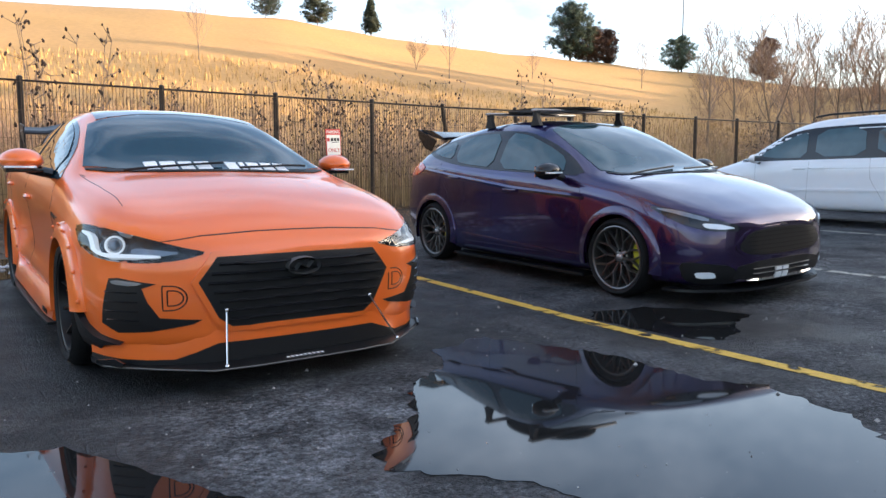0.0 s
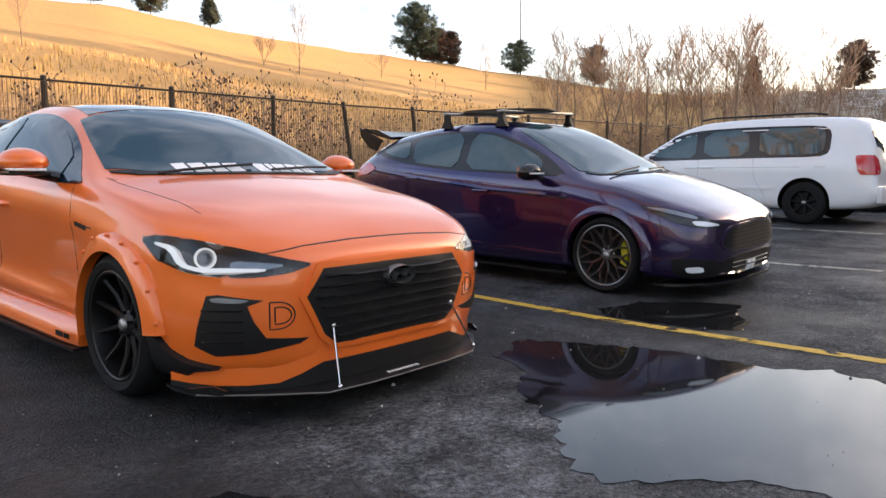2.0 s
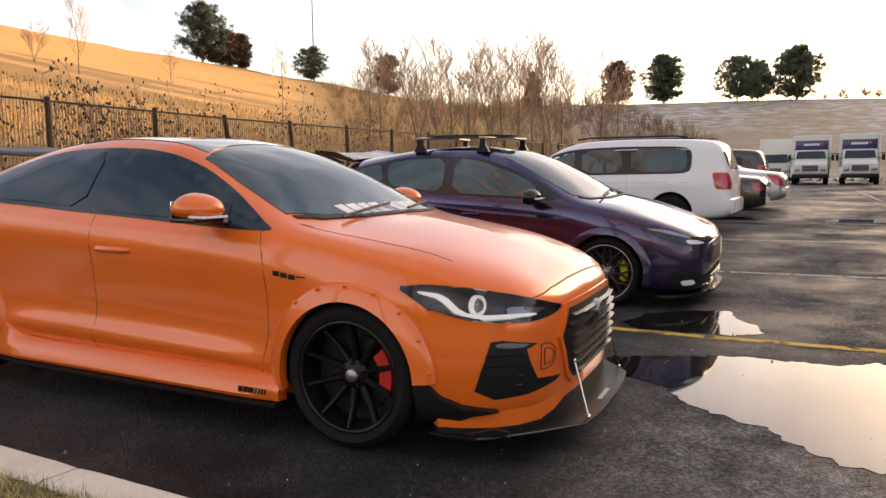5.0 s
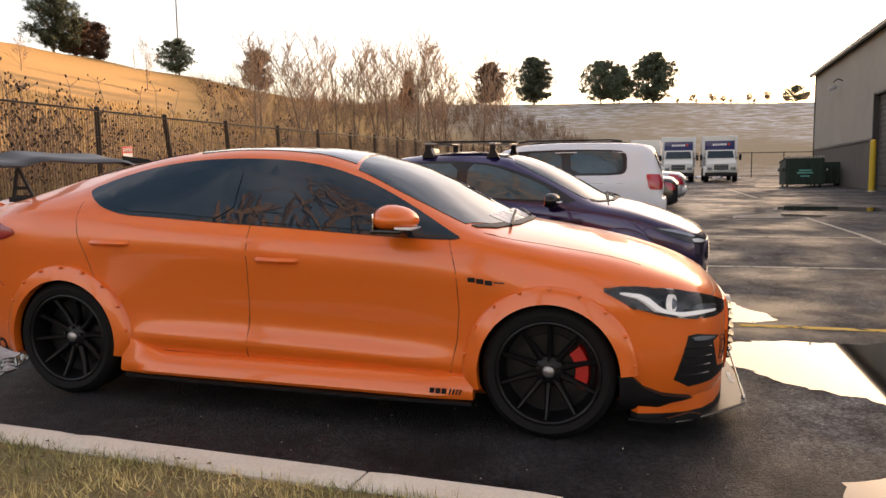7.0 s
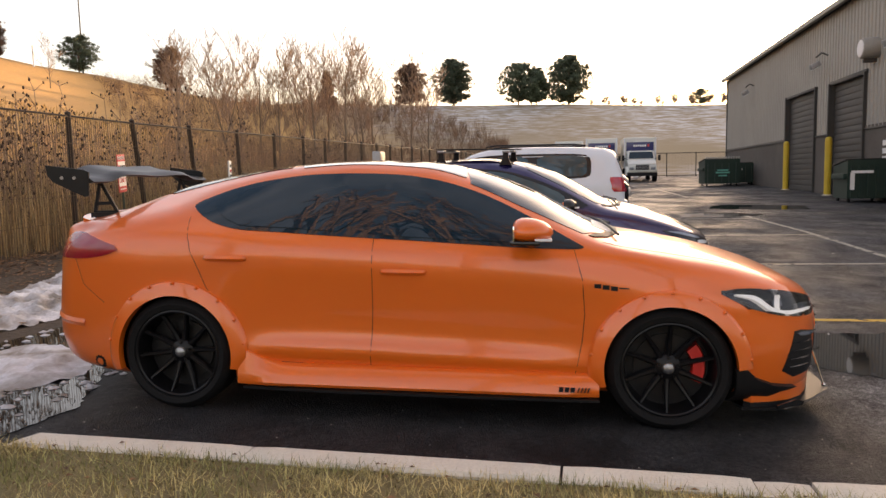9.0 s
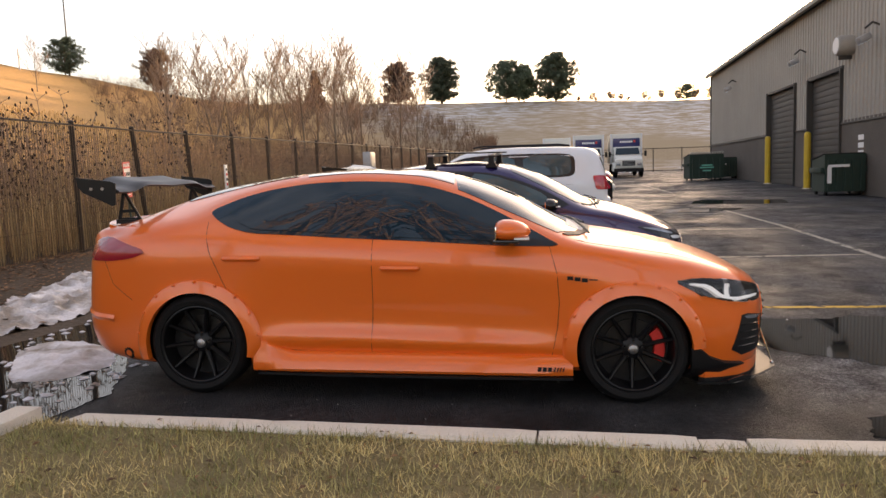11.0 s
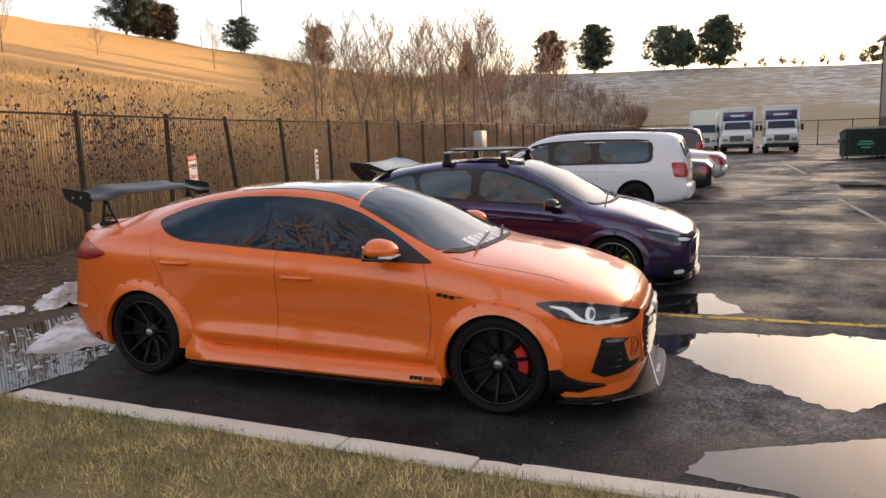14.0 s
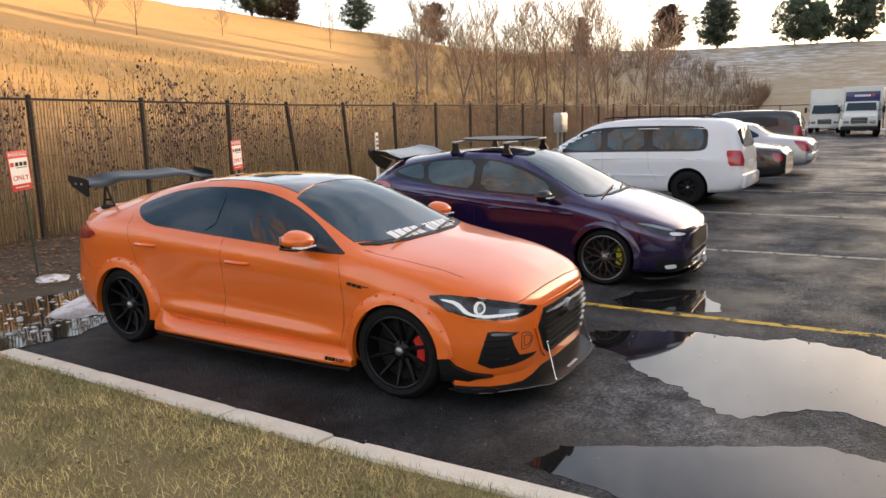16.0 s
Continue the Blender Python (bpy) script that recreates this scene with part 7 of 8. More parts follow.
def siding(x0, x1, z0, z1):
    b = bmesh.new()
    prof = []
    x = x0
    while x < x1 - 1e-6:
        for dx, o in ((0, 0), (0.20, 0), (0.225, 0.035), (0.275, 0.035)):
            if x + dx < x1:
                prof.append((x + dx, o))
        x += 0.30
    prof.append((x1, 0))
    cols = [(b.verts.new((px, WY + o, z0)), b.verts.new((px, WY + o, z1))) for px, o in prof]
    for p, q in zip(cols, cols[1:]):
        b.faces.new((q[0], p[0], p[1], q[1]))
    back = [b.verts.new((xx, WY - 0.2, zz)) for xx, zz in ((x0, z0), (x1, z0), (x1, z1), (x0, z1))]
    b.faces.new(back)
    for e0, e1 in ((cols[0], (back[0], back[3])), (cols[-1], (back[1], back[2]))):
        b.faces.new((e0[0], e0[1], e1[1], e1[0]))
    b.faces.new([c[0] for c in cols] + [back[1], back[0]])
    b.faces.new([c[1] for c in cols] + [back[2], back[3]])
    bmesh.ops.recalc_face_normals(b, faces=b.faces)
    return b


WAIN = 2.62
edges_x = [WX0] + [v for d_ in DOORS for v in d_[:2]] + [WX1]
for i in range(0, len(edges_x), 2):
    x0, x1 = edges_x[i], edges_x[i + 1]
    part("siding_panel", siding(x0, x1, WAIN, 4.50), SIDING, bld, smooth=False)
    part("block_base", box(((x0 + x1) / 2, WY - 0.10, (WAIN + base_z(x1) - 0.4) / 2), (x1 - x0, 0.26, WAIN - base_z(x0) + 0.4)), BLOCK, bld, "brown masonry base wall", smooth=False)
    part("ledge", box(((x0 + x1) / 2, WY + 0.0, WAIN), (x1 - x0, 0.14, 0.06), bevel=0.01), DARKTRIM, bld)
part("siding_panel", siding(WX0, WX1, 4.50, WTOP), SIDING, bld, smooth=False)
part("door_header", box(((DOORS[0][0] + DOORS[0][1]) / 2, WY + 0.01, 4.45), (DOORS[0][1] - DOORS[0][0] + 0.2, 0.12, 0.14), bevel=0.01), DARKTRIM, bld)
part("door_header", box(((DOORS[1][0] + DOORS[1][1]) / 2, WY + 0.01, 4.50), (DOORS[1][1] - DOORS[1][0] + 0.2, 0.12, 0.10), bevel=0.01), DARKTRIM, bld)
b = bmesh.new()
prism(b, [(WY - 0.2, -0.5), (WY - 0.2, WTOP), (-17, 9.3), (-30, WTOP), (-30, -0.5)], WX1 - 0.2, WX1, "yz")
part("end_wall", b, SIDING, bld, smooth=False)
b = bmesh.new()
prism(b, [(WY - 0.2, -0.5), (WY - 0.2, WTOP), (-17, 9.3), (-30, WTOP), (-30, -0.5)], WX0, WX0 + 0.2, "yz")
part("end_wall", b, SIDING, bld, smooth=False)
part("rear_wall", box(((WX0 + WX1) / 2, -29.9, 3.2), (WX1 - WX0 - 0.4, 0.2, 7.6)), SIDING, bld, smooth=False)
b = bmesh.new()
prism(b, [(WY + 0.25, WTOP), (WY + 0.25, WTOP + 0.14), (-17, 9.5), (-30.2, WTOP + 0.14), (-30.2, WTOP), (-17, 9.33)], WX0 - 0.2, WX1 + 0.25, "yz")
part("roof", b, DARKTRIM, bld, smooth=False)
part("gutter", box(((WX0 + WX1) / 2, WY + 0.30, WTOP + 0.02), (WX1 - WX0 + 0.4, 0.16, 0.18), bevel=0.03), SIDING, bld)
part("corner_trim", box((WX1 - 0.06, WY + 0.03, (WTOP + 0.3) / 2), (0.16, 0.10, WTOP - 0.3), bevel=0.01), DARKTRIM, bld)
for k, (x0, x1, top) in enumerate(DOORS):
    rd = part("roller_door", box(((x0 + x1) / 2, WY - 0.17, (top + base_z(x0)) / 2), (x1 - x0 + 0.1, 0.06, top - base_z(x0) + 0.1)), SHUTTER, bld, "closed grey roller door", smooth=False)
    z = base_z(x0) + 0.03
    while z < top - 0.2:
        part("door_slat", box(((x0 + x1) / 2, WY - 0.125, z + 0.11), (x1 - x0 - 0.08, 0.035, 0.20), bevel=0.012), SHUTTER, rd)
        z += 0.22
    for xx in (x0, x1):
        part("door_jamb", box((xx, WY - 0.02, (top + 0.4) / 2), (0.10, 0.26, top - 0.3)), DARKTRIM, bld)


def bollard(x, y, h):
    z = lot_z(x, y)
    bo = empty("bollard", Matrix.Translation((x, y, z)), "tall yellow steel guard post beside a roller door", "bollard", group="door bollards")
    b = lathe([(0.0, h + 0.05), (0.07, h + 0.03), (0.11, h - 0.02), (0.115, h - 0.1), (0.115, -0.1)], 20, "Z")
    part("post_body", b, YPOST, bo)
    b = lathe([(0.115, 0.0), (0.17, 0.0), (0.17, 0.03), (0.115, 0.04)], 20, "Z")
    part("base_ring", b, CONCRETE, bo)


for x in (30.0, 24.5):
    bollard(x, WY + 0.35, 2.05)


def wall_lamp(x, z):
    wl = empty("wall_lamp", Matrix.Translation((x, WY, z)), "floodlight on a short arm on the warehouse wall", "lamp", group="wall lamps")
    b = bmesh.new()
    tube(b, (0, 0.0, 0.12), (0, 0.22, 0.22), 0.03)
    tube(b, (0, 0.22, 0.22), (0, 0.42, 0.05), 0.03)
    part("arm", b, DARKTRIM, wl)
    part("lamp_head", box((0, 0.50, -0.02), (0.34, 0.34, 0.20), Matrix.Rotation(radians(-25), 4, "X"), bevel=0.04), ZN, wl)
    part("lens", box((0, 0.56, -0.13), (0.26, 0.24, 0.03), Matrix.Rotation(radians(-25), 4, "X")), LAMPWHITE, wl)


for x, z in ((26.0, 5.45), (38.0, 5.75), (19.2, 5.15)):
    wall_lamp(x, z)
fan = empty("wall_vent", Matrix.Translation((21.3, WY, 5.05)), "round pale wall exhaust hood", "vent")
b = lathe([(0.0, 0.50), (0.24, 0.50), (0.29, 0.485), (0.32, 0.43), (0.32, 0.0)], 32)
part("hood", b, SIDING, fan)
b = lathe([(0.0, 0.515), (0.25, 0.515), (0.26, 0.495)], 32)
part("vent_face", b, LETTER, fan)
part("bracket", box((0, 0.22, -0.37), (0.10, 0.4, 0.14), bevel=0.02), DARKTRIM, fan)
# wall notice as plain bars
nt_ = empty("wall_notice", Matrix.Translation((20.35, WY + 0.04, 1.75)), "stacked white notice boards on the masonry base", "sign")
for k in range(4):
    part("notice_bar", box((0, 0, 0.36 - 0.24 * k), (0.42, 0.012, 0.16)), LETTER, nt_)

GREENBIN = mat("dark_green_bin_steel", (0.012, 0.035, 0.026), 0.5, 0.1, vary=0.3, vscale=2)
TEAL = mat("pale_green_bin_print", (0.10, 0.42, 0.34), 0.6, vary=0.15)


def dumpster(x, y, ang, w, d, h, label, stripes):
    m = Matrix.Translation((x, y, lot_z(x, y))) @ Matrix.Rotation(radians(ang), 4, "Z")
    db = empty("dumpster", m, label, "dumpster", group="waste bins")
    b = bmesh.new()
    prism(b, [(-d / 2, 0.12), (d / 2, 0.12), (d / 2, h * 0.86), (-d / 2, h)], -w / 2, w / 2, "xz")
    part("bin_body", b, GREENBIN, db, smooth=False)
    for k in range(5):
        part("rib", box((-d / 2 - 0.03, -w / 2 + w * (k + 0.5) / 5, h * 0.5), (0.06, 0.07, h * 0.72)), GREENBIN, db)
    for s in (-1, 1):
        part("fork_sleeve", box((0, s * (w / 2 + 0.05), h * 0.62), (d * 0.9, 0.10, 0.16), bevel=0.01), GREENBIN, db)
        for e in (-1, 1):
            b = bmesh.new()
            tube(b, (e * d * 0.38, s * w * 0.42 - 0.03, 0.07), (e * d * 0.38, s * w * 0.42 + 0.03, 0.07), 0.07, n=14)
            part("caster", b, RUBBER, db)
    part("lid", box((0, 0, h * 0.96), (d * 1.02, w * 1.02, 0.05), Matrix.Rotation(radians(7), 4, "Y"), bevel=0.015), BLACK, db)
    if stripes:
        for k in range(14):
            part("lid_rib", box((-d * 0.5, -w / 2 + w * (k + 0.5) / 14, h + 0.07), (0.10, w / 24, 0.12), bevel=0.01), SIDING, db)
        for k, (o, wd) in enumerate(((0.12, 0.55), (0.0, 0.7), (-0.16, 0.42))):
            part("logo_bar", box((-d / 2 - 0.066, 0, h * 0.5 + o), (0.012, wd, 0.075), bevel=0.004), TEAL, db)
    else:
        part("label_bar", box((-d / 2 - 0.066, 0.2, h * 0.72), (0.012, 0.6, 0.08)), LETTER, db)
        part("label_bar", box((-d / 2 - 0.066, w * 0.40, h * 0.5), (0.012, 0.12, 0.5)), LETTER, db)


dumpster(36.6, -2.45, 4, 1.75, 1.4, 1.38, "dark green waste dumpster with pale ribbed lid", True)
dumpster(38.2, -3.7, 0, 1.5, 1.2, 1.15, "dark waste dumpster against the warehouse wall", False)
dumpster(20.4, -3.74, 0, 1.16, 1.2, 1.26, "green waste dumpster near the roller doors", False)

# ---- box trucks at the yard's end ----
TRUCKBLUE = mat("dark_blue_fairing", (0.014, 0.022, 0.11), 0.4, coat=0.5, vary=0.1)
TRUCKW = mat("cream_truck_paint", (0.62, 0.62, 0.57), 0.45, coat=0.3, vary=0.06, vscale=2)


def box_truck(x, y, label, conv=True, scale=1.0, blue=True):
    t = empty("box_truck", on_lot(x, y, (-1, 0.0)) @ Matrix.Diagonal((scale, scale, scale, 1)), label, "truck", group="parked box trucks")
    part("cargo_box", box((-4.6, 0, 2.0), (5.6, 2.15, 2.1), bevel=0.04), TRUCKW, t)
    for s in (-1, 1):
        part("box_edge", box((-1.79, s * 1.06, 2.0), (0.06, 0.08, 2.1)), WHITE, t)
    if blue:
        part("fairing_panel", box((-1.78, 0, 2.42), (0.05, 1.86, 0.62), bevel=0.02), TRUCKBLUE, t, "dark blue header panel")
        for k in range(6):
            part("lettering_bar", box((-1.75, 0.36 - 0.15 * k, 2.48), (0.012, 0.11, 0.13)), LETTER, t)
        part("logo_mark", box((-1.75, 0.56, 2.50), (0.012, 0.13, 0.17)), SIGNRED, t)
    b = bmesh.new()
    if conv:
        prism(b, [(-1.75, 0.55), (-1.75, 2.12), (-0.95, 2.12), (-0.55, 1.52), (0.55, 1.28), (0.66, 1.15), (0.66, 0.62), (0.2, 0.5)], -0.92, 0.92, "xz")
    else:
        prism(b, [(-1.75, 0.45), (-1.75, 2.0), (-0.6, 2.0), (-0.25, 1.35), (-0.15, 0.95), (-0.15, 0.45)], -0.92, 0.92, "xz")
    bmesh.ops.bevel(b, geom=list(b.edges), offset=0.07, segments=2, affect="EDGES")
    part("cab", b, TRUCKW, t)
    if conv:
        wsx = [(-0.90, 2.02), (-0.55, 1.58)]
    else:
        wsx = [(-0.55, 1.92), (-0.24, 1.38)]
    b = bmesh.new()
    for k, (px, pz) in enumerate(wsx):
        pass
    (x0, z0), (x1, z1) = wsx
    v = [b.verts.new(p) for p in ((x0 + 0.05, -0.76, z0 + 0.02), (x0 + 0.05, 0.76, z0 + 0.02), (x1 + 0.05, 0.82, z1 + 0.02), (x1 + 0.05, -0.82, z1 + 0.02), (x0 - 0.02, -0.76, z0 - 0.02), (x0 - 0.02, 0.76, z0 - 0.02), (x1 - 0.02, 0.82, z1 - 0.02), (x1 - 0.02, -0.82, z1 - 0.02))]
    for f in ((0, 1, 2, 3), (7, 6, 5, 4), (0, 4, 5, 1), (1, 5, 6, 2), (2, 6, 7, 3), (3, 7, 4, 0)):
        b.faces.new([v[i] for i in f])
    bmesh.ops.recalc_face_normals(b, faces=b.faces)
    part("windscreen", b, DARKGLASS, t)
    fx = 0.67 if conv else -0.14
    part("grille", box((fx, 0, 0.98 if conv else 0.80), (0.05, 0.86, 0.34), bevel=0.04), BLACK, t)
    for k in range(3):
        part("grille_bar", box((fx + 0.03, 0, (0.88 if conv else 0.70) + 0.1 * k), (0.03, 0.80, 0.025)), ZN, t)
    part("bumper", box((fx - 0.02, 0, 0.52), (0.22, 1.96, 0.24), bevel=0.05), BLACK if conv else TRUCKW, t)
    for s in (-1, 1):
        part("headlamp", box((fx - 0.02, s * 0.70, 0.90 if conv else 0.76), (0.10, 0.30, 0.18), bevel=0.04), LAMPCLEAR, t)
        part("side_window", box(((-1.15 if conv else -0.85), s * 0.925, 1.72), (0.62, 0.02, 0.42), bevel=0.005), DARKGLASS, t)
        b = bmesh.new()
        tube(b, (wsx[1][0], s * 0.92, 1.55), (wsx[1][0] + 0.05, s * 1.16, 1.62), 0.02)
        add_box(b, (wsx[1][0] + 0.05, s * 1.2, 1.62), (0.08, 0.16, 0.38), bevel=0.02)
        part("door_mirror", b, BLACK, t)
        if conv:
            b = lathe([(0.56, -0.16), (0.60, -0.14), (0.60, 0.02), (0.50, 0.04)], 28)
            bmesh.ops.delete(b, geom=[v_ for v_ in b.verts if v_.co.z < -0.1], context="VERTS")
            bmesh.ops.translate(b, verts=b.verts, vec=(-0.05, s * 0.92, 0.45))
            part("wheel_arch", b, TRUCKW, t)
        for wx in ((-0.05 if conv else -0.75), -5.4):
            b = lathe([(0.22, -0.12), (0.40, -0.14), (0.45, -0.08), (0.45, 0.08), (0.40, 0.14), (0.22, 0.12)], 28)
            bmesh.ops.translate(b, verts=b.verts, vec=(wx, s * 0.86, 0.45))
            wo = part("tyre", b, RUBBER, t)
            b = lathe([(0.0, 0.06 * s), (0.12, 0.08 * s), (0.22, 0.11 * s)], 20)
            bmesh.ops.translate(b, verts=b.verts, vec=(wx, s * 0.86, 0.45))
            part("wheel_disc", b, TRUCKW, wo)
    part("chassis", box((-3.6, 0, 0.72), (6.6, 0.9, 0.25)), BLACK, t)


box_truck(46.4, 0.78, "cream rental box truck with dark blue header panel", True, 0.985)
box_truck(46.8, 3.37, "cream rental box truck with green-tinged bonnet", True, 0.985)
box_truck(53.0, 5.75, "plain white cab-over box truck", False, 1.0, blue=False)

# ---- far fence behind the trucks ----
ff = empty("fence", Matrix.Translation((61, 0, 0)), "low dark wire fence at the yard's far end", "fence", kind="structure")
for k in range(13):
    y = 12.0 - 2.4 * k
    b = bmesh.new()
    tube(b, (0, y, lot_z(60, y) - 0.2), (0, y, lot_z(60, y) + 2.1), 0.04)
    part("post", b, FENCEM, ff)
for h in (0.15, 2.05):
    b = bmesh.new()
    tube(b, (0, 12.0, lot_z(60, 12) + h), (0, -16.8, lot_z(60, -16.8) + h), 0.03)
    part("rail", b, FENCEM, ff)
b = bmesh.new()
for k in range(240):
    y = 12.0 - 0.12 * k
    tube(b, (0.02, y, lot_z(60, y) + 0.1), (0.02, y, lot_z(60, y) + 2.05), 0.006, n=3, caps=False)
tagged(part("wire_mesh", b, WIREM, ff), kind="stuff")

# ---- plants ----
BARK = mat("grey_brown_bark", (0.17, 0.125, 0.09), 0.9, vary=0.3, vscale=3, bump=0.5, bscale=20)
TWIG = mat("pale_brown_twigs", (0.30, 0.205, 0.145), 0.9, vary=0.3, vscale=1.0)
NEEDLE = mat("dark_pine_needles", (0.075, 0.100, 0.060), 0.8, rand=0.5, vary=0.3, vscale=0.5)
RUSSET = mat("russet_evergreen", (0.110, 0.058, 0.036), 0.85, rand=0.5, vary=0.3, vscale=0.5)
HEADS = mat("dark_seed_heads", (0.045, 0.026, 0.018), 0.9, rand=0.5)
BRUSH = mat("brown_brush_twigs", (0.40, 0.245, 0.155), 0.9, rand=0.5, vary=0.35, vscale=0.25)
EYE0, EYE5 = Vector((0, 0, 0.98)), Vector((-2.39, 2.5, 1.2))


def spot(az, el, eye, limit=175):
    """Where the land, seen from the eye along that bearing, first reaches the elevation; else its crest."""
    best, where = -90, None
    r = 16.0
    while r < 175 and r < limit:
        x, y = eye.x + r * math.sin(radians(az)), eye.y + r * math.cos(radians(az))
        z = land_z(x, y)
        e = math.degrees(math.atan2(z - eye.z, r))
        if e >= el:
            return Vector((x, y, z)), r
        if e > best:
            best, where = e, (Vector((x, y, z)), r)
        r += 1.0
    return where


def bare_tree_mesh(seed, stems=1, spread=0.75, fine=0.0014):
    """A trunk with forking limbs, one metre high. Returns trunk and twig bmeshes."""
    r_ = random.Random(seed)
    wood, twigs = bmesh.new(), bmesh.new()

    def run(p, d, length, rad, steps, lev, first):
        end = max(rad * 0.25, fine)
        for i in range(steps):
            f = i / steps
            ra, rb = rad + (end - rad) * f, rad + (end - rad) * (i + 1) / steps
            q = p + d * length / steps
            tube(wood if lev < 1 else twigs, p, q, ra, rb, n=(6, 4, 3, 3)[lev], caps=False)
            p = q
            d = (d + Vector((r_.uniform(-1, 1), r_.uniform(-1, 1), r_.uniform(-0.2, 0.5))) * (0.06, 0.14, 0.2, 0.2)[lev]).normalized()
            if lev < 3 and i >= first:
                for _ in range(2 if lev == 0 else 1 + (r_.random() < 0.8) if lev == 1 else 1 + (r_.random() < 0.3)):
                    a = r_.uniform(0, 6.283)
                    side = Vector((math.cos(a), math.sin(a), 0))
                    nd = (d * 0.75 + side * spread * r_.uniform(0.45, 0.8) + Vector((0, 0, 0.6))).normalized()
                    run(p, nd, length * (0.50, 0.52, 0.60)[lev] * (1.1 - 0.5 * f) * r_.uniform(0.7, 1.1), max(rb * 0.55, fine), (5, 3, 2)[lev], lev + 1, 1 if lev == 0 else 0)
    for k in range(stems):
        run(Vector((0.03 * k, 0.02 * k, -0.02)), Vector((r_.uniform(-0.2, 0.2) * (stems > 1), r_.uniform(-0.2, 0.2) * (stems > 1), 1)).normalized(), r_.uniform(0.85, 0.98), 0.0105 if stems == 1 else 0.008, 8, 0, 1)
    return wood, twigs


TREES = []
for k, (st, sp) in enumerate(((1, 1.05), (1, 0.85), (2, 0.95), (1, 1.2))):
    wood, twigs = bare_tree_mesh(11 + k * 7, st, sp)
    TREES.append((mesh_of("trunk", wood, BARK), mesh_of("twigs", twigs, TWIG, smooth=False)))


def bare_tree(pos, h, pair, turn, wide=1.0, label="leafless grey-brown tree on the dry slope"):
    t = empty("bare_tree", Matrix.Translation(pos) @ Matrix.Rotation(turn, 4, "Z") @ Matrix.Diagonal((h * wide, h * wide, h, 1)), label, "tree", group="bare trees")
    for nm, me_ in zip(("trunk", "crown"), pair):
        o = new(nm, me_)
        o.parent = t


FARTREES = []
for k in range(2):
    wood, twigs = bare_tree_mesh(71 + k * 5, 3, 1.3, 0.0042)
    FARTREES.append((mesh_of("trunk", wood, BARK), mesh_of("twigs", twigs, TWIG, smooth=False)))
# bearing, foot and top elevation, vantage, width, farthest distance
for k, (az, el, top, eye, wide, far_) in enumerate((
        (13.8, 8.75, 12.9, EYE0, 0.9, 110), (32.8, 7.9, 12.5, EYE0, 0.8, 110), (30.2, 8.6, 10.9, EYE0, 1.1, 110), (39.3, 7.85, 10.0, EYE0, 1.3, 110), (47.6, 8.7, 9.9, EYE0, 1.0, 110),
        (52.4, 7.0, 10.4, EYE0, 1.1, 52), (59.8, 6.4, 10.3, EYE5, 1.1, 62), (57.0, 6.8, 10.4, EYE5, 0.9, 70), (62.6, 5.6, 9.3, EYE5, 0.9, 62), (64.0, 5.2, 9.6, EYE5, 0.9, 62), (65.6, 4.8, 9.9, EYE5, 1.0, 62),
        (66.6, 3.6, 10.2, EYE5, 0.9, 60), (67.9, 4.4, 9.4, EYE5, 0.9, 66), (69.0, 4.6, 10.0, EYE5, 1.0, 58), (70.2, 4.2, 10.1, EYE5, 1.0, 60), (71.3, 5.0, 9.0, EYE5, 0.9, 64),
        (74.2, 4.2, 8.6, EYE5, 1.0, 60), (75.6, 3.6, 8.3, EYE5, 0.9, 58), (61.2, 6.1, 8.6, EYE5, 1.1, 70), (100.5, 3.2, 5.6, EYE5, 0.9, 90), (101.3, 3.0, 5.2, EYE5, 0.8, 88))):
    p, r = spot(az, el, eye, far_)
    bare_tree(p, max(1.0, 0.90 * r * (math.tan(radians(top)) - math.tan(radians(min(el, math.degrees(math.atan2(p.z - eye.z, r))))))), TREES[k % 4], k * 1.7, wide * 1.25)
for k in range(17):
    az = 89.6 + 0.78 * k + 0.3 * math.sin(k * 2.3)
    p, r = spot(az, 20, EYE5, 140)
    bare_tree(p - Vector((0, 0, 0.3)), r * math.tan(radians((0.45, 0.7, 0.4, 0.8, 0.6)[k % 5])), FARTREES[k % 2], k * 1.9, 1.5, "low leafless tree on the far ridge")

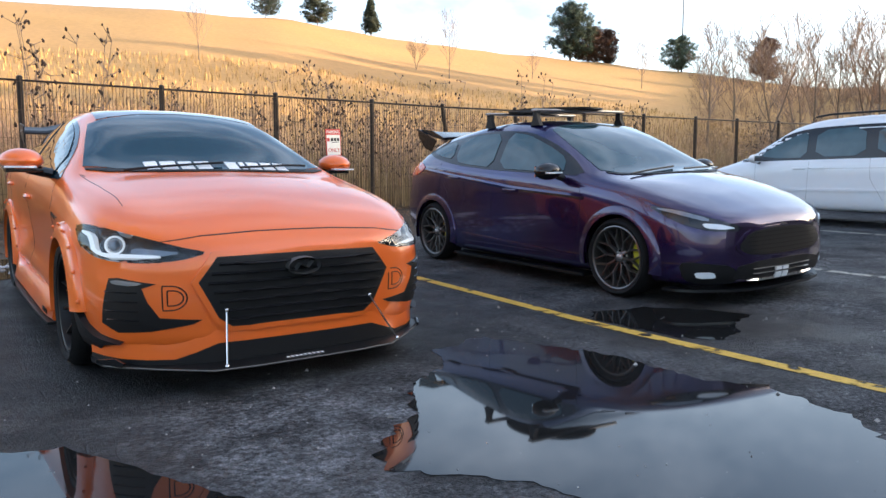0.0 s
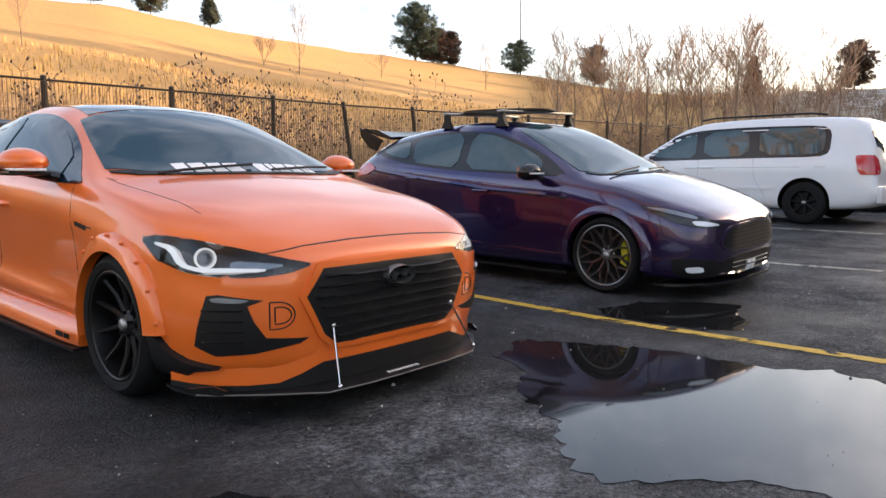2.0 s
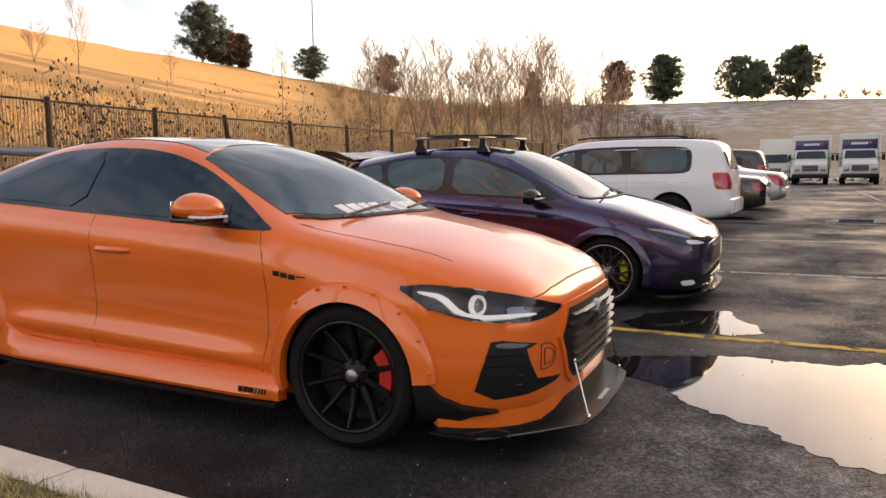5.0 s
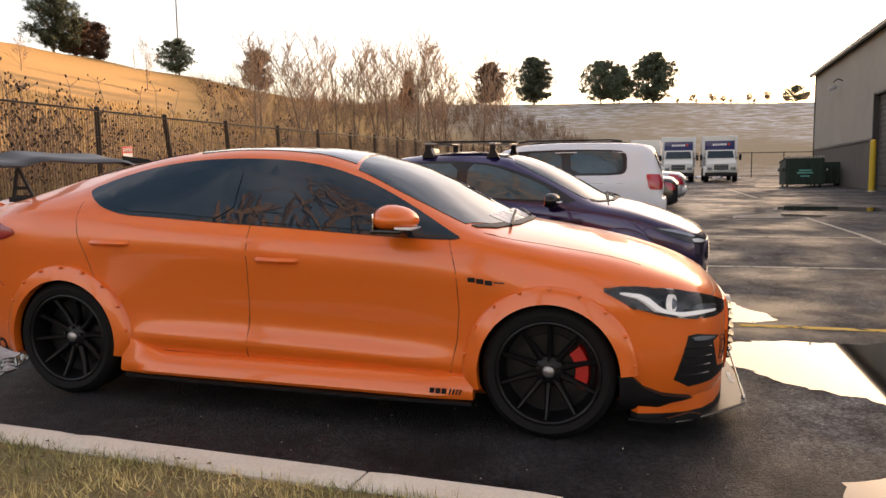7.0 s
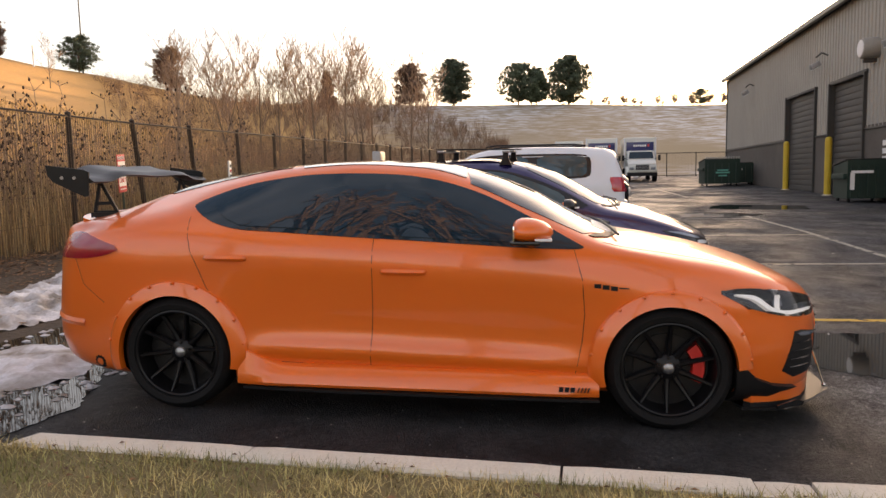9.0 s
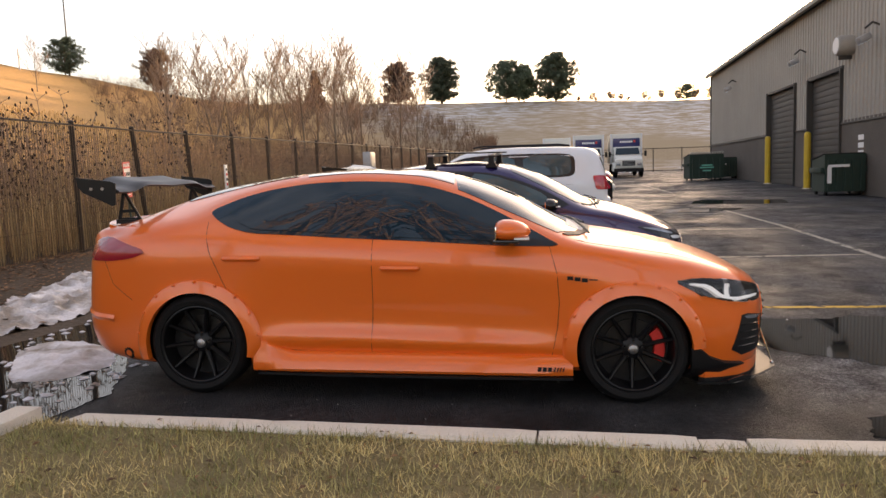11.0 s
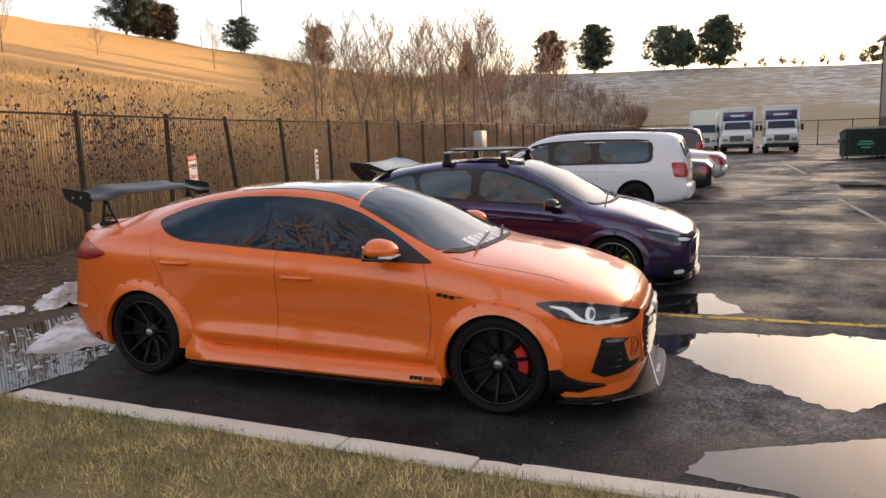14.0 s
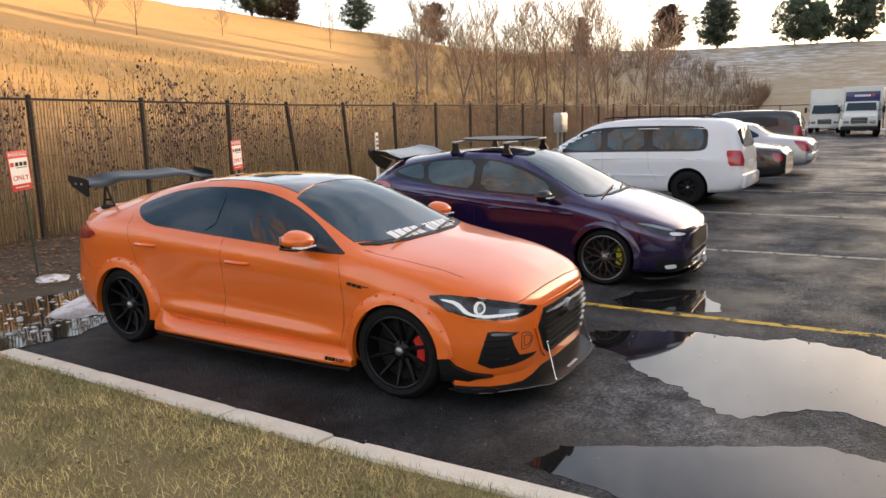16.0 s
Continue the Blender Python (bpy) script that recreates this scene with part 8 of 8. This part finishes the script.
def pine(pos, h, width, seed, material, label, shape=0.5, low=0.15):
    """Trunk, whorls of limbs, and a crown of many small needle tufts with gaps."""
    r_ = random.Random(seed)
    t = empty("pine_tree", Matrix.Translation(pos), label, "tree", group="evergreens on the ridge")
    b = bmesh.new()
    tube(b, (0, 0, -0.3), (0, 0, h * 0.55), h * 0.022, h * 0.014, n=8)
    tube(b, (0, 0, h * 0.55), (0, 0, h * 0.95), h * 0.014, h * 0.004, n=6)
    part("trunk", b, BARK, t)
    b = bmesh.new()
    verts, faces = [], []
    low *= 0.45
    for k in range(110):
        f = low + (1 - low) * (k + r_.random()) / 110
        g = (f - low) / (1 - low)
        env = math.sin(math.pi * (0.20 + 0.76 * g)) ** 0.6 if shape < 1 else (1 - g) ** 0.8
        rad = width * 0.62 * max(0.10, env) * r_.uniform(0.8, 1.06) * (0.9 + 0.2 * noise.noise(Vector((seed, f * 5, 0))))
        a = r_.uniform(0, 6.283)
        end = Vector((rad * math.cos(a), rad * math.sin(a), h * f + rad * 0.18))
        tube(b, (0, 0, h * f - rad * 0.1), end, h * 0.006, h * 0.002, n=4, caps=False)
        for _ in range(11):
            c = Vector((0, 0, h * f)).lerp(end, r_.uniform(0.15, 1.05)) + Vector((r_.uniform(-1, 1), r_.uniform(-1, 1), r_.uniform(-1.0, 1.0))) * h * 0.06
            for _ in range(42):
                d = Vector((r_.gauss(0, 1), r_.gauss(0, 1), r_.gauss(0.25, 0.7))).normalized()
                ln = h * r_.uniform(0.016, 0.036)
                s_ = d.orthogonal().normalized() * h * 0.0085
                i = len(verts)
                o = c + Vector((r_.uniform(-1, 1), r_.uniform(-1, 1), r_.uniform(-1, 1))) * h * 0.030
                verts += [tuple(o - s_), tuple(o + s_), tuple(o + d * ln)]
                faces.append((i, i + 1, i + 2))
    part("branch_frame", b, BARK, t)
    me_ = bpy.data.meshes.new("crown")
    me_.from_pydata(verts, [], faces)
    me_.materials.append(material)
    o = new("crown", me_)
    o.parent = t


GREENL, REDL = "dark green pine standing on the ridge", "russet-brown evergreen on the ridge"
for k, (az, base, top, wdeg, eye, m_, lab, shp, low) in enumerate((
        (18.7, 12.3, 13.75, 2.4, EYE0, NEEDLE, GREENL, 0.6, 0.15), (22.6, 12.0, 13.8, 2.5, EYE0, NEEDLE, GREENL, 0.6, 0.2), (26.7, 11.6, 13.6, 1.5, EYE0, NEEDLE, "slim dark fir standing on the ridge", 1.0, 0.2),
        (42.2, 9.6, 13.1, 3.6, EYE0, NEEDLE, "broad dark green pine on the ridge", 0.5, 0.12), (44.0, 9.2, 11.4, 1.9, EYE0, RUSSET, REDL, 0.5, 0.02), (45.0, 9.1, 11.2, 1.6, EYE0, RUSSET, REDL, 0.5, 0.02), (43.1, 9.3, 10.4, 1.3, EYE0, RUSSET, REDL, 0.5, 0.02), (50.2, 8.25, 10.4, 2.5, EYE0, NEEDLE, GREENL, 0.55, 0.12),
        (56.2, 7.3, 9.85, 2.4, EYE0, RUSSET, "brown-green cedar on the slope", 0.6, 0.05), (75.3, 6.1, 8.8, 2.4, EYE5, RUSSET, "brown-tinged pine on the far ridge", 0.6, 0.12), (78.8, 6.0, 9.05, 2.9, EYE5, NEEDLE, GREENL, 0.75, 0.12), (83.9, 5.9, 8.6, 3.4, EYE5, NEEDLE, GREENL, 0.5, 0.18), (85.3, 5.9, 8.2, 2.0, EYE5, NEEDLE, GREENL, 0.5, 0.15),
        (87.8, 5.75, 8.95, 3.4, EYE5, NEEDLE, GREENL, 0.5, 0.12), (68.9, 5.6, 8.3, 1.5, EYE5, RUSSET, "slim brown conifer among bare trees", 1.0, 0.05), (97.6, 5.2, 6.15, 1.9, EYE5, NEEDLE, "low dark evergreen on the far ridge", 0.5, 0.02), (103.5, 5.0, 6.5, 1.6, EYE5, NEEDLE, "low dark evergreen on the far ridge", 0.5, 0.02))):
    p, r = spot(az, base, eye)
    e0 = math.degrees(math.atan2(p.z - eye.z, r))
    h = r * (math.tan(radians(top)) - math.tan(radians(e0)))
    pine(p, max(h, 1.5), r * math.tan(radians(wdeg)), 30 + k, m_, lab, shp, low)

# tall pole and floodlight mast on the ridge
p, r = spot(50.45, 8.5, EYE0)
fp = empty("flag_pole", Matrix.Translation(p), "tall thin dark pole on the ridge", "pole")
b = bmesh.new()
tube(b, (0, 0, -0.5), (0, 0, r * 0.13), 0.15, 0.09, n=8)
part("pole", b, DARKTRIM, fp)
b = bmesh.new()
tube(b, (0, 0, r * 0.13), (0, 0, r * 0.13 + 0.3), 0.12, 0.05, n=8)
part("pole_cap", b, ZN, fp)
p, r = spot(30.8, 11.1, EYE0)
lm = empty("floodlight_mast", Matrix.Translation(p + Vector((0, 25, -2))), "distant sports floodlight rack on a mast", "lamp")
hh = r * math.tan(radians(1.6)) + 4
b = bmesh.new()
tube(b, (0, 0, -2), (0, 0, hh), 0.10, 0.07)
part("mast", b, ZN, lm)
for j in range(2):
    part("cross_arm", box((0, 0, hh - 0.6 * j), (3.6, 0.12, 0.10)), ZN, lm)
    for i in range(6):
        part("lamp_head", box((-1.6 + 0.64 * i, -0.2, hh - 0.6 * j + 0.12), (0.36, 0.3, 0.3), bevel=0.04), ZN, lm)
p, r = spot(47.3, 8.3, EYE0)
mp_ = empty("marker_post", Matrix.Translation(p), "small white post on the slope", "post")
b = bmesh.new()
tube(b, (0, 0, -0.3), (0, 0, 3.2), 0.13, 0.11)
part("post_body", b, LETTER, mp_)
b = bmesh.new()
tube(b, (0, 0, 3.2), (0, 0, 3.4), 0.14, 0.05)
part("post_cap", b, LETTER, mp_)


# tall dry grass along the foot of the slope
def blades(n, region, lo, hi, width, seed, bend=0.35):
    r_ = random.Random(seed)
    vs, fs = [], []
    while len(fs) < n * 2:
        x, y = region(r_)
        z = max(land_z(x, y), dirt_z(x, y) if y < 13.4 else -9)
        clump = 0.5 + noise.noise(Vector((x * 0.5, y * 0.5, seed)))
        if r_.random() > 0.25 + clump:
            continue
        h = r_.uniform(lo, hi) * (0.6 + 0.6 * clump)
        a, k = r_.uniform(0, 6.283), r_.uniform(0, bend)
        dx, dy = math.cos(a), math.sin(a)
        w = width * r_.uniform(0.6, 1.4) * (1 + (y - 12) * 0.03)
        i = len(vs)
        vs += [(x - dy * w, y + dx * w, z - 0.03), (x + dy * w, y - dx * w, z - 0.03), (x + dy * w * 0.8 + dx * h * k * 0.3, y - dx * w * 0.8 + dy * h * k * 0.3, z + h * 0.6), (x - dy * w * 0.8 + dx * h * k * 0.3, y + dx * w * 0.8 + dy * h * k * 0.3, z + h * 0.6), (x + dx * h * k, y + dy * h * k, z + h)]
        fs += [(i, i + 1, i + 2, i + 3), (i + 3, i + 2, i + 4)]
    return vs, fs


def stuff(name, vf, material, label, category):
    me_ = bpy.data.meshes.new(name)
    me_.from_pydata(vf[0], [], vf[1])
    me_.materials.append(material)
    return tagged(new(name, me_), label, category, kind="stuff")


stuff("tall_dry_grass", blades(34000, lambda r_: (r_.uniform(-14, 32), 12.2 + r_.random() ** 1.5 * 9), 0.5, 1.25, 0.006, 1), STRAWM, "tall straw-coloured dry grass behind the fence", "grass")
stuff("slope_grass", blades(22000, lambda r_: (r_.uniform(-30, 60), 15 + r_.random() ** 1.3 * 40), 0.18, 0.5, 0.012, 2), mat("golden_slope_grass", (0.46, 0.28, 0.10), 0.9, rand=0.35, vary=0.25, vscale=0.2), "rough golden grass over the lower slope", "grass")


def brush(n, region, lo, hi, seed, rad0, grow=False):
    r_ = random.Random(seed)
    vs, fs = [], []
    for _ in range(n):
        x, y = region(r_)
        z = land_z(x, y)
        h = r_.uniform(lo, hi) * (0.65 + 0.7 * (0.5 + noise.noise(Vector((x * 0.15, y * 0.15, seed)))))
        rad = rad0 * (0.7 + math.hypot(x, y) / 60) if grow else rad0
        h *= 0.8 + math.hypot(x, y) / 110 if grow else 1.0
        for _k in range(9):
            a, t = r_.uniform(0, 6.283), r_.uniform(0.08, 0.55)
            p = Vector((x + r_.uniform(-0.4, 0.4), y + r_.uniform(-0.4, 0.4), z - 0.05))
            d = Vector((math.cos(a) * t, math.sin(a) * t, 1)).normalized()
            w = rad * r_.uniform(0.7, 1.4)
            for seg in range(3):
                q = p + d * h / 3 * r_.uniform(0.7, 1.1)
                s_ = d.orthogonal().normalized() * w * (1 - seg * 0.28)
                i = len(vs)
                vs += [tuple(p - s_), tuple(p + s_), tuple(q + s_ * 0.7), tuple(q - s_ * 0.7)]
                fs.append((i, i + 1, i + 2, i + 3))
                for _t in range(2):
                    d2 = (d + Vector((r_.uniform(-1, 1), r_.uniform(-1, 1), r_.uniform(-0.2, 0.8))) * 0.8).normalized()
                    o = p.lerp(q, r_.random())
                    e = o + d2 * h * r_.uniform(0.12, 0.3)
                    s2 = d2.orthogonal().normalized() * w * 0.5
                    i = len(vs)
                    vs += [tuple(o - s2), tuple(o + s2), tuple(e)]
                    fs.append((i, i + 1, i + 2))
                p = q
                d = (d + Vector((r_.uniform(-1, 1), r_.uniform(-1, 1), 0.2)) * 0.22).normalized()
    return vs, fs


def thicket(r_):
    az = 51 + 33 * r_.random() ** 1.1
    r = 20 + (135 - 70 * smoothstep(66, 82, az)) * r_.random() ** 0.8
    az = radians(az)
    x, y = r * math.sin(az), r * math.cos(az)
    return x, max(14.0, y)


def thicket_near(r_):
    x = r_.uniform(-12, 60)
    return x, 13.6 + r_.random() ** 1.3 * (9 + 0.12 * max(0, x))


stuff("brushwood", brush(2600, thicket, 0.5, 1.3, 3, 0.012, True), BRUSH, "tangled russet-brown brushwood over the slope", "shrubs")
stuff("foot_brushwood", brush(1250, thicket_near, 0.8, 1.9, 6, 0.011), BRUSH, "brown brushwood at the foot of the slope", "shrubs")
stuff("fence_brush", brush(230, lambda r_: (r_.uniform(-4, 30), r_.uniform(12.5, 15)), 0.8, 2.0, 4, 0.007), BRUSH, "thin brown shrubs growing against the fence", "shrubs")

# reeds with feathery heads in a band behind the fence
r_ = random.Random(9)
vs, fs = [], []
for _ in range(420):
    x, y = r_.uniform(-8, 22), r_.uniform(15, 20)
    z, h, lean = land_z(x, y), r_.uniform(1.5, 2.3), r_.uniform(0.1, 0.35)
    a = r_.uniform(-0.6, 0.6)
    i = len(vs)
    tip = Vector((x + lean * h * 0.25 * math.cos(a), y + lean * 0.2 * math.sin(a), z + h))
    vs += [(x - 0.008, y, z), (x + 0.008, y, z), tuple(tip)]
    fs.append((i, i + 1, i + 2))
    for _k in range(16):
        o = Vector((x, y, z)).lerp(tip, r_.uniform(0.72, 1.0))
        d = Vector((r_.uniform(0.1, 0.6), r_.uniform(-0.3, 0.3), r_.uniform(0.3, 1))).normalized() * r_.uniform(0.08, 0.2)
        i = len(vs)
        vs += [tuple(o + Vector((-0.014, 0, 0))), tuple(o + Vector((0.014, 0, 0.01))), tuple(o + d)]
        fs.append((i, i + 1, i + 2))
stuff("reed_plumes", (vs, fs), mat("brown_reed_plumes", (0.26, 0.155, 0.085), 0.9, rand=0.4), "feathery brown reed plumes behind the fence", "reeds")


# tall weeds with dark seed heads
def weed_meshes(seed):
    q = random.Random(seed)
    stem, heads = bmesh.new(), bmesh.new()
    for _ in range(5):
        p = Vector((q.uniform(-0.18, 0.18), q.uniform(-0.1, 0.1), -0.05))
        d = Vector((q.uniform(-0.12, 0.12), q.uniform(-0.1, 0.1), 1)).normalized()
        hgt = q.uniform(0.75, 1.0)
        for s_ in range(6):
            e = p + d * hgt / 6
            tube(stem, p, e, 0.0040 - s_ * 0.0005, n=4, caps=False)
            if s_ > 0:
                for _k in range(3):
                    a = q.uniform(0, 6.283)
                    c = e + Vector((math.cos(a) * q.uniform(0.02, 0.07), math.sin(a) * q.uniform(0.02, 0.07), q.uniform(0.0, 0.07)))
                    tube(stem, e, c, 0.0022, 0.0014, n=3, caps=False)
                    k = q.uniform(0.6, 1.25)
                    bmesh.ops.create_icosphere(heads, subdivisions=1, radius=1, matrix=Matrix.Translation(c) @ Euler((q.uniform(-0.5, 0.5), q.uniform(-0.5, 0.5), 0)).to_matrix().to_4x4() @ Matrix.Diagonal((0.0055 * k, 0.0055 * k, 0.0115 * k, 1)))
            p = e
            d = (d + Vector((q.uniform(-1, 1), q.uniform(-1, 1), 0)) * 0.07).normalized()
    return mesh_of("stem", stem, TWIG), mesh_of("seed_head", heads, HEADS)


WEEDS = [weed_meshes(40 + k) for k in range(4)]
for k in range(46):
    x = (-1.1, 0.75, 1.25, 5.0, 5.6, 6.4, 6.9, 7.5)[k] if k < 8 else r_.choice((r_.uniform(2.5, 12), r_.uniform(8, 30)))
    y = 12.4 + r_.random() * 1.6 + (0.06 * x if k >= 8 else 0)
    hgt = (3.5, 3.4, 3.2, 2.7, 2.9, 3.0, 2.8, 2.9)[k] if k < 8 else r_.uniform(1.9, 3.0)
    w_ = empty("dried_weed", Matrix.Translation((x, y, max(land_z(x, y), dirt_z(x, y) if y < 13.4 else -9))) @ Matrix.Rotation(k * 1.3, 4, "Z") @ Matrix.Diagonal((hgt * 1.1, hgt * 1.1, hgt, 1)), "tall dried weed with dark seed heads behind the fence", "weed", group="dried weeds")
    for nm, me_ in zip(("stem", "seed_head"), WEEDS[k % 4]):
        o = tagged(new(nm, me_), kind="stuff")
        o.parent = w_

# bare trees on the lawn's far side, which show as reflections in the orange car's glass
wood, twigs = bare_tree_mesh(91, 1, 1.25, 0.0042)
LAWNTREE = (mesh_of("trunk", wood, BARK), mesh_of("twigs", twigs, TWIG, smooth=False))
for k, (x, y, h) in enumerate(((-8.4, 9.6, 19.0), (-8.8, 5.2, 20.0), (-8.6, 1.0, 18.0))):
    bare_tree(Vector((x, y, lot_z(x, y) - 0.1)), h, LAWNTREE, k * 2.1, 1.0, "leafless tree standing beyond the lawn")
